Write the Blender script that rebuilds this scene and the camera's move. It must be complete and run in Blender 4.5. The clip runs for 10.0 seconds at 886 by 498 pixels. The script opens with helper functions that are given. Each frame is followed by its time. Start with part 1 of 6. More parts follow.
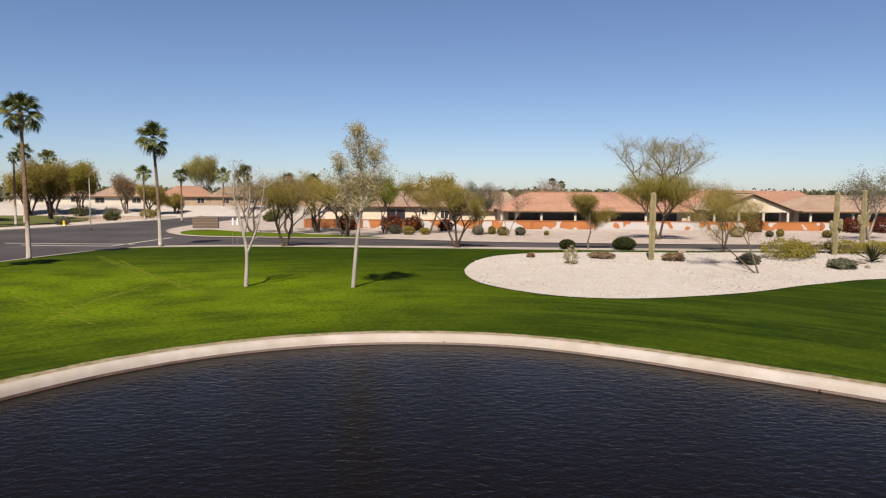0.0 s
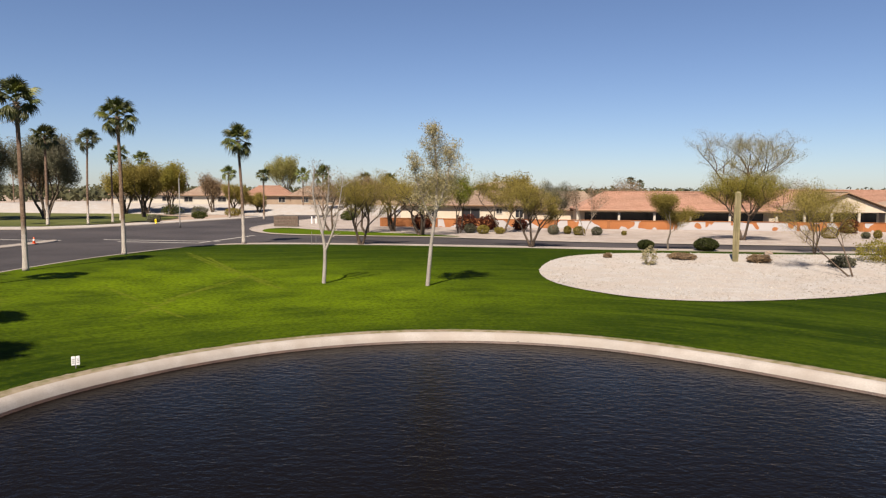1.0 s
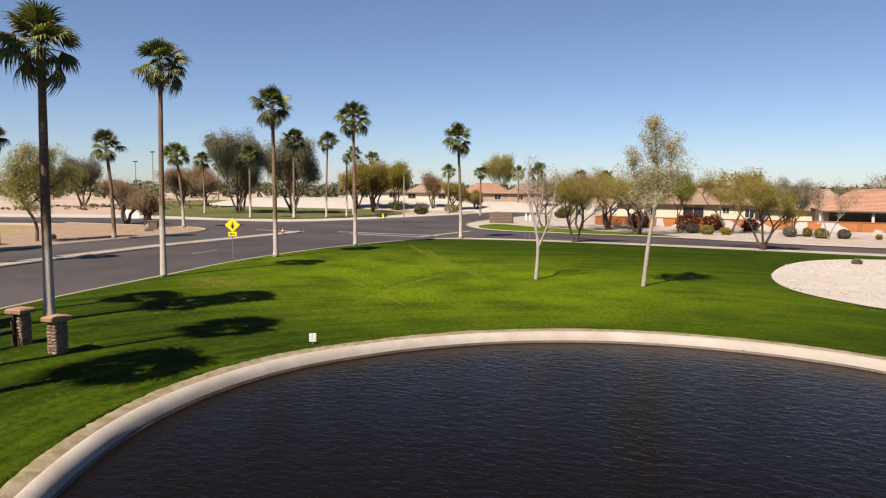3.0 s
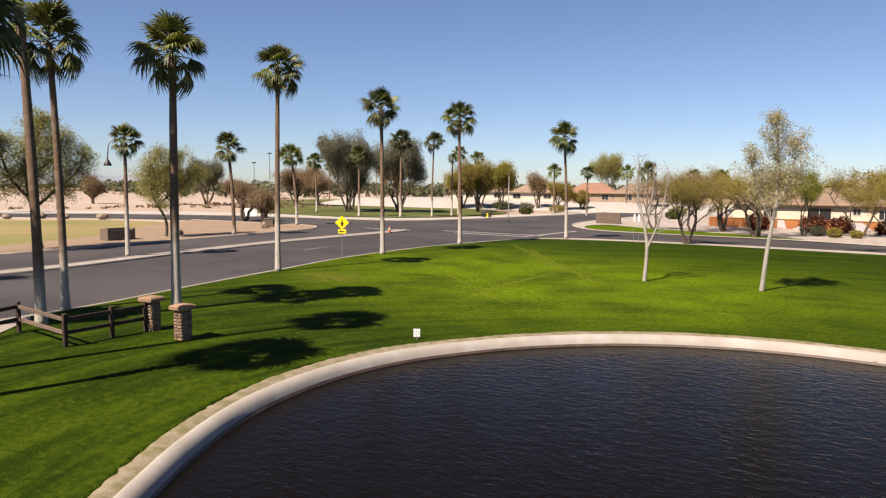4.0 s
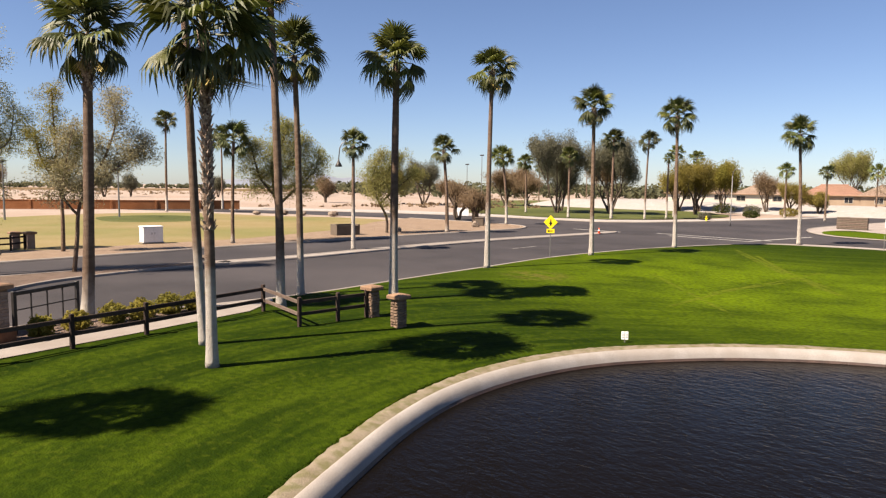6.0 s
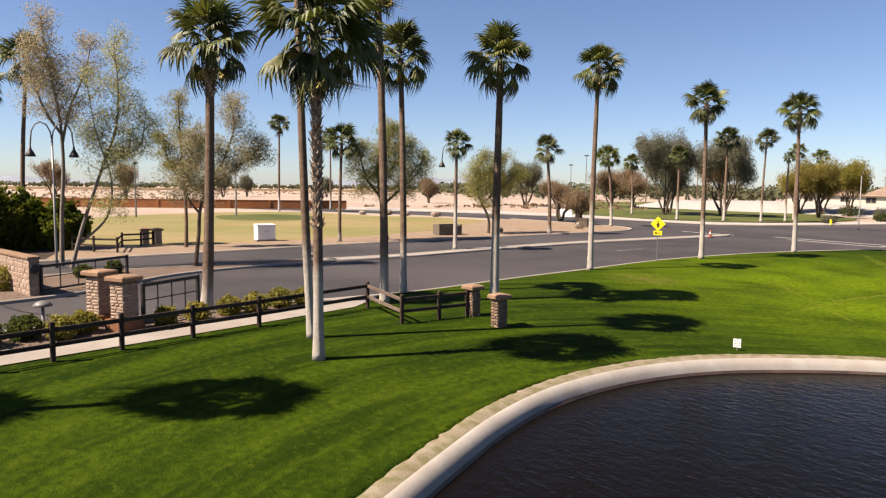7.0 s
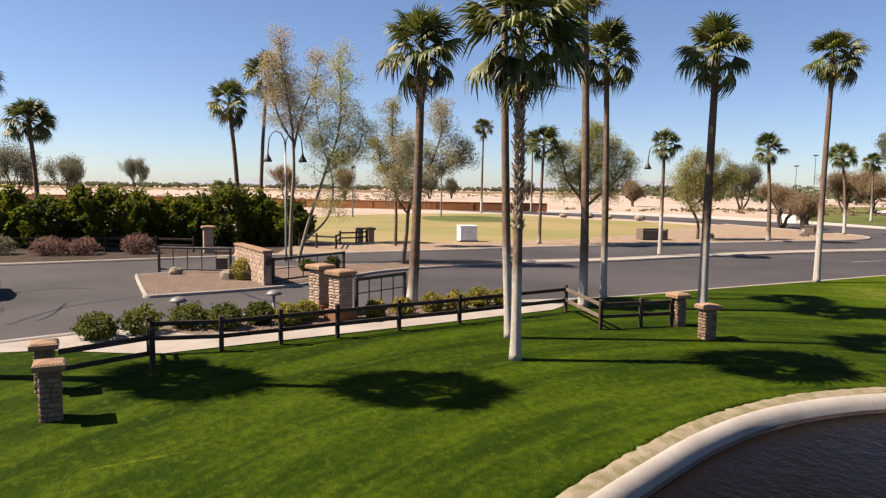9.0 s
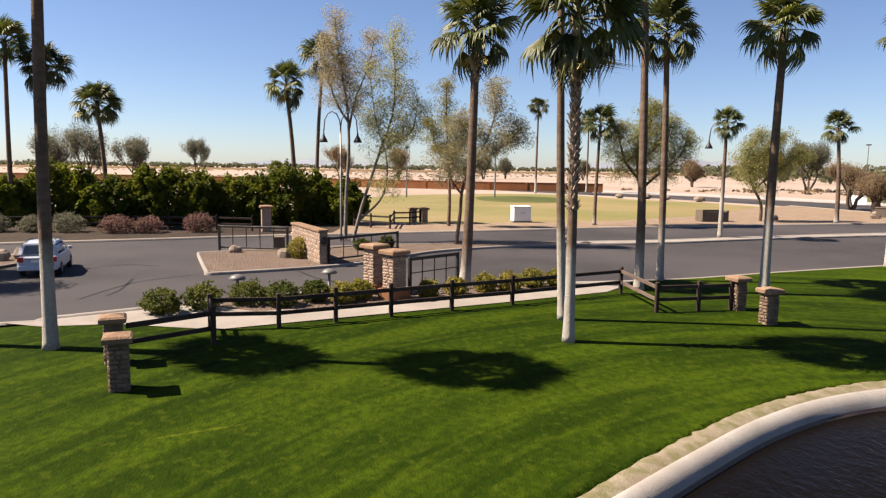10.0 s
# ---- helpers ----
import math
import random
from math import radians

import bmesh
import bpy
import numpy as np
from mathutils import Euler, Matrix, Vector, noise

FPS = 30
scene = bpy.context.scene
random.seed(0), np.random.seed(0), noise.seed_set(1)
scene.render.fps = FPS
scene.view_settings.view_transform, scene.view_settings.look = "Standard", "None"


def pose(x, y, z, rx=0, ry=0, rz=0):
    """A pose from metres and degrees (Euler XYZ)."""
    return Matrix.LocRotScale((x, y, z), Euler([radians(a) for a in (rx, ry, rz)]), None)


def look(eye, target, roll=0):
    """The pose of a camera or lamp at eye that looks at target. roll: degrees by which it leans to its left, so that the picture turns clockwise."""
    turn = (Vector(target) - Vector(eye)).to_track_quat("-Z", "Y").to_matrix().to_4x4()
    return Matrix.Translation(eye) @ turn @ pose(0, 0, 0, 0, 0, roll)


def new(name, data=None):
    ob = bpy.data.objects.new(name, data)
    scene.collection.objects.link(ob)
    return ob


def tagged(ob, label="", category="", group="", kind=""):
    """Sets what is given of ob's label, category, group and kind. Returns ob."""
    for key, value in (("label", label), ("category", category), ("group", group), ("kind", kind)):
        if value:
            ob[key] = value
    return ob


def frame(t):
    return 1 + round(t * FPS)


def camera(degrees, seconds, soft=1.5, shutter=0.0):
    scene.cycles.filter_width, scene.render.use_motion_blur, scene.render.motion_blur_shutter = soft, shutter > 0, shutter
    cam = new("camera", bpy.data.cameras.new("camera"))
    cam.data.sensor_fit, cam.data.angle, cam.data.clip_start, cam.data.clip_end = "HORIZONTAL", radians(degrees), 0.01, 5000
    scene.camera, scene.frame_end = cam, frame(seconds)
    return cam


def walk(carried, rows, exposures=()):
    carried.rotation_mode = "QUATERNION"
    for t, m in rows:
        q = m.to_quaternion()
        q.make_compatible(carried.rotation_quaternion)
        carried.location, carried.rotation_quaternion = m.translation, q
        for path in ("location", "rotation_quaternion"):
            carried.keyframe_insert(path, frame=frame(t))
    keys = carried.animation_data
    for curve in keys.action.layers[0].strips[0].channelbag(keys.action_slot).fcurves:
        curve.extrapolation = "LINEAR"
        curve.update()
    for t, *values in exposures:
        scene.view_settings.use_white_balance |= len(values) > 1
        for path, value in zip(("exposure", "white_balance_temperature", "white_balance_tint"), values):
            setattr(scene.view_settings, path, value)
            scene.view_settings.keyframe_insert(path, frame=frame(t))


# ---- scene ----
cam = camera(65.53, 10.0, soft=1.25)
# seconds, eye height, turn to the left, pitch, roll
PATH = [
    (0.0, 6.15, 0.0, -4.79, 0.35), (0.1, 6.15, 0.22, -4.79, 0.34), (0.2, 6.15, 0.55, -4.8, 0.33), (0.3, 6.148, 0.95, -4.81, 0.31),
    (0.4, 6.146, 1.41, -4.82, 0.3), (0.5, 6.144, 1.891, -4.835, 0.29), (0.6, 6.142, 2.55, -4.84, 0.29), (0.7, 6.139, 3.38, -4.85, 0.29),
    (1.0, 6.129, 6.2, -4.88, 0.31), (1.5, 6.104, 10.62, -4.96, 0.37), (2.0, 6.072, 15.02, -5.04, 0.39), (2.5, 6.034, 19.47, -5.1, 0.41),
    (3.8, 5.919, 30.8, -5.195, 0.48), (4.5, 5.853, 36.88, -5.215, 0.51), (5.0, 5.808, 41.22, -5.23, 0.56), (5.5, 5.766, 45.53, -5.23, 0.585),
    (7.0, 5.671, 58.24, -5.245, 0.67), (7.5, 5.656, 62.53, -5.235, 0.685), (8.0, 5.65, 66.76, -5.225, 0.71), (8.5, 5.65, 71.0, -5.235, 0.735),
    (9.0, 5.65, 74.79, -5.222, 0.75), (9.4, 5.65, 77.72, -5.214, 0.74), (9.5, 5.65, 78.4, -5.214, 0.735), (9.6, 5.65, 79.02, -5.22, 0.73),
    (9.7, 5.65, 79.2, -5.23, 0.725), (9.8, 5.65, 79.217, -5.31, 0.72), (9.9, 5.65, 79.217, -6.06, 0.72), (10.0, 5.65, 79.217, -6.915, 0.719),
]


def gaze(z, yaw, pitch, roll):
    a, p = radians(yaw), radians(pitch)
    ahead = Vector((-math.sin(a) * math.cos(p), math.cos(a) * math.cos(p), math.sin(p)))
    return look((0, 0, z), Vector((0, 0, z)) + 20 * ahead, roll)


walk(cam, [(t, gaze(z, yaw, pitch, roll)) for t, z, yaw, pitch, roll in PATH], exposures=[(0.0, 1.1, 6900, 13), (2.5, 1.24, 7000, 13), (5.5, 1.5, 7100, 14), (10.0, 1.57, 7000, 13)])

# ---- light ----
SUN_EL, SUN_ROT = radians(50), math.atan2(-0.23, -0.973)
world = bpy.data.worlds.new("sky")
scene.world = world
world.use_nodes = True
wn = world.node_tree.nodes
sky = wn.new("ShaderNodeTexSky")
sky.sky_type, sky.sun_disc = "NISHITA", False
sky.sun_elevation, sky.sun_rotation = SUN_EL, SUN_ROT
sky.altitude, sky.air_density, sky.dust_density, sky.ozone_density = 1700, 1.0, 1.2, 3.0
tone = wn.new("ShaderNodeMix")
tone.data_type, tone.blend_type = "RGBA", "MULTIPLY"
tone.inputs[0].default_value = 1.0
tone.inputs[7].default_value = (0.82, 0.868, 0.99, 1)
world.node_tree.links.new(sky.outputs[0], tone.inputs[6])
world.node_tree.links.new(tone.outputs[2], wn["Background"].inputs[0])
wn["Background"].inputs[1].default_value = 0.05
sun = new("sun", bpy.data.lights.new("sun", "SUN"))
sun.data.energy, sun.data.angle, sun.data.color = 5.0, radians(0.53), (1.0, 0.9, 0.77)
sun_from = Vector((math.sin(SUN_ROT) * math.cos(SUN_EL), math.cos(SUN_ROT) * math.cos(SUN_EL), math.sin(SUN_EL)))
sun.matrix_world = look(sun_from * 200, (0, 0, 0))

# ---- materials ----


def surf(name, c1, c2, size=1.0, rough=0.8, bump=0.3, fine=0.05, c3=None, patch=12.0, amount=0.5, metal=0.0, vary=0.0, stretch=(1, 1, 1), own=False, thin=0.0):
    """A two-scale surface: grain of size fine metres, blotches of size metres, and large patches of c3; vary: by object."""
    m = bpy.data.materials.new(name)
    m.use_nodes = True
    n, link = m.node_tree.nodes, m.node_tree.links.new
    b = n["Principled BSDF"]
    b.inputs["Roughness"].default_value, b.inputs["Metallic"].default_value = rough, metal
    b.inputs["Specular IOR Level"].default_value = 0.5 if rough < 0.6 else 0.2
    pos = n.new("ShaderNodeTexCoord").outputs["Object"] if own else n.new("ShaderNodeNewGeometry").outputs["Position"]
    st = n.new("ShaderNodeVectorMath")
    st.operation = "MULTIPLY"
    st.inputs[1].default_value = stretch
    link(pos, st.inputs[0])

    def noise_at(s, detail=4.0, lo=0.35, hi=0.65):
        t = n.new("ShaderNodeTexNoise")
        t.inputs["Scale"].default_value, t.inputs["Detail"].default_value = 1 / s, detail
        link(st.outputs[0], t.inputs["Vector"])
        r = n.new("ShaderNodeMapRange")
        r.inputs[1].default_value, r.inputs[2].default_value = lo, hi
        link(t.outputs["Fac"], r.inputs[0])
        return r.outputs[0]

    def mix(a, c, fac):
        x = n.new("ShaderNodeMix")
        x.data_type = "RGBA"
        for sock, v in ((x.inputs[0], fac), (x.inputs[6], a), (x.inputs[7], c)):
            if hasattr(v, "links"):
                link(v, sock)
            else:
                sock.default_value = v if isinstance(v, float) else (*v, 1.0)
        return x.outputs[2]

    def times(v, k):
        x = n.new("ShaderNodeMath")
        x.operation = "MULTIPLY"
        x.inputs[1].default_value = k
        link(v, x.inputs[0])
        return x.outputs[0]

    grain = noise_at(fine, 3.0, 0.25, 0.75)
    col = mix(c1, c2, noise_at(size))
    col = mix(col, tuple(0.55 * v for v in c1), times(grain, 0.45))
    if c3:
        col = mix(col, c3, times(noise_at(patch, 5.0, 0.42, 0.62), amount))
    if vary:
        info = n.new("ShaderNodeObjectInfo")
        hsv = n.new("ShaderNodeHueSaturation")
        r = n.new("ShaderNodeMapRange")
        r.inputs[3].default_value, r.inputs[4].default_value = 1 - vary, 1 + vary
        link(info.outputs["Random"], r.inputs[0])
        link(r.outputs[0], hsv.inputs["Value"])
        link(col, hsv.inputs["Color"])
        col = hsv.outputs[0]
    link(col, b.inputs["Base Color"])
    if bump:
        bp = n.new("ShaderNodeBump")
        bp.inputs["Strength"].default_value, bp.inputs["Distance"].default_value = bump, fine
        link(grain, bp.inputs["Height"])
        link(bp.outputs[0], b.inputs["Normal"])
    if thin:
        t = n.new("ShaderNodeBsdfTranslucent")
        link(col, t.inputs[0])
        s = n.new("ShaderNodeMixShader")
        s.inputs[0].default_value = thin
        link(b.outputs[0], s.inputs[1])
        link(t.outputs[0], s.inputs[2])
        link(s.outputs[0], n["Material Output"].inputs[0])
    return m


DESERT = surf("desert", (0.293, 0.233, 0.193), (0.33, 0.277, 0.237), 9.0, 0.95, 0.4, 0.15, (0.239, 0.178, 0.138), 60, 0.6)
VERGE = surf("verge_gravel", (0.308, 0.269, 0.244), (0.363, 0.325, 0.298), 0.8, 0.95, 0.9, 0.1, (0.241, 0.196, 0.167), 3.5, 0.55)
REDGRAVEL = surf("brown_gravel", (0.134, 0.0935, 0.0718), (0.175, 0.128, 0.101), 0.7, 0.95, 1.0, 0.11, (0.102, 0.0737, 0.0585), 2.5, 0.5)
GRAVEL = surf("pale_gravel", (0.299, 0.28, 0.263), (0.346, 0.334, 0.32), 0.9, 0.95, 0.5, 0.09, (0.281, 0.244, 0.212), 2.5, 0.55)
PEBBLE = surf("pale_pebble", (0.249, 0.227, 0.205), (0.336, 0.322, 0.299), 0.6, 0.95, 0.0, 0.05, (0.198, 0.169, 0.146), 0.9, 0.6)
TANGRAVEL = surf("tan_gravel", (0.219, 0.156, 0.11), (0.272, 0.202, 0.145), 1.0, 0.95, 0.9, 0.06, (0.173, 0.122, 0.0867), 3, 0.4)


TRACKS = [(-15.5, -3.8, -16.5, -0.7, 0.07), (-31.2, 62.2, -14.1, 43.0, 0.28), (-29.2, 61.7, -17.9, 47.5, 0.25), (-21.0, 40.4, -20.4, 50.0, 0.22), (-19.9, 32.2, -20.9, 42.5, 0.22), (-32.6, 64.3, -17.2, 47.4, 0.25), (-20.9, 38.0, -21.2, 56.5, 0.22), (-27.9, 43.0, -16.4, 33.2, 0.2)]


def grass_material():
    """Mown turf: tufts and blades at fine scale, faint mower bands round the pond, yellow-green patches and worn tracks."""
    m = bpy.data.materials.new("grass")
    m.use_nodes = True
    n, link = m.node_tree.nodes, m.node_tree.links.new
    b = n["Principled BSDF"]
    b.inputs["Roughness"].default_value, b.inputs["Specular IOR Level"].default_value = 0.9, 0.03
    pos = n.new("ShaderNodeNewGeometry").outputs["Position"]

    def maths(op, p, q=0.0):
        k = n.new("ShaderNodeMath")
        k.operation = op
        for sock, v in zip(k.inputs, (p, q)):
            if hasattr(v, "links"):
                link(v, sock)
            else:
                sock.default_value = v
        return k.outputs[0]

    def ramp(v, lo, hi):
        r = n.new("ShaderNodeMapRange")
        r.interpolation_type = "SMOOTHSTEP"
        r.inputs[1].default_value, r.inputs[2].default_value = lo, hi
        link(v, r.inputs[0])
        return r.outputs[0]

    def blotch(where, size, detail, lo, hi, shift=0.0, stretch=(1, 1, 1)):
        mp = n.new("ShaderNodeMapping")
        mp.inputs["Location"].default_value, mp.inputs["Scale"].default_value = (shift, 0.7 * shift, 0), stretch
        link(where, mp.inputs[0])
        t = n.new("ShaderNodeTexNoise")
        t.inputs["Scale"].default_value, t.inputs["Detail"].default_value = 1 / size, detail
        link(mp.outputs[0], t.inputs["Vector"])
        return ramp(t.outputs["Fac"], lo, hi)

    def blend(a, c, fac):
        x = n.new("ShaderNodeMix")
        x.data_type = "RGBA"
        for sock, v in ((x.inputs[0], fac), (x.inputs[6], a), (x.inputs[7], c)):
            if hasattr(v, "links"):
                link(v, sock)
            else:
                sock.default_value = v if isinstance(v, float) else (*v, 1.0)
        return x.outputs[2]

    def near(centre, scale, lo, hi):
        mp, d = n.new("ShaderNodeMapping"), n.new("ShaderNodeVectorMath")
        mp.inputs["Scale"].default_value = scale
        link(pos, mp.inputs[0])
        d.operation = "DISTANCE"
        link(mp.outputs[0], d.inputs[0])
        d.inputs[1].default_value = tuple(c * k for c, k in zip(centre, scale))
        return ramp(d.outputs["Value"], lo, hi)

    # ring coordinates round the pond, along which the mower went
    off, sep, ring = n.new("ShaderNodeVectorMath"), n.new("ShaderNodeSeparateXYZ"), n.new("ShaderNodeCombineXYZ")
    off.operation = "SUBTRACT"
    off.inputs[1].default_value = (0, 15, 0)
    link(pos, off.inputs[0])
    link(off.outputs[0], sep.inputs[0])
    rx, ry = sep.outputs["X"], sep.outputs["Y"]
    link(maths("SQRT", maths("ADD", maths("MULTIPLY", rx, rx), maths("MULTIPLY", ry, ry))), ring.inputs[0])
    link(maths("MULTIPLY", maths("ARCTAN2", maths("MULTIPLY", ry, -1.0), maths("MULTIPLY", rx, -1.0)), 20.0), ring.inputs[1])
    ring = ring.outputs[0]

    col = blend((0.0118, 0.0238, 0.00094), (0.0186, 0.0333, 0.0013), blotch(pos, 1.3, 6.0, 0.36, 0.64))
    col = blend(col, (0.0315, 0.0504, 0.00126), maths("MULTIPLY", blotch(pos, 9.0, 5.0, 0.46, 0.64, 31), 0.6))
    col = blend(col, (0.00944, 0.0205, 0.000848), maths("MULTIPLY", blotch(pos, 6.0, 6.0, 0.46, 0.72, 11), 0.4))
    # mower bands: broad and narrow
    col = blend(col, (0.0328, 0.053, 0.00211), maths("MULTIPLY", blotch(ring, 1.5, 3.0, 0.48, 0.6, 3, (1, 0.08, 1)), 0.7))
    col = blend(col, (0.0075, 0.0168, 0.0007), maths("MULTIPLY", blotch(ring, 1.1, 3.0, 0.48, 0.6, 17, (1, 0.08, 1)), 0.75))
    col = blend(col, (0.0347, 0.053, 0.00254), maths("MULTIPLY", blotch(ring, 0.42, 4.0, 0.48, 0.68, 8, (1, 0.14, 1)), 0.55))
    # lighter yellow-green grass in the hollow north-west of the pond
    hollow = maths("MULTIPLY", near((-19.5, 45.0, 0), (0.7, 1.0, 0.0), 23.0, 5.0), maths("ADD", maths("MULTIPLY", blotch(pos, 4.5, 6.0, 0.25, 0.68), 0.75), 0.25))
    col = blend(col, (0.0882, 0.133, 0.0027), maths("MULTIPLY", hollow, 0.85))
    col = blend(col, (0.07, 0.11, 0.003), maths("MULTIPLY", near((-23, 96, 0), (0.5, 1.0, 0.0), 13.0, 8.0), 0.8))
    # a dry patch by the warning sign
    col = blend(col, (0.0944, 0.0828, 0.019), maths("MULTIPLY", maths("MULTIPLY", near((-30.3, 33.8, 0), (1, 1, 0), 3.0, 0.8), blotch(pos, 0.9, 5.0, 0.35, 0.6)), 0.75))
    # thin worn wheel tracks
    for ax, ay, bx, by, wide in TRACKS:
        d = Vector((bx - ax, by - ay)).normalized()
        ab = n.new("ShaderNodeVectorMath")
        ab.operation = "SUBTRACT"
        ab.inputs[1].default_value = (ax, ay, 0)
        link(pos, ab.inputs[0])
        across, along = (n.new("ShaderNodeVectorMath") for _ in "ab")
        for vm, v in ((across, (-d.y, d.x, 0)), (along, (d.x, d.y, 0))):
            vm.operation = "DOT_PRODUCT"
            vm.inputs[1].default_value = v
            link(ab.outputs[0], vm.inputs[0])
        length = math.hypot(bx - ax, by - ay)
        beside = ramp(maths("ABSOLUTE", across.outputs["Value"]), wide, 0.3 * wide)
        inside = ramp(maths("ABSOLUTE", maths("SUBTRACT", along.outputs["Value"], length / 2)), length / 2, length / 2 - min(1.5, 0.2 * length))
        col = blend(col, (0.088, 0.105, 0.0085), maths("MULTIPLY", maths("MULTIPLY", maths("MULTIPLY", beside, inside), blotch(pos, 1.2, 3.0, 0.3, 0.6)), 0.8))
    # tufts, then blades
    tuft = blotch(pos, 0.22, 6.0, 0.38, 0.66, 5)
    col = blend(col, (0.0063, 0.0153, 0.000634), maths("MULTIPLY", tuft, 0.5))
    col = blend(col, (0.041, 0.0565, 0.0038), maths("MULTIPLY", blotch(pos, 0.3, 5.0, 0.54, 0.72, 23), 0.5))
    link(col, b.inputs["Base Color"])
    bp = n.new("ShaderNodeBump")
    bp.inputs["Strength"].default_value, bp.inputs["Distance"].default_value = 0.35, 0.05
    link(maths("ADD", tuft, blotch(pos, 0.06, 3.0, 0.25, 0.75)), bp.inputs["Height"])
    link(bp.outputs[0], b.inputs["Normal"])
    return m


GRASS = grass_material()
FAIRWAY = surf("dry_fairway", (0.187, 0.146, 0.0607), (0.219, 0.171, 0.0849), 6.0, 0.9, 0.4, 0.1, (0.104, 0.115, 0.0303), 25, 0.6)
FARGREEN = surf("far_green", (0.0462, 0.0578, 0.0127), (0.0665, 0.0751, 0.0173), 6.0, 0.9, 0.4, 0.1, (0.116, 0.116, 0.0347), 30, 0.5)
ASPHALT = surf("asphalt", (0.0316, 0.0289, 0.0308), (0.0418, 0.0378, 0.0401), 3.0, 0.85, 0.5, 0.03, (0.0571, 0.0511, 0.0529), 14, 0.6)
CONCRETE = surf("concrete", (0.225, 0.199, 0.179), (0.274, 0.248, 0.225), 1.2, 0.85, 0.3, 0.04, (0.171, 0.144, 0.124), 4, 0.5)
LIP = surf("pond_concrete", (0.251, 0.23, 0.21), (0.323, 0.303, 0.282), 1.1, 0.8, 0.2, 0.04, (0.218, 0.19, 0.165), 1.5, 0.6)
DRYEDGE = surf("dry_sandy_edge", (0.165, 0.133, 0.092), (0.218, 0.184, 0.134), 0.5, 0.95, 0.35, 0.04, (0.085, 0.083, 0.026), 0.35, 0.7)
WETSTAIN = surf("wet_stain", (0.0405, 0.0243, 0.0185), (0.0809, 0.0491, 0.0359), 0.7, 0.5, 0.4, 0.05)
PAINT = surf("road_paint", (0.347, 0.335, 0.312), (0.289, 0.277, 0.26), 0.6, 0.7, 0.2, 0.03)
BARK = surf("palm_bark", (0.17, 0.115, 0.0765), (0.255, 0.178, 0.128), 0.4, 0.9, 0.9, 0.06, (0.111, 0.0723, 0.051), 1.5, 0.5, stretch=(1, 1, 2.5))


def trunk_material(pale):
    """Palm bark whose lower part, up to about that height, is bleached pale."""
    m = surf("palm_trunk", (0.15, 0.098, 0.068), (0.22, 0.155, 0.112), 0.4, 0.9, 0.9, 0.06, (0.11, 0.075, 0.055), 1.5, 0.5, stretch=(1, 1, 2.5), own=True)
    n, link = m.node_tree.nodes, m.node_tree.links.new
    b = n["Principled BSDF"]
    dark = b.inputs["Base Color"].links[0].from_socket
    tc, sep, t, r, x = (n.new("ShaderNode" + k) for k in ("TexCoord", "SeparateXYZ", "TexNoise", "MapRange", "Mix"))
    link(tc.outputs["Object"], sep.inputs[0])
    link(tc.outputs["Object"], t.inputs["Vector"])
    t.inputs["Scale"].default_value = 2.5
    add = n.new("ShaderNodeMath")
    add.operation = "MULTIPLY_ADD"
    add.inputs[1].default_value = 1.6
    link(t.outputs["Fac"], add.inputs[0])
    link(sep.outputs["Z"], add.inputs[2])
    r.inputs[1].default_value, r.inputs[2].default_value = pale + 1.5, pale + 0.1
    link(add.outputs[0], r.inputs[0])
    x.data_type = "RGBA"
    link(r.outputs[0], x.inputs[0])
    link(dark, x.inputs[6])
    spots = n.new("ShaderNodeMix")
    spots.data_type = "RGBA"
    spots.inputs[6].default_value, spots.inputs[7].default_value = (0.5, 0.465, 0.42, 1), (0.31, 0.27, 0.23, 1)
    t2 = n.new("ShaderNodeTexNoise")
    t2.inputs["Scale"].default_value, t2.inputs["Detail"].default_value = 9.0, 5.0
    link(tc.outputs["Object"], t2.inputs["Vector"])
    link(t2.outputs["Fac"], spots.inputs[0])
    link(spots.outputs[2], x.inputs[7])
    link(x.outputs[2], b.inputs["Base Color"])
    return m


TRUNKS = {}
BOOT = surf("palm_boots", (0.2, 0.13, 0.09), (0.52, 0.43, 0.34), 0.09, 0.9, 0.9, 0.05)
FROND = surf("palm_frond", (0.03, 0.046, 0.008), (0.06, 0.078, 0.014), 0.5, 0.55, 0.2, 0.05, (0.16, 0.15, 0.024), 1.2, 0.4, vary=0.5, thin=0.24)
DEADFROND = surf("dry_frond", (0.32, 0.25, 0.08), (0.4, 0.31, 0.12), 0.4, 0.8, 0.3, 0.05, vary=0.25)
WOOD = surf("tree_bark", (0.0751, 0.0549, 0.0405), (0.116, 0.0892, 0.0694), 0.3, 0.95, 0.8, 0.05)
WHITEBARK = surf("white_bark", (0.27, 0.246, 0.221), (0.325, 0.3, 0.277), 0.4, 0.85, 0.5, 0.05, (0.157, 0.133, 0.111), 0.8, 0.5)
GREYBARK = surf("grey_bark", (0.173, 0.145, 0.116), (0.243, 0.208, 0.173), 0.4, 0.9, 0.6, 0.05)


def leafmat(name, a, b, c):
    return surf(name, a, b, 0.6, 0.65, 0.0, 0.1, c, 2.0, 0.5, vary=0.12, thin=0.5)


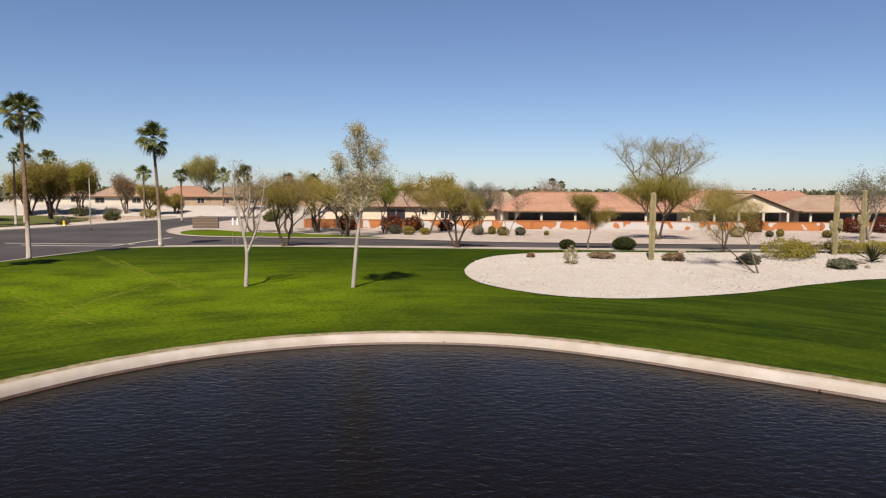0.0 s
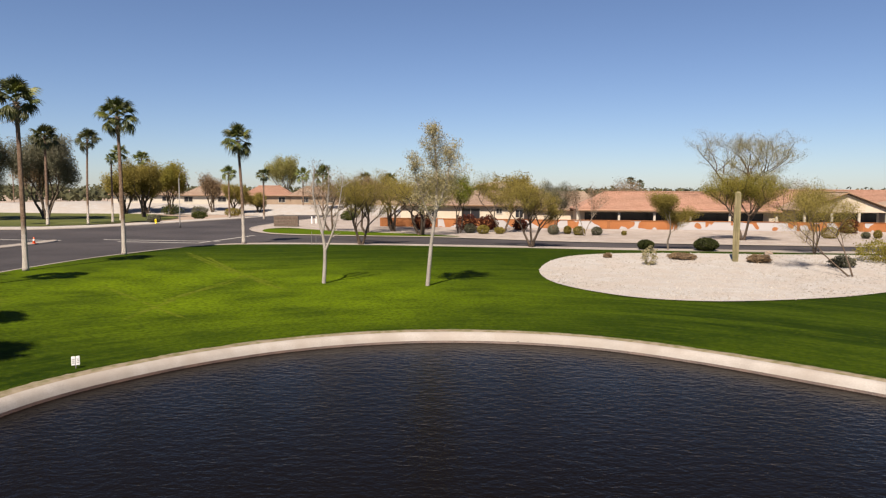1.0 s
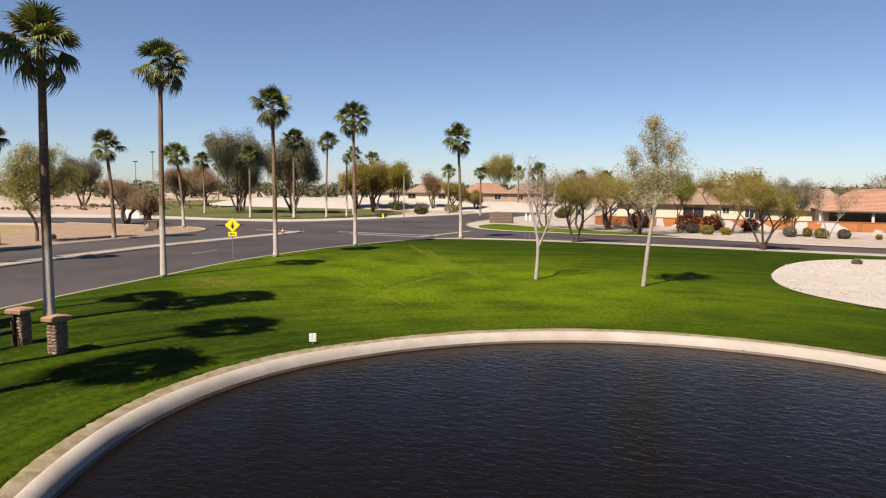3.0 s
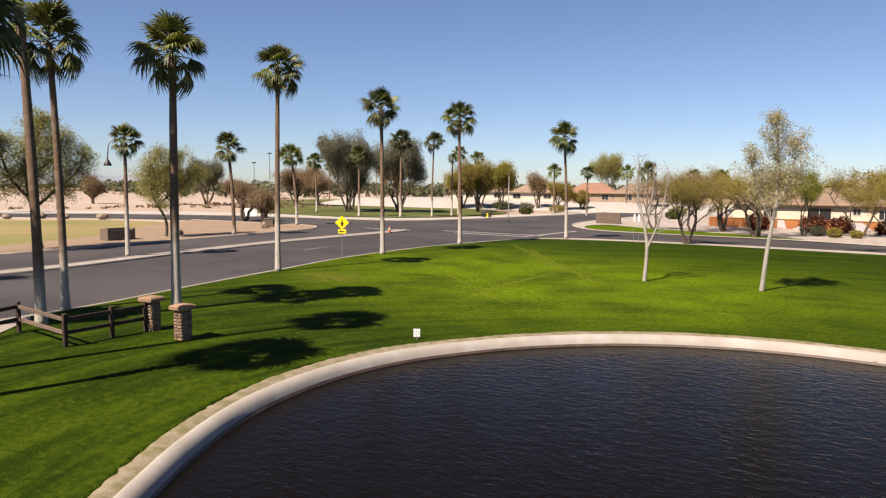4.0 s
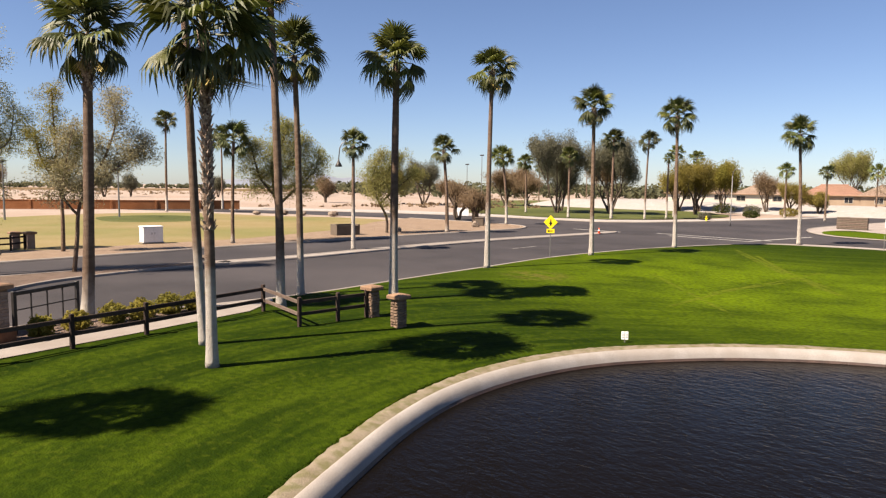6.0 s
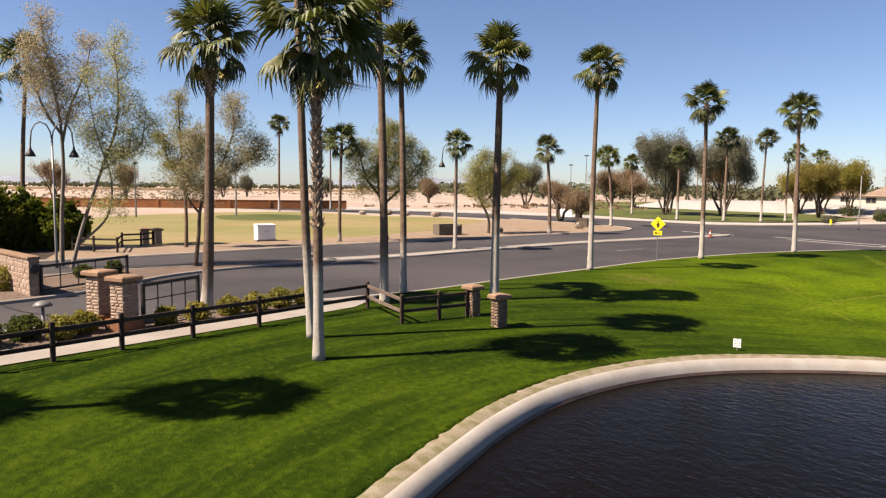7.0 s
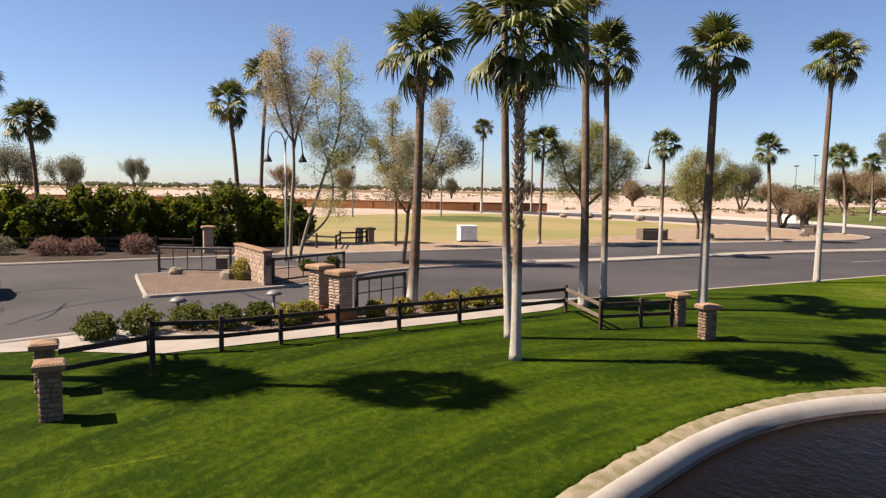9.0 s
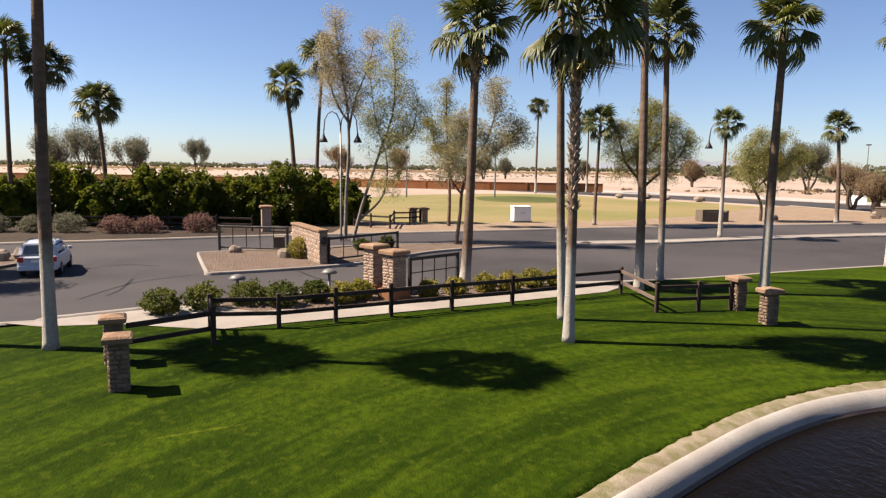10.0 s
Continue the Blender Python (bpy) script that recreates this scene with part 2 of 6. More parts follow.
OLIVE = leafmat("olive_leaf", (0.255, 0.204, 0.0486), (0.305, 0.248, 0.0687), (0.19, 0.166, 0.0344))
YELLOW = leafmat("yellow_leaf", (0.261, 0.219, 0.0398), (0.317, 0.27, 0.0612), (0.168, 0.169, 0.0287))
ACACIA = leafmat("acacia_leaf", (0.27, 0.255, 0.085), (0.35, 0.32, 0.12), (0.19, 0.2, 0.055))
LIME = leafmat("lime_leaf", (0.164, 0.189, 0.0234), (0.231, 0.233, 0.039), (0.116, 0.145, 0.0234))
SILVER = leafmat("pale_leaf", (0.315, 0.278, 0.15), (0.376, 0.338, 0.211), (0.256, 0.225, 0.105))
GREYGREEN = leafmat("grey_green_leaf", (0.148, 0.145, 0.0986), (0.216, 0.205, 0.144), (0.102, 0.109, 0.0655))
DARKGREEN = leafmat("dark_green_leaf", (0.03, 0.038, 0.012), (0.05, 0.06, 0.018), (0.075, 0.085, 0.02))
MIDGREEN = leafmat("green_leaf", (0.0462, 0.0665, 0.0145), (0.0809, 0.101, 0.0202), (0.139, 0.139, 0.0289))
BROWNISH = leafmat("dry_leaf", (0.249, 0.176, 0.104), (0.31, 0.227, 0.144), (0.187, 0.124, 0.0726))
REDLEAF = leafmat("red_leaf", (0.111, 0.0277, 0.0173), (0.153, 0.0416, 0.0243), (0.0694, 0.0277, 0.0139))
PINKLEAF = leafmat("pink_leaf", (0.173, 0.0926, 0.0809), (0.214, 0.128, 0.11), (0.0926, 0.0694, 0.0405))
STUCCO = surf("terracotta_stucco", (0.231, 0.0892, 0.0347), (0.266, 0.11, 0.0462), 2.0, 0.9, 0.4, 0.05)
CREAM = surf("cream_stucco", (0.452, 0.387, 0.305), (0.492, 0.43, 0.354), 2.0, 0.9, 0.3, 0.05)
TANWALL = surf("tan_stucco", (0.243, 0.179, 0.128), (0.289, 0.219, 0.162), 2.0, 0.9, 0.3, 0.05)
WHITEWALL = surf("white_stucco", (0.428, 0.393, 0.335), (0.462, 0.428, 0.376), 2.0, 0.9, 0.3, 0.05)
TILE = surf("clay_tile", (0.254, 0.142, 0.101), (0.306, 0.179, 0.133), 0.6, 0.85, 0.5, 0.2, (0.208, 0.128, 0.0926), 6, 0.5, vary=0.15)
TANTILE = surf("tan_tile", (0.24, 0.177, 0.133), (0.286, 0.22, 0.172), 0.6, 0.85, 0.5, 0.2, (0.187, 0.116, 0.0912), 6, 0.5, vary=0.15)
DARK = surf("dark_glass_and_shade", (0.02, 0.02, 0.024), (0.03, 0.03, 0.034), 2.0, 0.15, 0.0, 0.1)
BUFF = surf("buff_stone", (0.29, 0.206, 0.158), (0.36, 0.272, 0.215), 0.25, 0.9, 0.7, 0.04, (0.244, 0.176, 0.128), 0.6, 0.4, vary=0.14)
STONE = surf("stacked_stone", (0.17, 0.115, 0.0782), (0.23, 0.162, 0.115), 0.25, 0.9, 0.7, 0.04, (0.136, 0.0892, 0.0638), 0.6, 0.5, vary=0.2)
CAP = surf("sandstone_cap", (0.2, 0.122, 0.077), (0.245, 0.158, 0.103), 0.4, 0.9, 0.5, 0.04, vary=0.08)
REDBASE = surf("red_base", (0.19, 0.0809, 0.0405), (0.231, 0.11, 0.0578), 0.4, 0.9, 0.5, 0.04)
RAIL = surf("dark_wood", (0.026, 0.0161, 0.0127), (0.0433, 0.0289, 0.0231), 0.3, 0.8, 0.6, 0.03, (0.0694, 0.0491, 0.0376), 1.0, 0.4, vary=0.2)
GREYRAIL = surf("weathered_wood", (0.116, 0.0809, 0.0636), (0.162, 0.122, 0.0986), 0.3, 0.85, 0.6, 0.03, vary=0.15)
IRON = surf("dark_iron", (0.02, 0.018, 0.017), (0.035, 0.03, 0.028), 0.3, 0.5, 0.2, 0.03, metal=0.3)
POLE = surf("grey_metal", (0.185, 0.179, 0.173), (0.219, 0.214, 0.208), 0.5, 0.5, 0.1, 0.04, metal=0.5)
LAMPGREY = surf("lamp_grey", (0.0986, 0.0952, 0.0926), (0.122, 0.116, 0.113), 0.3, 0.5, 0.1, 0.04)
WHITEPAINT = surf("white_paint", (0.72, 0.72, 0.72), (0.78, 0.78, 0.77), 0.5, 0.5, 0.05, 0.05)
YELLOWPAINT = surf("yellow_sign", (0.85, 0.62, 0.01), (0.8, 0.58, 0.01), 0.5, 0.5, 0.0, 0.05)
BLACK = surf("black", (0.012, 0.012, 0.012), (0.02, 0.02, 0.02), 0.5, 0.6, 0.0, 0.05)
CACTUS = surf("cactus", (0.15, 0.133, 0.0694), (0.196, 0.173, 0.0986), 0.4, 0.9, 0.4, 0.04, (0.231, 0.19, 0.116), 1.0, 0.5)
ROCK = surf("rock", (0.173, 0.133, 0.104), (0.243, 0.196, 0.156), 0.3, 0.9, 0.6, 0.05, vary=0.2)
BOXTAN = surf("tan_box", (0.108, 0.0835, 0.0624), (0.125, 0.1, 0.0792), 0.6, 0.7, 0.2, 0.05)
HILL = surf("near_hill", (0.289, 0.231, 0.19), (0.324, 0.266, 0.225), 60.0, 1.0, 0.0, 20.0)
HEDGE = leafmat("hedge_leaf", (0.0406, 0.0619, 0.00642), (0.0975, 0.12, 0.0107), (0.21, 0.218, 0.0186))
DARKBED = surf("dark_bed", (0.0262, 0.0179, 0.0131), (0.0406, 0.0286, 0.0215), 1.0, 0.95, 0.8, 0.08, (0.06, 0.0429, 0.031), 4, 0.4)
# distance haze is put into this grey-blue hill colour, close to the sky's
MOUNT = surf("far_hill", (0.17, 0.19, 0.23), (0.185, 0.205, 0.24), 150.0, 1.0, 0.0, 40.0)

WATER = bpy.data.materials.new("pond_water")
WATER.use_nodes = True


def make_water(m):
    """Murky dark water under small wind ripples of two lengths."""
    n, link = m.node_tree.nodes, m.node_tree.links.new
    b = n["Principled BSDF"]
    b.inputs["Base Color"].default_value = (0.0036, 0.0028, 0.0022, 1)
    b.inputs["Roughness"].default_value, b.inputs["IOR"].default_value = 0.04, 1.33
    b.inputs["Specular IOR Level"].default_value = 0.06
    b.inputs["Specular Tint"].default_value = (0.13, 0.4, 1.0, 1)
    g = n.new("ShaderNodeNewGeometry")

    def ripple(turn, stretch, scale, detail, twist):
        mp, t = n.new("ShaderNodeMapping"), n.new("ShaderNodeTexNoise")
        mp.inputs["Rotation"].default_value = (0, 0, radians(turn))
        mp.inputs["Scale"].default_value = stretch
        link(g.outputs["Position"], mp.inputs[0])
        t.inputs["Scale"].default_value, t.inputs["Detail"].default_value, t.inputs["Distortion"].default_value = scale, detail, twist
        link(mp.outputs[0], t.inputs["Vector"])
        return t.outputs["Fac"]

    x = n.new("ShaderNodeMath")
    x.operation = "MULTIPLY_ADD"
    x.inputs[1].default_value = 0.3
    link(ripple(-25, (0.85, 1.2, 1), 9.0, 2.0, 0.2), x.inputs[0])
    link(ripple(-30, (0.75, 1.2, 1), 3.4, 4.0, 0.4), x.inputs[2])
    bp = n.new("ShaderNodeBump")
    bp.inputs["Strength"].default_value, bp.inputs["Distance"].default_value = 1.0, 0.032
    link(x.outputs[0], bp.inputs["Height"])
    link(bp.outputs[0], b.inputs["Normal"])


make_water(WATER)

from mathutils import geometry  # noqa: E402

# ---- mesh tools ----


class Mesh:
    """Collects vertices and faces for one mesh."""

    def __init__(self):
        self.v, self.f = [], []

    def add(self, verts, faces):
        k = len(self.v)
        self.v.extend(tuple(p) for p in verts)
        self.f.extend(tuple(i + k for i in face) for face in faces)
        return self

    def box(self, lo, hi, m=None):
        (a, b, c), (d, e, f) = lo, hi
        vs = [Vector(p) for p in ((a, b, c), (d, b, c), (d, e, c), (a, e, c), (a, b, f), (d, b, f), (d, e, f), (a, e, f))]
        if m:
            vs = [m @ p for p in vs]
        return self.add(vs, [(3, 2, 1, 0), (4, 5, 6, 7), (0, 1, 5, 4), (1, 2, 6, 5), (2, 3, 7, 6), (3, 0, 4, 7)])

    def bevel_box(self, lo, hi, b=0.03, m=None):
        """A box whose upright and top edges are cut off by b."""
        (x0, y0, z0), (x1, y1, z1) = lo, hi
        rings = []
        for inset, z in ((0, z0), (0, z1 - b), (b, z1)):
            rings.append([(x0 + b + inset * 0.7, y0 + inset * 0.7, z), (x1 - b - inset * 0.7, y0 + inset * 0.7, z), (x1 - inset * 0.7, y0 + b + inset * 0.7, z), (x1 - inset * 0.7, y1 - b - inset * 0.7, z),
                          (x1 - b - inset * 0.7, y1 - inset * 0.7, z), (x0 + b + inset * 0.7, y1 - inset * 0.7, z), (x0 + inset * 0.7, y1 - b - inset * 0.7, z), (x0 + inset * 0.7, y0 + b + inset * 0.7, z)])
        vs = [Vector(p) for r in rings for p in r]
        if m:
            vs = [m @ p for p in vs]
        fs = [tuple(range(7, -1, -1)), tuple(range(16, 24))]
        for r in (0, 8):
            fs += [(r + i, r + (i + 1) % 8, r + 8 + (i + 1) % 8, r + 8 + i) for i in range(8)]
        return self.add(vs, fs)

    def tube(self, path, radii, n=6, cap=True):
        """A tube along a path of points, with its radius at each."""
        path = [Vector(p) for p in path]
        vs, fs = [], []
        for i, p in enumerate(path):
            d = (path[min(i + 1, len(path) - 1)] - path[max(i - 1, 0)]).normalized()
            u = d.cross(Vector((0, 1, 0)) if abs(d.y) < 0.9 else Vector((1, 0, 0))).normalized()
            w = d.cross(u)
            for k in range(n):
                a = 2 * math.pi * k / n
                vs.append(p + float(radii[i]) * (math.cos(a) * u + math.sin(a) * w))
        for i in range(len(path) - 1):
            for k in range(n):
                fs.append((i * n + k, i * n + (k + 1) % n, (i + 1) * n + (k + 1) % n, (i + 1) * n + k))
        if cap:
            fs.append(tuple(range(n - 1, -1, -1)))
            fs.append(tuple(range(len(vs) - n, len(vs))))
        return self.add(vs, fs)

    def lathe(self, profile, n=12, centre=(0, 0, 0)):
        """Turns a profile of (radius, height) round the upright axis."""
        c = Vector(centre)
        vs = [c + Vector((r * math.cos(2 * math.pi * k / n), r * math.sin(2 * math.pi * k / n), z)) for r, z in profile for k in range(n)]
        fs = [(i * n + k, i * n + (k + 1) % n, (i + 1) * n + (k + 1) % n, (i + 1) * n + k) for i in range(len(profile) - 1) for k in range(n)]
        fs += [tuple(range(n - 1, -1, -1)), tuple(range(len(vs) - n, len(vs)))]
        return self.add(vs, fs)

    def data(self, name, material, smooth=False):
        me = bpy.data.meshes.new(name)
        me.from_pydata(self.v, [], self.f)
        if smooth:
            me.polygons.foreach_set("use_smooth", [True] * len(me.polygons))
        me.materials.append(material)
        me.update()
        return me


def thing(name, at, label, category, group="", turn=0.0, scale=1.0, kind=""):
    """An Empty at the base of a thing, which carries its tags."""
    ob = new(name)
    ob.empty_display_size = 0.2
    ob.matrix_basis = pose(*at, 0, 0, turn) @ Matrix.Diagonal((scale, scale, scale, 1))
    return tagged(ob, label, category, group, kind)


def part(name, mesh, material, parent, label="", smooth=False, at=None):
    data = mesh.data(name, material, smooth) if isinstance(mesh, Mesh) else mesh
    ob = new(name, data)
    ob.parent = parent
    if at is not None:
        ob.matrix_basis = at
    if label:
        ob["label"] = label
    return ob


def structure(name, mesh, material, label, category, smooth=False, kind="structure"):
    return tagged(new(name, mesh.data(name, material, smooth) if isinstance(mesh, Mesh) else mesh), label, category, "", kind)


# ---- plan ----
KERB = [(-22, -45), (-25.6, -12.5), (-26.6, -9.5), (-28.3, -5.8), (-30.6, 0), (-31.6, 8), (-31.9, 17.7), (-33.6, 25.5), (-35.4, 34.5), (-37.2, 44), (-37.5, 53.5), (-36.8, 61), (-34.8, 69.2),
        (-31.5, 73.3), (-26, 74.6), (-17, 75), (-5, 74.7), (13, 73.4), (34, 73), (60, 73.5), (130, 76)]


def to_line(x, y, line):
    best = np.full(np.broadcast(x, y).shape, 1e9)
    for (ax, ay), (bx, by) in zip(line[:-1], line[1:]):
        dx, dy = bx - ax, by - ay
        s = np.clip(((x - ax) * dx + (y - ay) * dy) / (dx * dx + dy * dy), 0, 1)
        best = np.minimum(best, np.hypot(x - ax - s * dx, y - ay - s * dy))
    return best


def within(x, y, poly):
    r = np.zeros(np.broadcast(x, y).shape, bool)
    for (ax, ay), (bx, by) in zip(poly, poly[1:] + poly[:1]):
        r ^= ((ay > y) != (by > y)) & (x < (bx - ax) * (y - ay) / ((by - ay) or 1e-9) + ax)
    return r


def height(x, y):
    """The lawn falls from the kerb towards the pond; all else is level."""
    x, y = np.asarray(x, float), np.asarray(y, float)
    d = np.where(within(x, y, KERB + [(130, -45)]), to_line(x, y, KERB), 0)
    s = np.clip((d - 1.5) / 17, 0, 1)
    return -0.62 * s * s * (3 - 2 * s)


def on(x, y, dz=0.0):
    return (x, y, float(height(x, y)) + dz)


def spline(points, steps=6, closed=False):
    """A smooth line through the points."""
    p = [Vector(q) for q in points]
    n = len(p)
    out = []
    for i in range(n if closed else n - 1):
        a, b, c, d = (p[(i + k) % n] if closed else p[min(max(i + k, 0), n - 1)] for k in (-1, 0, 1, 2))
        for s in range(steps):
            t = s / steps
            out.append(tuple(0.5 * (2 * b + (c - a) * t + (2 * a - 5 * b + 4 * c - d) * t * t + (3 * b - a - 3 * c + d) * t ** 3)))
    if not closed:
        out.append(tuple(p[-1]))
    return out


def sheet(name, outline, material, dz, label, category, cell=2.5, holes=(), kind="structure", rough=0.0):
    """A sheet with that outline, cut into cells and laid on the height of the ground."""
    rings = [[tuple(p[:2]) for p in outline], *([tuple(p[:2]) for p in ring] for ring in holes)]
    pts, edges = [], []
    for ring in rings:
        k = len(pts)
        pts += ring
        edges += [(k + i, k + (i + 1) % len(ring)) for i in range(len(ring))]
    if cell:
        xs, ys = [p[0] for p in outline], [p[1] for p in outline]
        gx, gy = np.meshgrid(np.arange(min(xs), max(xs), cell), np.arange(min(ys), max(ys), cell))
        gx, gy = gx.ravel(), gy.ravel()
        ok = within(gx, gy, rings[0])
        for ring in rings[1:]:
            ok &= ~within(gx, gy, ring)
        for ring in rings:
            ok &= to_line(gx, gy, ring + ring[:1]) > 0.3 * cell
        pts += list(zip(gx[ok].tolist(), gy[ok].tolist()))
    v, _, f, *_ = geometry.delaunay_2d_cdt([Vector(p) for p in pts], edges, [], 0, 1e-5)
    v = np.array([p[:] for p in v])
    tri = np.array([t for t in f if len(t) == 3])
    mid = v[tri].mean(1)
    keep = within(mid[:, 0], mid[:, 1], rings[0])
    for ring in rings[1:]:
        keep &= ~within(mid[:, 0], mid[:, 1], ring)
    z = height(v[:, 0], v[:, 1]) + dz
    if rough:
        z = z + np.array([rough * noise.noise(Vector((x / 6, y / 6, 0))) for x, y in v])
    tri = tri[keep]
    p = v[tri]
    up = (p[:, 1, 0] - p[:, 0, 0]) * (p[:, 2, 1] - p[:, 0, 1]) - (p[:, 1, 1] - p[:, 0, 1]) * (p[:, 2, 0] - p[:, 0, 0])
    tri[up < 0] = tri[up < 0][:, ::-1]
    me = bpy.data.meshes.new(name)
    me.from_pydata(np.c_[v, z].tolist(), [], tri.tolist())
    me.polygons.foreach_set("use_smooth", [True] * len(me.polygons))
    me.materials.append(material)
    return tagged(new(name, me), label, category, "", kind)


def sweep(name, line, profile, material, label, category, closed=False, follow=True, jitter=0.0):
    """A profile of (across, up) drawn along a line of the plan; across is to the right of the way."""
    n = len(line)
    vs, fs, k = [], [], len(profile)
    for i, (x, y) in enumerate(line):
        a = line[(i - 1) % n] if closed or i else line[0]
        b = line[(i + 1) % n] if closed or i < n - 1 else line[-1]
        d = Vector((b[0] - a[0], b[1] - a[1])).normalized()
        for q, (s, z) in enumerate(profile):
            if jitter and q < 2:
                s += jitter * noise.noise(Vector((x * 5.3, y * 5.3, 0))) + jitter * noise.noise(Vector((x * 0.5, y * 0.5, 3)))
            px, py = x + d.y * s, y - d.x * s
            vs.append((px, py, (float(height(px, py)) if follow else 0.0) + z))
    for i in range(n if closed else n - 1):
        j = (i + 1) % n
        for q in range(k - 1):
            fs.append((i * k + q, j * k + q, j * k + q + 1, i * k + q + 1))
    m = Mesh().add(vs, fs)
    return structure(name, m, material, label, category, True)


POND = spline([(-12.85, 8.35), (-14.55, 11.3), (-15.65, 14.2), (-16.05, 17.4), (-15.7, 20.7), (-14.55, 23.6), (-12.4, 26.7), (-9.2, 29.5), (-5.0, 31.4), (-0.6, 31.9), (3.6, 31.2), (7.5, 29.2), (11.3, 26.4), (15.3, 23.2),
               (20.5, 18.8), (24, 11), (23, 2), (17, -5), (8, -8), (0, -7), (-6, -2.5), (-10.2, 4.2)], 16, True)
WATER_Z = -1.02

# ---- ground ----


def make_ground():
    xs = np.unique(np.r_[np.arange(-140, 140.1, 2.5), -np.geomspace(145, 3000, 14), np.geomspace(145, 3000, 14)])
    ys = np.unique(np.r_[np.arange(-60, 200.1, 2.5), -np.geomspace(66, 3000, 12), np.geomspace(206, 3000, 14)])
    X, Y = np.meshgrid(xs, ys, indexing="ij")
    rim = [p[:2] for p in POND]
    low = np.where(within(X, Y, rim) | (to_line(X, Y, rim + rim[:1]) < 3.6), 1.4, 0.0)
    Z = height(X, Y) - 0.16 - low
    nx, ny = X.shape
    m = Mesh()
    m.v = np.c_[X.ravel(), Y.ravel(), Z.ravel()].tolist()
    m.f = [(i * ny + j, (i + 1) * ny + j, (i + 1) * ny + j + 1, i * ny + j + 1) for i in range(nx - 1) for j in range(ny - 1)]
    structure("ground", m, DESERT, "pale tan bare desert soil reaching to the horizon", "ground")


make_ground()
CROSS_FAR = [(130, 86), (60, 84), (38, 83.2), (8, 85), (-2.5, 88), (-10, 90.2), (-22, 90.6), (-31, 91.5), (-36, 94.5), (-40, 100), (-43, 108), (-44, 120), (-43.5, 140), (-40, 200)]
FAR_EDGE = [(-57, 200), (-57.5, 151), (-61.5, 127), (-65.5, 108), (-70, 99), (-76, 95.8), (-86, 94.7), (-105, 92), (-130, 80), (-160, 58), (-215, 28), (-215, 20), (-155, 47), (-122, 66), (-98, 75), (-78, 76),
            (-70.5, 74.8), (-66.5, 70.5), (-65.4, 64), (-64, 50), (-61.8, 29), (-59.6, 17), (-57.8, 7), (-56, -4), (-54, -12), (-52, -21), (-48, -45)]
ROAD_NEAR = KERB[:13] + [(-31.8, 74.6), (-26, 76.4), (-17, 76.9), (-5, 76.7), (13, 75.6), (34, 75.2), (60, 75.6), (130, 78)]
sheet("road", spline(ROAD_NEAR, 4) + CROSS_FAR + FAR_EDGE, ASPHALT, -0.13, "dark grey worn asphalt road and intersection", "road", 0)
LAWN = [p[:2] for p in spline(KERB[5:], 4)]
pond_rim = [p[:2] for p in POND]


LAWN_OUT = LAWN + [(130, -45), (-21, -45), (-24.6, -12.5), (-25.6, -9.3), (-25.6, -6.8), (-24.1, -3.4), (-25.4, 0.8), (-27.3, 7.6), (-29.0, 13.2), (-30.9, 15.2)]


def outset(ring, by):
    """A closed line moved outwards."""
    out, n = [], len(ring)
    for i, (x, y) in enumerate(ring):
        d = (Vector(ring[(i + 1) % n]) - Vector(ring[i - 1])).normalized()
        out.append((x - d.y * by, y + d.x * by))
    a = sum(p[0] * q[1] - q[0] * p[1] for p, q in zip(ring, ring[1:] + ring[:1]))
    return out if a < 0 else outset(ring[::-1], by)


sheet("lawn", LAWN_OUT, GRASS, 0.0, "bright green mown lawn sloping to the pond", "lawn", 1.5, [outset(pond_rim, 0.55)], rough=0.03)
sheet("pond_water", pond_rim, WATER, 0.0, "dark blue rippled pond water", "water", 0).location.z = WATER_Z - float(height(0, 20))

# ---- edges of road, lawn and pond ----
sweep("pond_lip", pond_rim[::-1], [(0.56, -0.06), (0.49, 0.01), (0.43, 0.035), (0.34, 0.03), (0.25, -0.005), (0.17, -0.06), (0.09, -0.16), (0.03, -0.31)], LIP, "pale weathered concrete rim round the pond", "pond edge", True)
sweep("pond_stain", pond_rim[::-1], [(0.03, -0.31), (0.01, -0.36), (-0.02, -0.4), (-0.2, -0.75)], WETSTAIN, "brown wet band on the pond rim at the waterline", "pond edge", True)
sweep("dry_edge", pond_rim[::-1], [(1.02, -0.06), (0.94, 0.05), (0.74, 0.055), (0.58, 0.025), (0.47, 0.0)], DRYEDGE, "dry sandy strip beside the pond rim", "lawn edge", True, jitter=0.1)
KERB_PROFILE = [(-0.3, -0.14), (-0.26, -0.01), (-0.2, 0.02), (0.0, 0.02), (0.05, -0.05)]
near_line = [p[:2] for p in spline(ROAD_NEAR, 4)]
sweep("kerb", near_line, KERB_PROFILE, CONCRETE, "pale concrete kerb between road and lawn", "kerb")
sheet("verge", [p[:2] for p in spline(ROAD_NEAR[12:], 4)] + LAWN[::-1][:-29], CONCRETE, -0.02, "pale pavement strip between street and lawn", "pavement", 0)
sweep("kerb_far", [p[:2] for p in spline(CROSS_FAR, 4)], [(-0.05, -0.05), (0.0, 0.02), (0.2, 0.02), (0.26, -0.01), (0.3, -0.14)][::-1], CONCRETE, "pale concrete kerb across the street", "kerb")
sweep("kerb_west", [p[:2] for p in spline(FAR_EDGE[14:], 4)], KERB_PROFILE[::-1], CONCRETE, "pale concrete kerb on the far side of the avenue", "kerb")
sweep("kerb_northwest", [p[:2] for p in spline(FAR_EDGE[:11], 4)], KERB_PROFILE[::-1], CONCRETE, "pale concrete kerb round the far corner", "kerb")
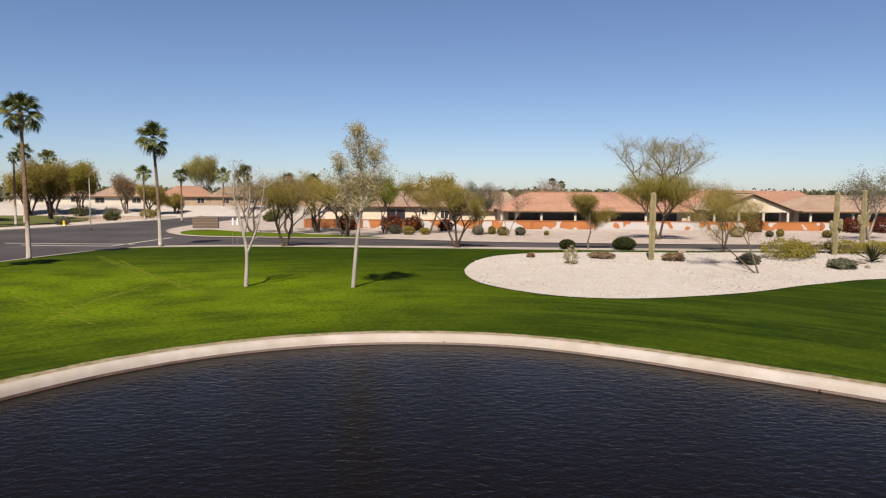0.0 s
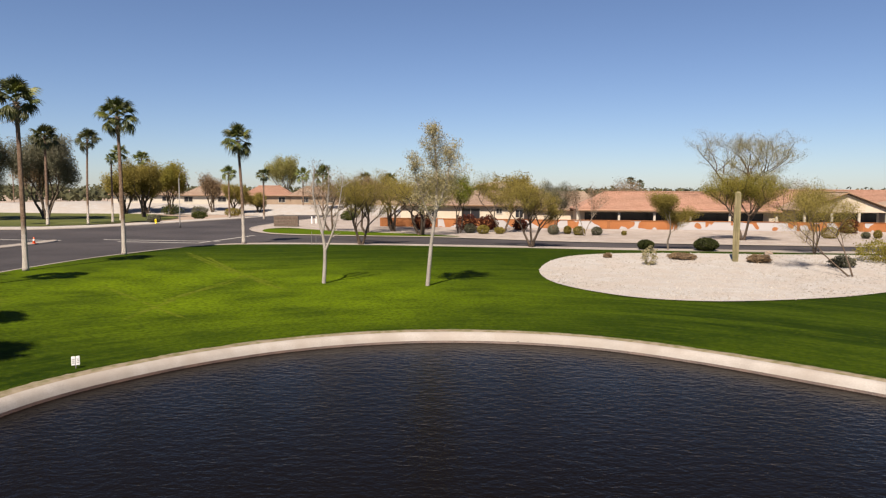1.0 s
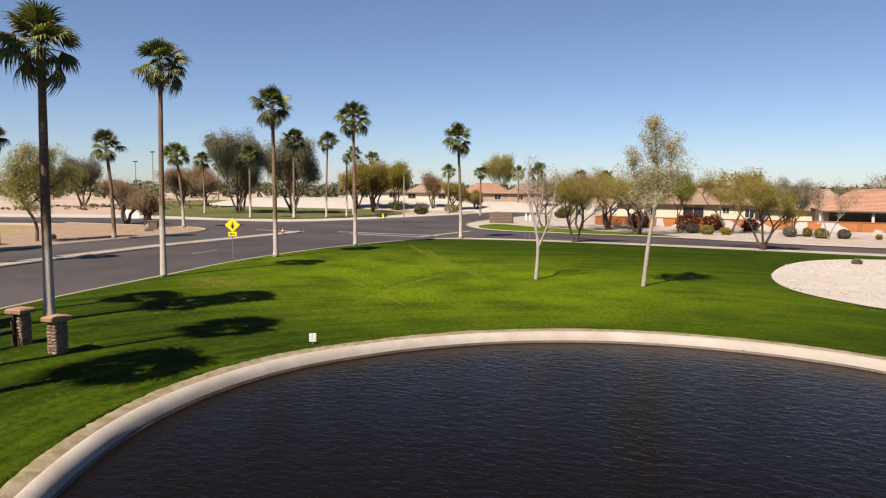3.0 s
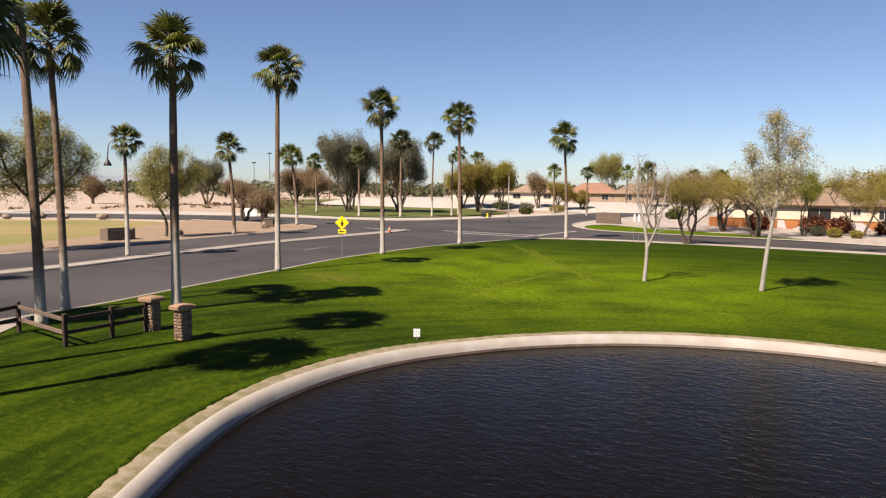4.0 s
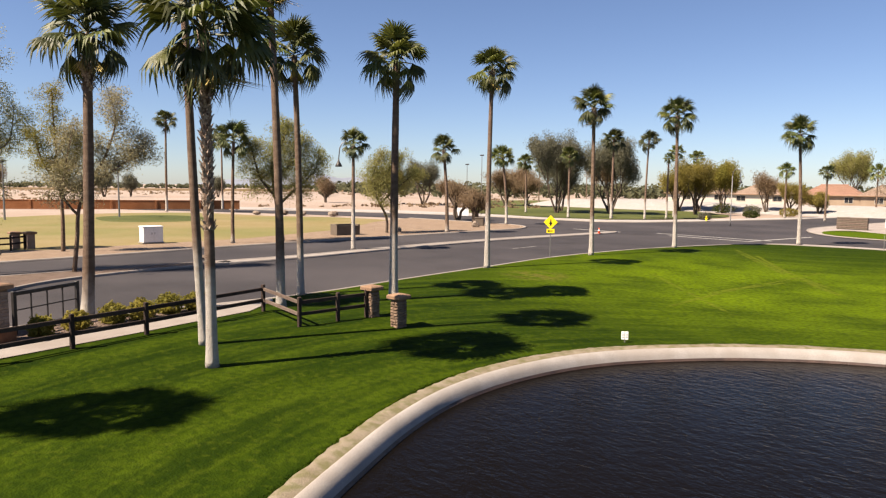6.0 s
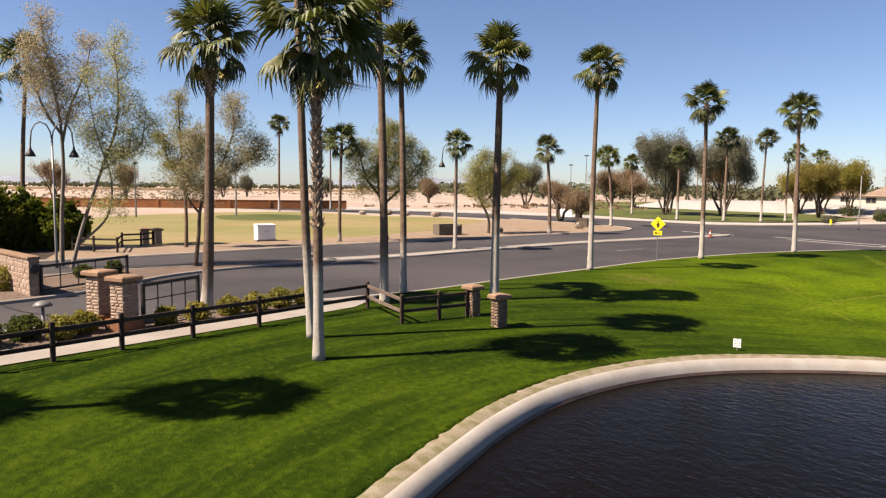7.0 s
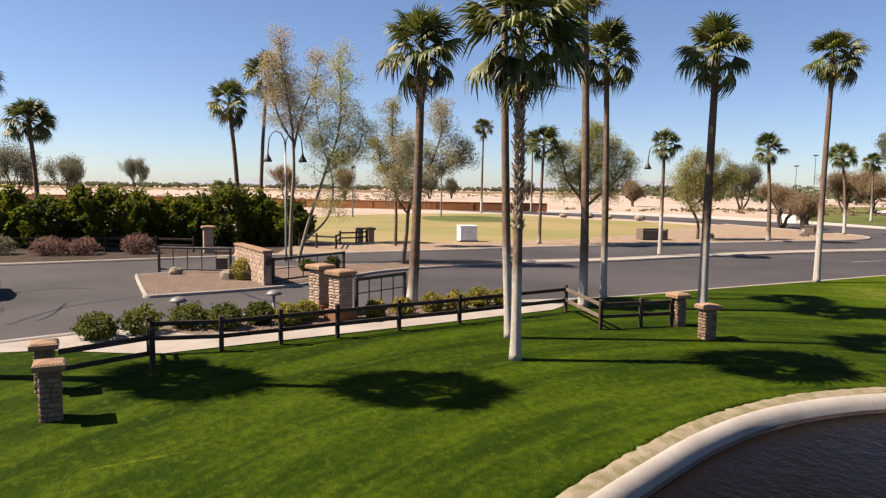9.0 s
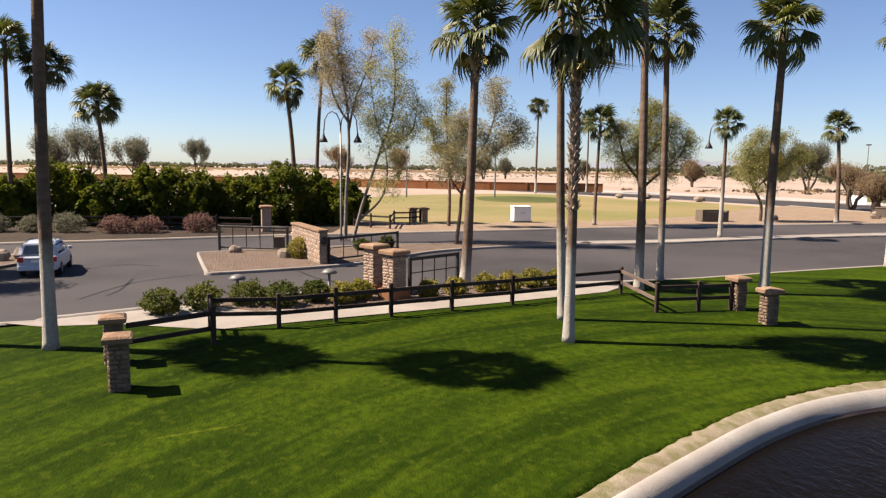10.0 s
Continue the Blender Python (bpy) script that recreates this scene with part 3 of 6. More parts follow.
sheet("verge_north", [p[:2] for p in spline(CROSS_FAR, 4)] + [(-30, 200), (-30, 150), (-20, 128), (20, 118), (130, 118)], VERGE, -0.03, "pale gravel verge before the garden wall", "gravel", 0)
sheet("verge_west", [p[:2] for p in spline(FAR_EDGE[14:], 4)] + [(-64, -45), (-69, -20), (-70, 4), (-66, 12), (-69, 31), (-77, 48), (-90, 62)], TANGRAVEL, -0.03, "tan gravel verge beside the avenue", "gravel", 0)
sheet("verge_corner", [p[:2] for p in spline(FAR_EDGE[:11], 4)] + [(-215, 45), (-160, 75), (-130, 96), (-106, 101), (-86, 99.5), (-76, 103), (-70, 112), (-66, 130), (-62, 152), (-62, 200)], GRAVEL, -0.04, "pale gravel strip round the far corner", "gravel", 0)
sheet("green_strip", spline([(-36.4, 96.2), (-38.8, 103), (-36.5, 107), (-29, 101.5), (-20.7, 98.2), (-12.8, 94.8), (-7.8, 91.6), (-10.5, 91.2), (-22, 91.6), (-31, 92.7)], 4, True), GRASS, 0.0, "small green lawn strip at the street corner", "lawn", 2.5)
ISLAND = spline([(1.9, 58.8), (3.4, 64.5), (6.5, 67.9), (12.4, 69.9), (23.8, 70.4), (34, 70.8), (48, 70.5), (70, 69), (70, 62), (52, 58.5), (35.2, 54.4), (28.3, 51.2), (21.5, 46.9), (16.5, 44.5), (11.4, 43.4), (7.3, 44.4), (4.2, 47.9), (2.3, 52.6)], 5, True)
sheet("gravel_bed", ISLAND, GRAVEL, 0.05, "white gravel bed with desert plants in the lawn", "gravel", 1.5, rough=0.04)
sheet("dry_fairway", spline([(-63.6, 13), (-67, 31), (-76, 49), (-90, 66), (-104, 66), (-118, 57), (-136, 50), (-138, 30), (-120, 8), (-90, 2), (-72, 5)], 4, True), FAIRWAY, -0.06, "dormant yellow golf fairway", "fairway", 0)
sheet("green_patch", spline([(-108, 29), (-105, 36), (-108, 43), (-120, 45), (-128, 40), (-126, 31), (-116, 28)], 4, True), FARGREEN, -0.04, "green patch in the dormant fairway", "fairway", 0)
sheet("far_green", spline([(-112, 103), (-86, 101), (-76, 106), (-71, 120), (-72, 140), (-88, 158), (-120, 184), (-160, 215), (-200, 226), (-200, 180), (-150, 140), (-125, 112)], 4, True), FARGREEN, -0.03, "green golf turf beyond the intersection", "fairway", 0)
MEDIAN = [(-37, -4.8), (-38.8, 0.7), (-41, 4), (-45, 8), (-47.4, 14), (-48.2, 20), (-49.6, 20.2), (-49.4, 14), (-48.6, 5), (-46.5, -4), (-45.6, -6.3), (-45.4, -6.9), (-44.6, -6.9), (-38.4, -5.6), (-37.3, -5.3)]
median_line = [p[:2] for p in spline(MEDIAN, 6, True)]
sheet("median", median_line, REDGRAVEL, 0.0, "tan gravel island with pale kerb", "median", 0)
sweep("kerb_median", median_line, [(0.0, -0.02), (0.02, 0.03), (0.14, 0.03), (0.18, 0.0), (0.2, -0.14)], CONCRETE, "pale concrete kerb round the gravel island", "kerb", True)
south = [p[:2] for p in spline([(-35.2, -19.0), (-38, -17.4), (-42, -15.8), (-44.6, -15.8), (-45.2, -19), (-43, -30), (-36, -32)], 5, True)]
sheet("median_south", south, REDGRAVEL, 0.0, "gravel island with boulders and a tree", "median", 0)
sweep("kerb_south", south[::-1], [(0.0, -0.02), (0.02, 0.03), (0.14, 0.03), (0.18, 0.0), (0.2, -0.14)], CONCRETE, "pale concrete kerb round the southern gravel island", "kerb", True)
strip = spline([(-48.3, 20.4), (-48.8, 27), (-50.2, 34), (-51.4, 41), (-52.9, 53), (-53.1, 69), (-53.9, 75), (-54.9, 75.2), (-54.6, 69), (-54.3, 53), (-52.8, 41), (-51.5, 34), (-50.1, 27), (-49.5, 20.6)], 6, True)
strip = [p[:2] for p in strip]
sheet("median_strip", strip, CONCRETE, 0.0, "narrow pale concrete median", "median", 0)
sweep("kerb_strip", strip, [(-0.1, -0.01), (-0.08, 0.03), (0.12, 0.03), (0.18, -0.01), (0.2, -0.14)], CONCRETE, "pale concrete kerb of the median", "kerb", True)
sheet("sidewalk", [(-24.2, -3.3), (-25.5, 0.8), (-27.4, 7.6), (-29.1, 13.2), (-31.0, 15.3), (-31.8, 15.6), (-31.5, 12.5), (-30.3, 11.8), (-28.5, 6.2), (-27.4, 1.2), (-26.8, -2.2), (-28.4, -4.4), (-28.0, -5.6), (-26.3, -9.3), (-25.9, -10.6), (-25.2, -9.2), (-25.3, -6.8)], CONCRETE,
      0.015, "pale concrete sidewalk behind the fence", "pavement", 0)
# bed under the hedge, much darker brown than the verge around it
sheet("hedge_bed", [(-48.6, -45), (-52.6, -21.2), (-54.5, -12.4), (-56.6, -4), (-58.0, 1.6), (-63, 2.6), (-71, 3), (-72, -20), (-70, -45)], DARKBED, -0.015, "dark brown planting bed under the hedge", "planter", 0)
sheet("planter", [(-26.7, -2.3), (-27.3, 1.2), (-28.4, 6.2), (-30.2, 11.9), (-31.5, 12.6), (-31.4, 8), (-30.4, 0), (-28.3, -4.5)], REDGRAVEL, 0.0, "gravel planting strip with shrubs", "planter", 0)
for k, (line, w) in enumerate(((((-47, 76.5), (-36.5, 76)), 0.5), (((-50.5, 79.2), (-35.5, 79)), 0.5), (((-36.8, 76), (-35.6, 90)), 0.45), (((-62.5, 77), (-54.5, 77)), 0.5), (((-45.4, 47), (-46.0, 51)), 0.1))):
    sweep(f"road_line_{k + 1}", list(line), [(-w / 2, -0.124), (w / 2, -0.124)], PAINT, "worn white painted road line", "road marking")

# ---- palms ----


def frond_mesh(seed, curl, spread=100.0, fold=0.45):
    """A fan leaf: an arched stalk, a pleated web, and split fingers whose tips hang."""
    r = random.Random(seed)
    m = Mesh()
    stalk, size, n = 0.9, 1.04, 19
    lift = lambda x: 0.1 * x - 0.5 * curl * 0.3 * x * x
    m.tube([(0, 0, 0), (0.5 * stalk, 0, lift(0.5 * stalk)), (stalk + 0.1, 0, lift(stalk))], [0.04, 0.024, 0.012], 3, False)
    hub = Vector((stalk, 0, lift(stalk)))

    def spot(a, q, pleat=0.0):
        """A point of the leaf at angle a, q of the way out; the sides fold down and the whole curls over."""
        x, y = q * size * math.cos(a), q * size * math.sin(a)
        z = -fold * abs(y) - curl * (0.15 * q + 0.55 * q * q) * size + pleat
        return hub + Vector((x * (1 - 0.25 * curl * q), y * (1 - 0.3 * fold * q), z))

    edge = [radians(-spread + 2 * spread * k / n) for k in range(n + 1)]
    web = [spot(a, 0.52, 0.035 if k % 2 else -0.025) for k, a in enumerate(edge)]
    m.add([hub] + web, [(0, k + 1, k + 2) for k in range(n)])
    for k in range(n):
        a, w = (edge[k] + edge[k + 1]) / 2 + r.uniform(-0.05, 0.05), (edge[1] - edge[0]) * 0.26
        reach = r.uniform(0.86, 1.12) * (1 - 0.22 * abs(a) / 1.8)
        mid = 0.52 + 0.6 * (reach - 0.52)
        tip = spot(a, reach) + Vector((0, 0, -0.12 - 0.35 * r.random() * (0.4 + curl)))
        m.add([web[k], web[k + 1], spot(a + w, mid, -0.02), spot(a - w, mid, -0.02), tip], [(0, 1, 2, 3), (3, 2, 4)])
    return m


# young upright leaves first, then spreading ones, then hanging ones
FRONDS = [frond_mesh(k, (0.06, 0.1, 0.16, 0.22, 0.3, 0.4, 0.55, 0.8)[k], (66, 78, 92, 100, 100, 96, 88, 80)[k], (0.2, 0.25, 0.3, 0.35, 0.4, 0.5, 0.65, 0.9)[k]).data("frond", FROND) for k in range(8)]
DEAD = [frond_mesh(20 + k, 1.3, 60, 1.1).data("dry_frond", DEADFROND) for k in range(2)]


def frond_places(seed, count, spread):
    """The leaves of a crown: which mesh, turn, rise and size."""
    r = random.Random(seed)
    for i in range(count):
        q = i / (count - 1)
        rise = 86 - 122 * q ** 1.1 + r.uniform(-13, 13)
        k = min(7, max(0, int(7.4 * q + r.uniform(-0.8, 0.8))))
        yield FRONDS[k], (i * 137.5 + r.uniform(-28, 28)) % 360, rise, spread * r.uniform(0.8, 1.14) * (0.82 + 0.2 * min(1, 2.5 * q))


def palm(x, y, tall, lean=(0.0, 0.0), spread=1.0, girth=0.2, seed=0, count=34, near=False, pale=3.0, boots=0.0, skirt=0, label="tall fan palm with a slender grey-brown trunk", bend=2.0):
    t = thing("palm_tree", on(x, y, -0.03), label, "palm tree", "fan palms")
    r = random.Random(seed)
    top = tall - 1.75 * spread
    def spot(z):
        k = z / top
        return Vector((lean[0] * k ** bend, lean[1] * k ** bend, z))
    zs = [0, 0.25, 0.8, pale * 0.6, pale]
    zs += [pale + (top - pale) * k / 8 for k in range(1, 9)]
    rad = lambda z: girth * (1.0 + 0.3 * math.exp(-z / 0.35)) * (1 - 0.32 * min(1, z / top)) * r.uniform(0.96, 1.04)
    up = sorted(set(zs)) + [top + 0.1 * spread]
    if pale not in TRUNKS:
        TRUNKS[pale] = trunk_material(pale)
    part("trunk", Mesh().tube([spot(min(z, top)) + Vector((0, 0, max(0, z - top))) for z in up], [rad(z) * (1.0 if z < top - 0.5 else 1.25) for z in up], 10), TRUNKS[pale], t, "", True)
    if boots:
        m = Mesh()
        rows = int(boots / 0.17)
        for i in range(rows * 7):
            z = top - 0.17 * (i // 7) + r.uniform(-0.04, 0.04)
            if r.random() < 0.15 + 0.35 * (i / rows / 7) ** 3:
                continue
            a = 2 * math.pi * (i % 7 + 0.5 * (i // 7 % 2)) / 7 + r.uniform(-0.15, 0.15)
            o = Vector((math.cos(a), math.sin(a), 0))
            s = Vector((-o.y, o.x, 0)) * girth * 0.34
            p = spot(z) + o * girth * 0.66
            q = p + o * girth * r.uniform(0.5, 0.95) + Vector((0, 0, r.uniform(0.2, 0.32)))
            w = s * 0.45 + Vector((0, 0, r.uniform(-0.03, 0.03)))
            b = o * 0.02 + Vector((0, 0, 0.13))
            m.add([p - s, p + s, q + w, q - w, p - s + b, p + s + b], [(0, 1, 2, 3), (3, 2, 5, 4), (0, 3, 4), (1, 5, 2)])
        tagged(part("old_leaf_base", m, BOOT, t, "cross-hatched old leaf bases on the trunk"), kind="stuff")
    head = spot(top) + Vector((0, 0, 0.1))
    places = list(frond_places(seed, count, spread))
    for i in range(8):
        places.append((FRONDS[1 + i % 3], i * 77 + r.uniform(-20, 20), r.uniform(5, 75), spread * r.uniform(0.52, 0.7)))
    for i in range(skirt):
        places.append((DEAD[i % 2], r.uniform(0, 360), -70 + r.uniform(-12, 10), spread * 0.72))
    if near:
        for data, turn, rise, s in places:
            o = Vector((0, 0, 0.3 * spread * math.sin(radians(max(rise, 0)))))
            m = Matrix.Translation(head + o) @ Matrix.Rotation(radians(turn), 4, "Z") @ Matrix.Rotation(radians(-rise), 4, "Y") @ Matrix.Diagonal((s, s, s, 1))
            part("dry_frond" if data in DEAD else "frond", data, None, t, at=m)
    else:
        m = Mesh()
        for data, turn, rise, s in places:
            mm = Matrix.Translation(head) @ Matrix.Rotation(radians(turn), 4, "Z") @ Matrix.Rotation(radians(-rise), 4, "Y") @ Matrix.Diagonal((s, s, s, 1))
            m.add([mm @ v.co for v in data.vertices], [tuple(p.vertices) for p in data.polygons])
        part("crown", m, FROND, t)
    return t


palm(-21.9, 8.6, 12.9, (-0.03, -0.06), 1.3, 0.185, 1, 36, True, 3.0, 6.4, 4, "tall fan palm with old leaf bases on its upper trunk")
palm(-24.6, 9.4, 20.4, (-0.22, -0.56), 1.15, 0.165, 2, 30, True, 3.2, 0, 3, bend=0.7)
palm(-29.4, 14.9, 17.3, (-0.2, -0.35), 1.15, 0.215, 3, 30, True, 2.0, 0, 4)
palm(-31.9, 17.3, 13.9, (-0.1, -0.2), 1.02, 0.19, 4, 31, True, 2.4, 0, 1)
palm(-32.43, 7.25, 13.8, (0.09, 0.38), 1.15, 0.25, 5, 34, True, 1.0, 2.5, 3, bend=0.6)
palm(-28.1, 20.5, 13.5, (0.03, 0.12), 0.98, 0.235, 6, 34, True, 3.6, 0, 1, "fan palm with a thick dark trunk and full crown")
palm(-34.9, 33.6, 15.3, (-0.2, 0.4), 1.0, 0.2, 7, 30, True, 4.0, 1.6, 1)
palm(-36.4, 47.3, 14.0, (-0.3, 0.2), 1.0, 0.2, 8, 31, True, 3.0, 1.8, 1)
palm(-36.5, 60.4, 14.3, (-0.3, 0.1), 1.0, 0.2, 9, 31, True, 3.0, 1.8, 1)
palm(-30.9, 75.0, 13.2, (-0.4, -0.2), 1.08, 0.2, 10, 25, True, 3.5, 1.0, 0)
palm(-22.4, -7.9, 17.0, (-0.1, 0.28), 1.25, 0.2, 11, 38, True, 3.0, 0, 1)
palm(-69.3, -1.6, 15.3, (0.0, -0.8), 1.25, 0.25, 12, 26, True, 0.5, 0, 2)
palm(-70.6, 0.4, 18.2, (0.2, 0.8), 1.3, 0.22, 13, 26, True, 0.5, 0, 1)
palm(-65.0, 55.6, 11.9, (-0.3, -0.4), 1.1, 0.24, 14, 25, True, 0.5, 1.0, 1)
palm(-64.2, 27.5, 11.6, (0.1, 0.2), 1.1, 0.18, 15, 25, True, 0.5, 0, 0)
palm(-51.9, 33.4, 10.6, (-0.1, 0.1), 0.78, 0.19, 29, 27, True, 4.0)
palm(-65.3, -25.5, 17.6, (0.2, 0.3), 1.25, 0.22, 16, 32, False, 0.5)
palm(-65.6, -23.2, 15.6, (0.3, 1.0), 1.25, 0.24, 17, 32, False, 0.5)
palm(-70.5, -19.2, 13.2, (-0.2, -0.6), 1.3, 0.24, 18, 34, False, 0.5, 0, 2)
palm(-150, 62.0, 19.0, (0, 0), 1.2, 0.24, 19, 26)
palm(-152, 60.5, 17.0, (0, 0), 1.1, 0.24, 20, 26)
palm(-142.6, 47.3, 20.4, (0.6, 0), 1.3, 0.26, 21, 28)
palm(-74.4, 75.6, 12.1, (-0.6, -0.5), 1.1, 0.22, 22, 30)
palm(-106.7, 114.6, 13.4, (-0.4, 0), 1.2, 0.22, 23, 28)
palm(-85, 103.1, 13.5, (0, 0), 1.1, 0.24, 24, 30)
palm(-77.9, 106.9, 16.7, (0.1, 0), 1.3, 0.25, 25, 32)
palm(-73.9, 111.7, 16.4, (0.4, 0), 1.15, 0.2, 26, 28)
palm(-73.1, 117.7, 12.6, (0.1, 0), 0.7, 0.2, 27, 20)
palm(-76, 125, 14.6, (0.2, 0), 1.0, 0.2, 28, 26)
for k, (x, y, tall, s) in enumerate(((-62, 143, 11.2, 1.0), (-52, 137, 10.5, 0.9), (-58, 182, 12.2, 1.3), (-49, 170, 12.6, 1.7), (-40, 178, 11.0, 1.2), (-31, 165, 10.5, 1.2), (-20, 170, 10.2, 1.4), (60, 190, 8.5, 2.0), (-96, 168, 16, 1.3), (-150, 178, 17, 1.3), (-158, 176, 14, 1.1),
                                         (52, 330, 13.0, 1.2), (58, 340, 12.0, 1.2), (-168, -8, 6.8, 1.7), (-205, 246, 19, 1.0), (-196, 250, 17, 1.0))):
    palm(x, y, tall, (0, 0), s, 0.22, 30 + k, 22, pale=0.5, label="distant fan palm with a small round crown")


# ---- blades of the near lawn ----


def grass_blades():
    """Loose blades where the turf meets the dry edge of the pond."""
    rng = np.random.default_rng(12)
    edge = np.array(outset(pond_rim, 0.97))
    k = rng.integers(0, len(edge), 26000)
    along = rng.random(26000)[:, None]
    e = edge[k] * (1 - along) + edge[(k + 1) % len(edge)] * along + rng.normal(0, 0.07, (26000, 2))
    x, y = e[:, 0], e[:, 1]
    z = height(x, y)
    n = len(x)
    turn = rng.uniform(0, 2 * np.pi, n)
    w = rng.uniform(0.006, 0.018, n)
    tall = rng.uniform(0.015, 0.04, n)
    lean = rng.normal(0, 0.05, (n, 2))
    p = np.stack([x, y, z + 0.02], 1)
    u = np.stack([np.cos(turn) * w, np.sin(turn) * w, 0 * w], 1)
    tip = p + np.stack([lean[:, 0], lean[:, 1], tall], 1)
    low = p - np.array([0, 0, 0.02])
    m = Mesh()
    m.v = np.stack([low - u, low + u, tip], 1).reshape(-1, 3).tolist()
    m.f = np.arange(3 * n).reshape(-1, 3).tolist()
    structure("grass", m, GRASS, "short green grass blades of the lawn", "grass", kind="stuff")


grass_blades()


def pebbles():
    """Loose stones on the white gravel bed."""
    rng = np.random.default_rng(8)
    x, y = rng.uniform(0, 72, 15000), rng.uniform(42, 72, 15000)
    ok = within(x, y, [p[:2] for p in ISLAND])
    x, y = x[ok], y[ok]
    n = len(x)
    s = 0.03 + 0.09 * rng.random(n) ** 2.5
    a = rng.uniform(0, 6.3, n)
    z = height(x, y) + 0.06
    c, q = np.cos(a) * s, np.sin(a) * s
    f = rng.uniform(0.5, 1.0, n)
    v = np.stack([np.stack(p, 1) for p in ((x + c, y + q, z), (x - q * f, y + c * f, z), (x - c, y - q, z), (x + q * f, y - c * f, z), (x, y, z + s * f), (x, y, z - s))], 1)
    m = Mesh()
    m.v = v.reshape(-1, 3).tolist()
    tri = np.array([(0, 1, 4), (1, 2, 4), (2, 3, 4), (3, 0, 4), (1, 0, 5), (2, 1, 5), (3, 2, 5), (0, 3, 5)])
    m.f = (np.arange(n)[:, None, None] * 6 + tri[None]).reshape(-1, 3).tolist()
    structure("pebbles", m, PEBBLE, "loose pale stones on the gravel bed", "gravel", kind="stuff")


pebbles()

# ---- trees and shrubs ----


def leaves(rng, centres, spread, per, size, flat=1.0, slim=0.5):
    """Small diamond leaves scattered round the given centres."""
    c = np.repeat(np.array([tuple(p) for p in centres]), per, 0)
    o = rng.normal(0, 1, c.shape)
    o *= np.minimum(1, 1.5 / np.linalg.norm(o, axis=1))[:, None]
    c = c + o * spread * np.array([1, 1, flat])
    n = len(c)
    u = rng.normal(0, 1, (n, 3))
    u /= np.linalg.norm(u, axis=1)[:, None]
    w = np.cross(u, rng.normal(0, 1, (n, 3)))
    w /= np.linalg.norm(w, axis=1)[:, None]
    s = (size * rng.uniform(0.6, 1.4, n))[:, None]
    v = np.stack([c - u * s, c + w * s * slim, c + u * s, c - w * s * slim], 1).reshape(-1, 3)
    m = Mesh()
    m.v = v.tolist()
    m.f = [(4 * i, 4 * i + 1, 4 * i + 2, 4 * i + 3) for i in range(n)]
    return m


def limbs(seed, tall, wide, trunks=1, fork=0.3, girth=0.14, levels=4, lean=(0, 0), upward=0.35, kids=3, crown=0.0, bole=1.0):
    """The branching wood of a tree, and the places of its twigs' ends."""
    r = random.Random(seed)
    wood, tips = Mesh(), []

    def grow(p, d, length, rad, level):
        pts, q = [p], p
        for k in range(3):
            d = (d + Vector((r.gauss(0, 0.16), r.gauss(0, 0.16), r.gauss(0, 0.1) + 0.05))).normalized()
            q = q + d * length / 3 * (bole if level == 0 else 1.0)
            pts.append(q)
        wood.tube(pts, [rad, rad * 0.86, rad * 0.72, rad * 0.55], 7 if level == 0 else (5 if level == 1 else 3), False)
        if level >= levels - 1:
            tips.extend(pts[1:])
            return
        if level >= levels - 2:
            tips.extend(pts[1:])
        for i in range(kids + (1 if level == 1 else 0)):
            a = 2 * math.pi * (i + r.random()) / kids
            side = Vector((math.cos(a), math.sin(a), 0)) * wide
            nd = (d * 0.75 + side * r.uniform(0.45, 0.95) + Vector((0, 0, upward))).normalized()
            start = pts[-1] if i else pts[2]
            grow(start, nd, length * r.uniform(0.62, 0.85), rad * 0.55, level + 1)

    for i in range(trunks):
        a = 2 * math.pi * i / trunks + r.uniform(0, 1.2)
        out = 0.0 if trunks == 1 else 0.35
        d = Vector((math.cos(a) * out + lean[0], math.sin(a) * out + lean[1], 1)).normalized()
        grow(Vector((0.12 * math.cos(a) * (trunks > 1), 0.12 * math.sin(a) * (trunks > 1), -0.1)), d, tall * fork, girth * (1 if trunks == 1 else 0.8), 0)
    # bring the whole to the wanted height
    top = max(p.z for p in tips)
    k = tall / top
    cx, cy, cz = (sum(p[i] for p in tips) / len(tips) for i in range(3))
    far = sorted(math.hypot(p.x - cx, p.y - cy) for p in tips)[int(0.9 * len(tips))]
    kx = (crown / 2 / far) if crown else k
    sx, sy = lean[0] * tall - cx * kx, lean[1] * tall - cy * kx

    def shaped(x, y, z):
        q = max(z, 0) / cz
        return (x * kx + sx * q, y * kx + sy * q, z * k)

    wood.v = [shaped(*v) for v in wood.v]
    return wood, [Vector(shaped(*p)) for p in tips]


def tree(x, y, tall, leaf, label, wide=0.9, trunks=1, fork=0.3, girth=0.14, per=14, size=0.13, spread=0.35, seed=0, bark=None, lean=(0, 0), levels=4, upward=0.2, flat=0.8, kids=3, group="", crown=0.0, slim=0.28, bole=1.0):
    t = thing("tree", on(x, y), label, "tree", group)
    wood, tips = limbs(seed, tall, wide, trunks, fork, girth, levels, lean, upward, kids, crown, bole)
    part("trunk", wood, bark or WOOD, t, "", True)
    if per:
        part("crown", leaves(np.random.default_rng(seed), tips, spread, per, size, flat, slim), leaf, t)
    return t


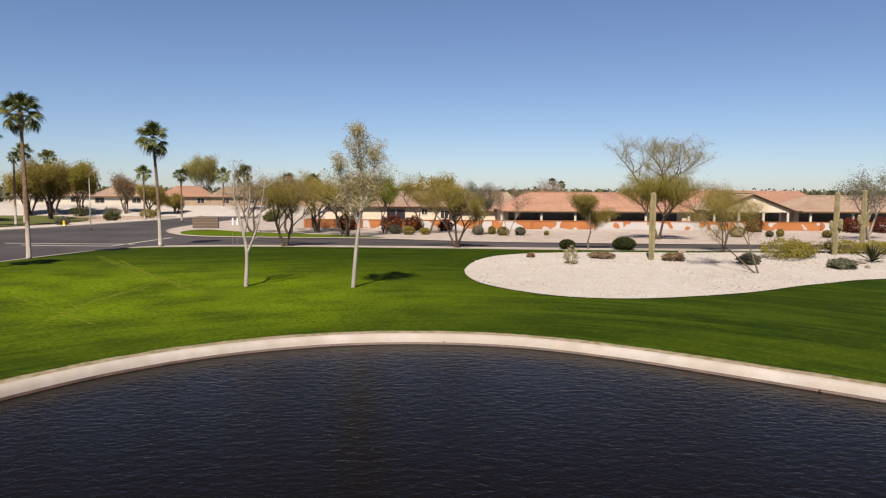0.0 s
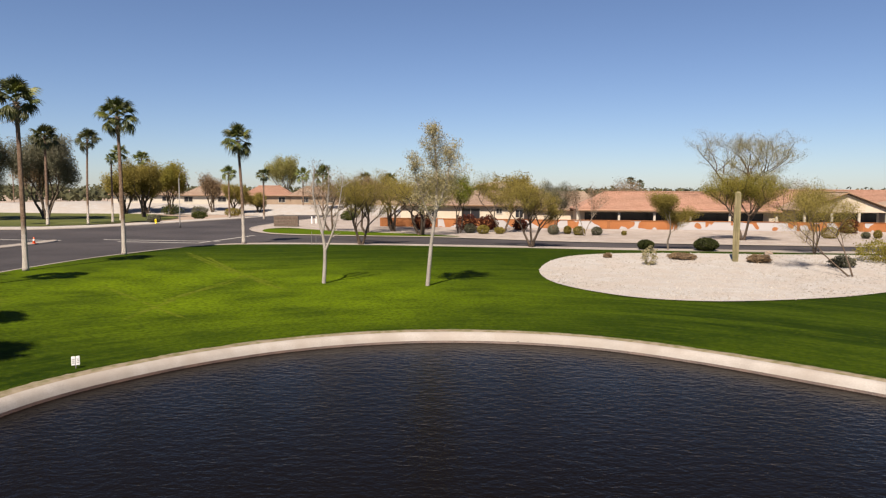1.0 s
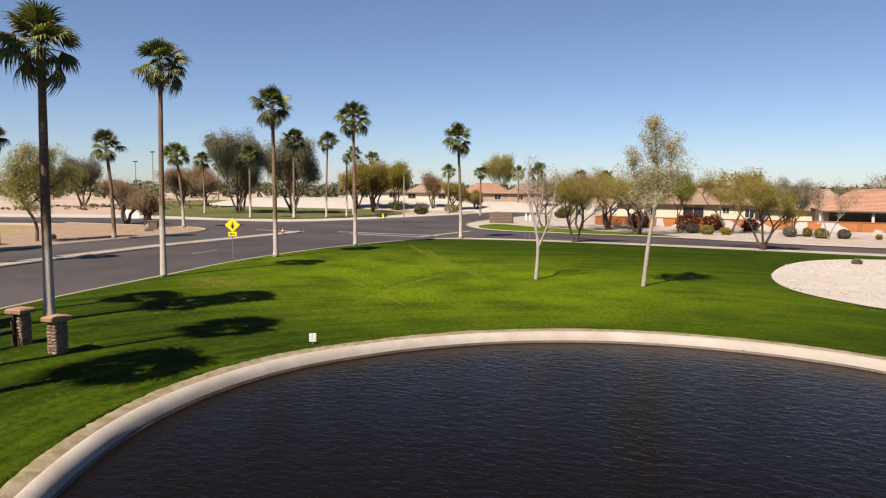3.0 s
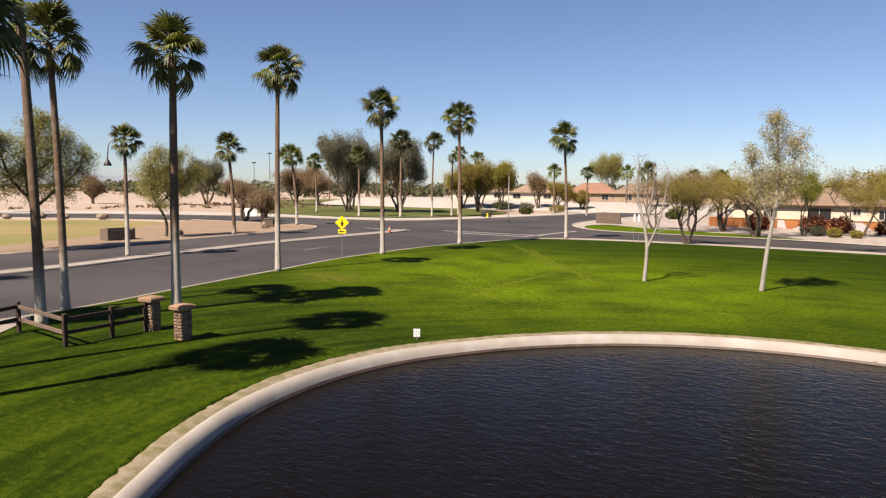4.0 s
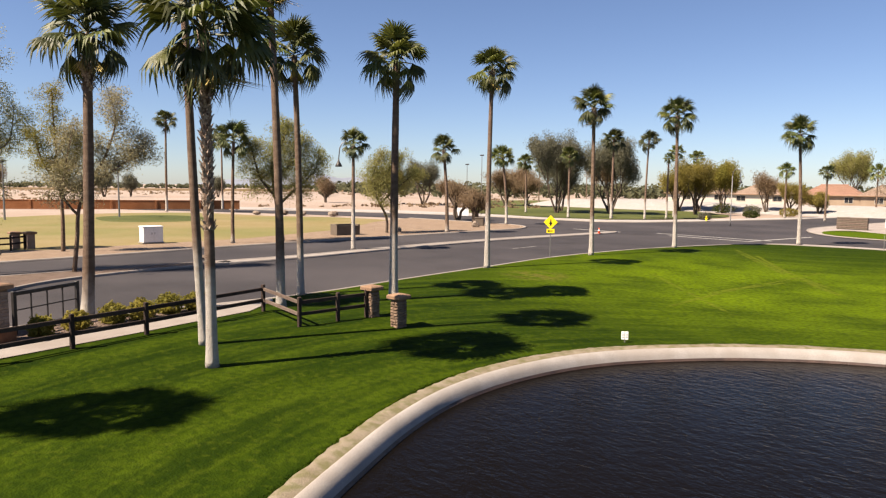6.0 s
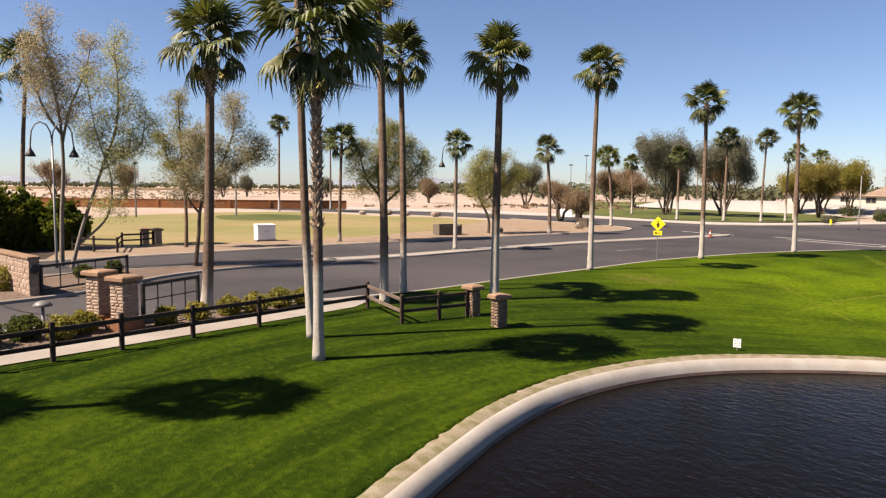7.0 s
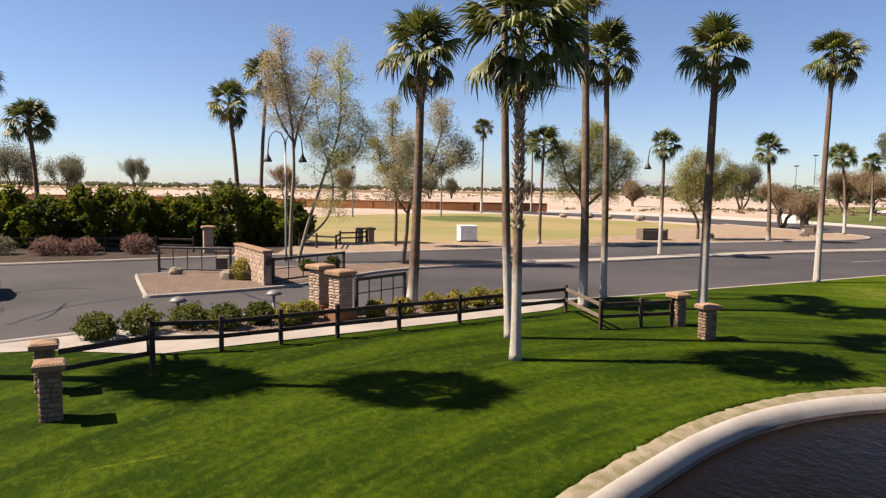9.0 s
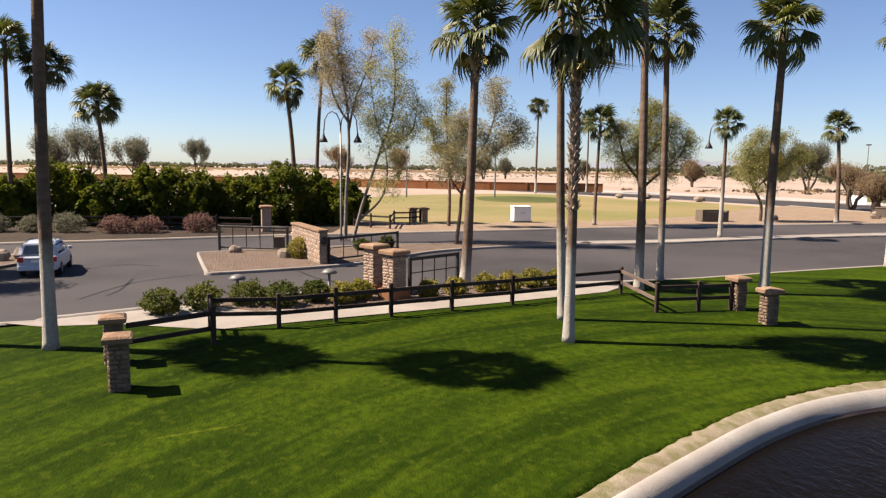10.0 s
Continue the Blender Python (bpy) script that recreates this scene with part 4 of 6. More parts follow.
def bush(x, y, w, tall, leaf, label, seed=0, n=1100, size=0.06, name="shrub", ball=0.0, group="", dz=0.0, base=None):
    """A rounded shrub: leaves on the shell and inside of an uneven dome, over short stems."""
    t = thing(name, base or on(x, y, dz), label, "shrub", group)
    r = random.Random(seed)
    rng = np.random.default_rng(seed + 7)
    stems = Mesh()
    for i in range(6):
        a = i * 1.05 + r.random()
        stems.tube([(0.05 * math.cos(a), 0.05 * math.sin(a), -0.05), (0.3 * w * math.cos(a), 0.3 * w * math.sin(a), 0.55 * tall)], [0.02, 0.008], 4, False)
    part("stem", stems, WOOD, t)
    d = rng.normal(0, 1, (n, 3))
    d /= np.linalg.norm(d, axis=1)[:, None]
    d[:, 2] = np.maximum(d[:, 2], -0.8)
    bump = np.array([1 + (0.06 if ball else 0.42) * noise.noise(Vector(p) * 2.6 + Vector((seed, 0, 0))) + (0 if ball else 0.25) * noise.noise(Vector(p) * 6 + Vector((0, seed, 0))) for p in d])
    rad = (rng.uniform(0.55, 1.0, n) ** (0.3 if ball else 0.6)) * bump
    c = d * rad[:, None] * np.array([w / 2, w / 2, tall * 0.54]) + np.array([0, 0, tall * 0.46])
    c[:, 2] = np.maximum(c[:, 2], 0.03)
    part("foliage", leaves(rng, c, 0.02, 2, size), leaf, t)
    return t


# lawn and street trees
tree(-17.6, 76.0, 7.6, OLIVE, "olive-green desert tree with several dark trunks", 0.95, 3, 0.33, 0.16, 77, 0.0595, 0.36, 8, crown=7.0)
tree(-13.2, 93.5, 8.4, OLIVE, "broad olive-green desert tree beyond the street", 1.1, 3, 0.3, 0.16, 70, 0.07, 0.45, 11, crown=10.5)
tree(-18.6, 101.5, 9.0, OLIVE, "dense olive desert tree behind the corner lawn", 1.0, 3, 0.3, 0.16, 72, 0.072, 0.45, 27, crown=9.5)
tree(-2.2, 101.0, 8.6, OLIVE, "rounded olive desert tree by the garden wall", 1.0, 2, 0.3, 0.15, 72, 0.072, 0.45, 28, crown=8.0)
tree(-21.5, 96.5, 8.6, BROWNISH, "half-bare brownish tree at the street corner", 0.9, 2, 0.3, 0.15, 52, 0.063, 0.42, 12, crown=7.0)
tree(-27.5, 99.5, 8.0, BROWNISH, "half-bare pinkish-brown desert tree with thin crown", 0.9, 2, 0.3, 0.15, 46, 0.063, 0.42, 13, crown=7.0)
tree(-8.4, 99.0, 8.4, LIME, "bright lime-green desert tree by the garden wall", 0.8, 2, 0.3, 0.13, 70, 0.077, 0.38, 14, crown=5.5)
tree(1.6, 75.9, 7.0, OLIVE, "dense olive desert tree with crooked dark trunks", 1.0, 3, 0.3, 0.16, 77, 0.0595, 0.36, 15, crown=6.8)
tree(5.4, 99.0, 7.6, GREYGREEN, "dense grey-green tree before the wall", 0.9, 2, 0.3, 0.15, 70, 0.07, 0.4, 16, crown=5.5)
tree(9.1, 95.9, 7.0, BROWNISH, "small pale-trunked tree with thin brownish crown", 0.7, 2, 0.4, 0.14, 10, 0.084, 0.35, 17, GREYBARK, crown=4.6)
tree(15.9, 75.0, 5.9, OLIVE, "small umbrella-shaped desert tree with pale slim trunk", 0.9, 1, 0.42, 0.1, 262, 0.056, 0.42, 18, GREYBARK, upward=0.2, crown=4.6, bole=1.6)
tree(28.6, 91.5, 8.6, YELLOW, "large yellow-green palo verde tree by the wall", 0.95, 4, 0.24, 0.13, 122, 0.063, 0.45, 19, crown=8.8)
tree(35.0, 116.0, 16.2, OLIVE, "tall sparse tree with a wide airy crown", 0.95, 2, 0.3, 0.28, 44, 0.07, 0.5, 20, levels=5, lean=(0.1, 0), crown=17.5, bole=1.3)
tree(26.4, 57.4, 6.9, OLIVE, "leaning desert tree in the gravel bed with crooked trunk", 0.95, 2, 0.4, 0.12, 46, 0.049, 0.42, 21, lean=(-0.28, 0.35), crown=5.6, bole=1.5)
tree(29.6, 72.3, 7.2, OLIVE, "half-bare desert tree with several thin trunks", 1.0, 3, 0.34, 0.1, 60, 0.0525, 0.42, 22, crown=6.5)
tree(57.0, 92.0, 9.6, GREYGREEN, "broad grey-green desert tree with pale trunk", 1.0, 2, 0.32, 0.2, 24, 0.119, 0.5, 23, GREYBARK, crown=8.5)
tree(17.5, 122.0, 8.2, BROWNISH, "bare bushy tree behind the garden wall", 0.9, 2, 0.3, 0.14, 18, 0.112, 0.5, 24, crown=8)
tree(42.5, 113.0, 8.6, BROWNISH, "thin bare tree behind the garden wall", 0.8, 2, 0.35, 0.12, 7, 0.098, 0.5, 25, crown=6)
tree(-1.0, 128.0, 9.4, OLIVE, "broad olive tree between the houses", 1.1, 2, 0.3, 0.2, 38, 0.175, 0.6, 26, crown=11)
# trees beyond the intersection
for k, (x, y, tall, leaf, wide, per) in enumerate(((-101.4, 119, 17.2, GREYGREEN, 0.75, 46), (-108, 128, 14.0, GREYGREEN, 0.75, 36), (-90.5, 124, 16.0, GREYGREEN, 0.7, 40), (-96, 131, 14.5, BROWNISH, 0.7, 34), (-81, 142, 12.0, OLIVE, 0.9, 30),
                                                   (-91, 161, 11.0, OLIVE, 0.9, 32), (-84.2, 160, 12.0, YELLOW, 0.75, 34), (-96, 160, 10.5, OLIVE, 1.0, 26), (-68.5, 162, 7.2, OLIVE, 0.9, 24), (-76, 165, 9.5, BROWNISH, 0.6, 10), (-64.5, 166, 5.0, OLIVE, 1.0, 20),
                                                   (-73, 210, 16.0, ACACIA, 0.7, 30), (-88, 77.5, 6.8, BROWNISH, 0.95, 20), (-79, 73.2, 5.2, BROWNISH, 0.9, 12), (-166, 132, 13.5, GREYGREEN, 1.0, 36), (-176, 128, 11.0, OLIVE, 1.0, 30),
                                                   (-148, 150, 10.5, BROWNISH, 1.0, 26), (-138, 148, 11.5, BROWNISH, 0.9, 24))):
    tree(x, y, tall, leaf, ("tall grey-green eucalyptus-like tree on the turf" if tall > 13 else "bushy desert tree beyond the intersection"), wide, 3, 0.2, 0.22, 2 * per, 0.19 if tall > 9 else 0.12, 0.8 if tall > 9 else 0.45, 40 + k, upward=0.22, flat=1.1, group="trees beyond the road", crown=tall * wide * 0.85)
# trees along the avenue
def airy_tree(x, y, label, stems, leaf, seed, reach, start, count, per, size, bark, girth=0.15, spread=0.2, rise=(10, 55), droop=0.25, group=""):
    """A light tree: bent stems, fine branches along their upper part, twigs on those, and small leaves round the twigs."""
    t = thing("tree", on(x, y, -0.05), label, "tree", group)
    r = random.Random(seed)
    wood, tips = Mesh(), []
    for s, stem in enumerate(stems):
        path = [Vector(p) for p in spline(stem, 6)]
        n = len(path)
        thick = girth if s == 0 else 0.6 * girth
        wood.tube(path, [thick * (1 - 0.82 * i / (n - 1)) + 0.012 for i in range(n)], 7, False)
        low = start if s == 0 else 0.2
        many = count if s == 0 else int(0.7 * count)
        for i in range(many):
            q = low + (1 - low) * (i + r.random()) / many
            k = min(q, 0.995) * (n - 1)
            p = path[int(k)].lerp(path[int(k) + 1], k % 1)
            a, e = 2.4 * i + r.uniform(-0.6, 0.6), radians(r.uniform(*rise))
            d = Vector((math.cos(a) * math.cos(e), math.sin(a) * math.cos(e), math.sin(e)))
            length = reach * r.uniform(0.55, 1.1) * (1.0 - 0.45 * (q - low) / (1 - low))
            way = [p]
            for j in range(4):
                d = (d + Vector((r.gauss(0, 0.17), r.gauss(0, 0.17), r.gauss(0, 0.12) - droop * 0.3))).normalized()
                way.append(way[-1] + d * length / 4)
            wood.tube(way, [0.032, 0.025, 0.018, 0.012, 0.006], 3, False)
            tips += way[2:]
            for j in range(6):
                b = way[1 + j % 4]
                w = Vector((r.gauss(0, 1), r.gauss(0, 1), r.gauss(0.25, 0.8))).normalized() * length * r.uniform(0.2, 0.42)
                c = b + 0.55 * w
                e2 = b + w + Vector((0, 0, -0.25 * droop * length))
                wood.tube([b, c, e2], [0.012, 0.009, 0.005], 3, False)
                tips += [c, e2, c.lerp(e2, 0.5)]
    part("trunk", wood, bark, t, "", True)
    part("crown", leaves(np.random.default_rng(seed), tips, spread, per, size, 1.0, 0.42), leaf, t)
    return t


PALEOLIVE = leafmat("pale_olive_leaf", (0.36, 0.34, 0.13), (0.45, 0.42, 0.18), (0.3, 0.3, 0.08))
GREYTAN = leafmat("grey_tan_leaf", (0.34, 0.29, 0.19), (0.41, 0.36, 0.25), (0.28, 0.23, 0.11))
airy_tree(-13.9, 48.2, "slender bare tree with pale whitish forked trunk", [[(0, 0, 0), (0.1, 0, 2.5), (-0.25, 0, 4.4), (-0.75, 0.1, 6.4), (-0.6, 0, 8.3)], [(0.1, 0, 2.3), (0.75, 0, 3.9), (1.1, 0.2, 5.6), (1.5, 0, 7.7)], [(-0.1, 0, 3.6), (0.2, 0.4, 5.6), (0.3, 0.5, 8.0)]],
          BROWNISH, 3, 1.5, 0.5, 15, 2, 0.045, WHITEBARK, 0.14, 0.22, (25, 70), 0.0)
airy_tree(-6.3, 48.0, "slender tree with whitish leaning trunk and sparse pale leaves", [[(0, 0, 0), (0.25, 0, 3), (0.6, 0, 6), (0.55, 0.1, 9), (0.3, 0, 10.9)], [(0.42, 0, 4.4), (-0.5, 0.2, 6.4), (-1.1, 0.1, 8.7)], [(0.55, 0, 5.2), (1.35, -0.3, 7.4), (1.6, 0, 9.6)]],
          SILVER, 5, 1.9, 0.44, 28, 12, 0.055, WHITEBARK, 0.15, 0.24, (15, 65), 0.1)
airy_tree(-52.9, 2.45, "tall airy tree with thin grey trunk and sparse tan leaves", [[(0, 0, 0), (0, 0.1, 3.5), (0, 0.3, 7), (0, 0.15, 10.3), (0.2, -0.3, 13), (0.2, -0.7, 16.4)], [(0, 0.28, 8.2), (-0.2, 0.8, 10.5), (-0.4, 1.8, 13.1), (-0.4, 2.3, 15.3)], [(0, 0.3, 8.8), (0.4, -0.7, 10.4), (0.6, -1.3, 12.6), (0.5, -1.5, 14.6)]],
          GREYTAN, 60, 2.2, 0.54, 24, 19, 0.056, GREYBARK, 0.15, 0.34)
airy_tree(-51.6, 2.95, "tall airy tree with slanting brown trunks and pale leaves", [[(0, 0, 0), (0, 0.8, 3.0), (0, 2.1, 6.9), (0.2, 2.9, 9.3), (0.3, 3.1, 12), (0.2, 2.9, 14.8)], [(0, 2.0, 6.5), (-0.3, 3.2, 7.4), (-0.5, 4.5, 8.3), (-0.5, 4.9, 10.6)], [(0, 0.5, 1.6), (0.3, 2.2, 3.4), (0.3, 2.5, 6), (0.2, 1.7, 9), (0.1, 1.2, 12.6)]],
          PALEOLIVE, 66, 2.7, 0.42, 28, 20, 0.058, GREYBARK, 0.13, 0.36)
airy_tree(-64.0, 12.7, "yellowish desert tree with thin dark upright trunk", [[(0, 0, 0), (0, 0.05, 3), (0.1, -0.1, 6), (0, -0.3, 9.5), (0, -0.4, 13.3)], [(0, 0, 5.0), (0.2, 0.9, 7.2), (0.3, 1.4, 9.6)], [(0, 0, 5.2), (-0.2, -1.2, 7.4), (-0.2, -1.8, 9.8)]],
          YELLOW, 61, 2.1, 0.45, 24, 20, 0.062, BARK, 0.17, 0.34)
airy_tree(-48.8, 10.26, "sparse pale grey-green tree with forked trunk in the median", [[(0, 0, 0), (0, 0.25, 2.2), (0, 0.4, 4.0), (0.1, 1.0, 5.6), (0.2, 2.0, 7.4), (0.2, 2.7, 9.6), (0.2, 2.5, 11.4)], [(0, 0.4, 3.6), (-0.1, -0.4, 4.8), (0, -0.3, 6.6), (0.1, 0.3, 9.4)], [(0.1, 0.9, 5.3), (0.3, 2.5, 6.6), (0.4, 3.9, 7.6), (0.3, 4.5, 8.4)]],
          SILVER, 62, 2.3, 0.4, 26, 19, 0.062, BARK, 0.14, 0.34)
airy_tree(-64.6, 33.0, "large spreading tree with airy olive crown over two lobes", [[(0, 0, 0), (0, -0.4, 2.6), (0, -0.9, 5.5), (0, -1.0, 8), (0, 0.2, 10.2), (0, 0.6, 12.0)], [(0, -0.8, 4.6), (0.3, -2.4, 6.2), (0.4, -3.2, 8.4), (0.2, -3.4, 9.8)], [(0, -0.5, 3.6), (0.2, 1.6, 5.4), (0.3, 3.6, 7.2), (0.2, 4.2, 9.0)], [(0, -0.9, 6.4), (-0.4, 1.6, 8.2), (-0.6, 2.8, 10.4)]],
          ACACIA, 63, 2.6, 0.45, 34, 18, 0.08, WOOD, 0.24, 0.42, (-20, 50), 0.5)
airy_tree(-68.6, 49.0, "yellowish-green tree with leaning thin trunk", [[(0, 0, 0), (0, -0.1, 2.0), (0, -1.6, 4.6), (0, -1.9, 7.4), (0, -0.6, 9.6)], [(0, -1.0, 3.6), (0.2, 1.6, 5.6), (0.2, 3.6, 7.0), (0.2, 4.6, 7.6)], [(0, -1.7, 5.4), (-0.2, 0.6, 7.6), (-0.3, 2.2, 9.4)]],
          ACACIA, 64, 2.5, 0.42, 30, 18, 0.08, WOOD, 0.18, 0.42, (-25, 50), 0.5)
for k, (x, y, tall, leaf, wide, per) in enumerate(((-189, -56, 14.5, GREYGREEN, 0.8, 22), (-182, -62, 12.5, GREYGREEN, 0.8, 22), (-208, -49, 12.5, GREYGREEN, 0.7, 26), (-330, -51, 16.5, GREYGREEN, 0.6, 30), (-255, 10, 12.5, BROWNISH, 0.9, 26), (-250, 31, 11.5, BROWNISH, 0.9, 24),
                                                   (-300, 75, 10.0, GREYGREEN, 1.0, 26), (-310, 88, 9.0, GREYGREEN, 1.0, 26), (-295, 120, 9.0, GREYGREEN, 1.0, 26), (-200, 118, 8.0, BROWNISH, 1.0, 26))):
    tree(x, y, tall, leaf, "distant lone tree on the desert plain", wide, 3, 0.22, 0.25, per, 0.26, 0.75, 80 + k, upward=0.3, flat=1.2, group="distant lone trees", crown=tall * 0.66, bole=0.5)

# shrubs in the gravel bed and along the street
for x, y, w, tall, leaf, lab, ball in ((13.5, 74.6, 2.0, 1.15, DARKGREEN, "round clipped dark-green shrub by the street", 1), (19.6, 74.3, 2.9, 1.5, DARKGREEN, "large round clipped dark-green shrub by the street", 1), (32.8, 66.0, 4.6, 2.0, YELLOW, "wide yellow flowering desert shrub", 0),
                                      (34.9, 67.2, 3.4, 1.6, YELLOW, "yellow flowering desert shrub", 0), (41.4, 71.0, 4.4, 1.4, YELLOW, "low yellow desert shrub", 0), (44.6, 70.4, 3.0, 1.3, YELLOW, "low yellow desert shrub", 0), (35.2, 60.4, 2.4, 0.85, GREYGREEN, "low grey-green desert shrub", 0),
                                      (11.6, 62.2, 1.4, 1.6, SILVER, "thin pale desert shrub in the gravel", 0), (21.6, 64.4, 1.9, 0.75, BROWNISH, "low dry brown shrub in the gravel", 0), (28.0, 62.7, 2.0, 0.9, GREYGREEN, "low grey shrub in the gravel", 0), (15.3, 66.1, 2.4, 0.5, BROWNISH, "flat dry shrub in the gravel", 0),
                                      (8.5, 66.2, 0.7, 0.4, BROWNISH, "tiny dry shrub in the gravel", 0)):
    bush(x, y, w * (0.85 if ball else 1), tall * (0.85 if ball else 1), leaf, lab, int(x * 7) % 97, 2800 if ball else (450 if leaf is SILVER else 2000), 0.09 if ball else 0.075, ball=ball, dz=0.03)
for k, (x, y, w, tall, leaf, ball) in enumerate(((-6.9, 99.5, 2.4, 1.9, GREYGREEN, 1), (-4.9, 98.0, 2.6, 1.7, OLIVE, 1), (-2.6, 98.5, 2.0, 1.3, OLIVE, 0), (5.0, 98.4, 2.3, 1.9, GREYGREEN, 1), (7.1, 100, 1.6, 1.6, GREYGREEN, 1), (8.5, 97.4, 2.4, 1.7, OLIVE, 1), (11.0, 98, 2.2, 1.6, GREYGREEN, 1),
                                                (14.8, 98.4, 0.9, 0.8, GREYGREEN, 0), (41.5, 97.0, 3.2, 2.1, GREYGREEN, 1), (46.3, 97.5, 1.5, 1.2, GREYGREEN, 1), (48.3, 98.5, 1.5, 1.5, GREYGREEN, 1), (54.2, 97, 1.9, 1.4, GREYGREEN, 1))):
    bush(x, y, 0.7 * w, 0.72 * tall, OLIVE if k % 3 else GREYGREEN, "rounded olive-green shrub before the garden wall", 200 + k, 1100, 0.08, ball=ball, group="shrubs before the wall")
for k, (x, y, w, tall) in enumerate(((-8.0, 107, 3.6, 2.4), (-4.6, 107.3, 3.0, 2.3), (-15.0, 107.5, 3.0, 2.5), (48.6, 107.5, 2.6, 2.2), (64.0, 107.4, 3.4, 2.6), (68.5, 107.6, 3.0, 2.6), (0.4, 107.2, 2.2, 1.8))):
    bush(x, y, w, tall, REDLEAF, "dark red bougainvillea against the garden wall", 230 + k, 1500, 0.11, name="bougainvillea", group="bougainvilleas")
for k, (x, y, w, tall) in enumerate(((-66.5, 120, 2.5, 1.3), (-66, 137, 3, 1.5), (-65, 152, 4, 1.8), (-75, 156, 4, 2.0), (-84, 160, 5, 2.2), (-37, 152, 4, 2.0), (-36, 146, 3, 1.6), (-34, 136, 3, 1.8))):
    bush(x, y, w, tall, (GREYGREEN, MIDGREEN, OLIVE)[k % 3], "rounded shrub before the distant houses", 250 + k, 900, 0.13, group="shrubs before the houses")

# ---- wall and houses ----


def patch_wall_material():
    m = surf("patched_wall", (0.29, 0.11, 0.042), (0.33, 0.135, 0.055), 2.0, 0.9, 0.4, 0.05)
    n, link = m.node_tree.nodes, m.node_tree.links.new
    b = n["Principled BSDF"]
    col = b.inputs["Base Color"].links[0].from_socket
    g = n.new("ShaderNodeNewGeometry")
    t = n.new("ShaderNodeTexNoise")
    t.inputs["Scale"].default_value, t.inputs["Detail"].default_value = 0.4, 1.5
    link(g.outputs["Position"], t.inputs["Vector"])
    sep, low = n.new("ShaderNodeSeparateXYZ"), n.new("ShaderNodeMath")
    link(g.outputs["Position"], sep.inputs[0])
    low.operation = "MULTIPLY_ADD"
    low.inputs[1].default_value = -0.06
    link(sep.outputs["Z"], low.inputs[0])
    link(t.outputs["Fac"], low.inputs[2])
    r = n.new("ShaderNodeMapRange")
    r.inputs[1].default_value, r.inputs[2].default_value = 0.46, 0.472
    link(low.outputs[0], r.inputs[0])
    x = n.new("ShaderNodeMix")
    x.data_type = "RGBA"
    x.inputs[7].default_value = (0.33, 0.318, 0.325, 1)
    link(r.outputs[0], x.inputs[0])
    link(col, x.inputs[6])
    link(x.outputs[2], b.inputs["Base Color"])
    return m


PATCHED = patch_wall_material()


def garden_wall(name, x0, x1, y0, y1, tall, material, label):
    d = Vector((x1 - x0, y1 - y0)).length
    t = thing(name, (x0, y0, -0.05), label, "wall", kind="structure")
    t.rotation_euler.z = math.atan2(y1 - y0, x1 - x0)
    part("wall_body", Mesh().box((0, -0.1, 0), (d, 0.1, tall)), material, t)
    part("coping", Mesh().bevel_box((-0.02, -0.16, tall), (d + 0.02, 0.16, tall + 0.1), 0.03), STUCCO, t)
    k = 0
    while k * 9.0 < d:
        part("pier", Mesh().bevel_box((k * 9.0 - 0.22, -0.22, 0), (k * 9.0 + 0.22, 0.22, tall + 0.06), 0.03), STUCCO, t)
        k += 1
    return t


garden_wall("garden_wall_corner", -22, -13, 110, 109.73, 1.6, STUCCO, "plain terracotta stucco garden wall")
garden_wall("garden_wall_west", -13, 24, 109.73, 108.6, 1.6, PATCHED, "terracotta stucco garden wall with pale patches")
garden_wall("garden_wall_east", 24, 110, 108.6, 110, 1.6, PATCHED, "terracotta stucco garden wall with pale patches")
structure("bank", Mesh().add([(-24, 109.7, 0.25), (24, 108.3, 0.3), (110, 109.7, 0.25), (110, 106.2, -0.05), (24, 104.6, -0.05), (-24, 106.2, -0.05)], [(0, 5, 4, 1), (1, 4, 3, 2)]), VERGE, "low pale gravel bank against the garden wall", "gravel")


def window(parent, x, z, w, tall, y, frame_mat=None):
    """A dark pane set in a frame, on the front of a house at depth y."""
    t = part("window", Mesh().box((x - w / 2, y - 0.03, z), (x + w / 2, y + 0.05, z + tall)), DARK, parent)
    m = Mesh()
    for a, b in (((x - w / 2 - 0.08, z - 0.08), (x + w / 2 + 0.08, z)), ((x - w / 2 - 0.08, z + tall), (x + w / 2 + 0.08, z + tall + 0.08)), ((x - w / 2 - 0.08, z), (x - w / 2, z + tall)), ((x + w / 2, z), (x + w / 2 + 0.08, z + tall)), ((x - 0.03, z), (x + 0.03, z + tall))):
        m.box((a[0], y - 0.08, a[1]), (b[0], y + 0.02, b[1]))
    part("window_frame", m, frame_mat or WHITEWALL, t)
    return t


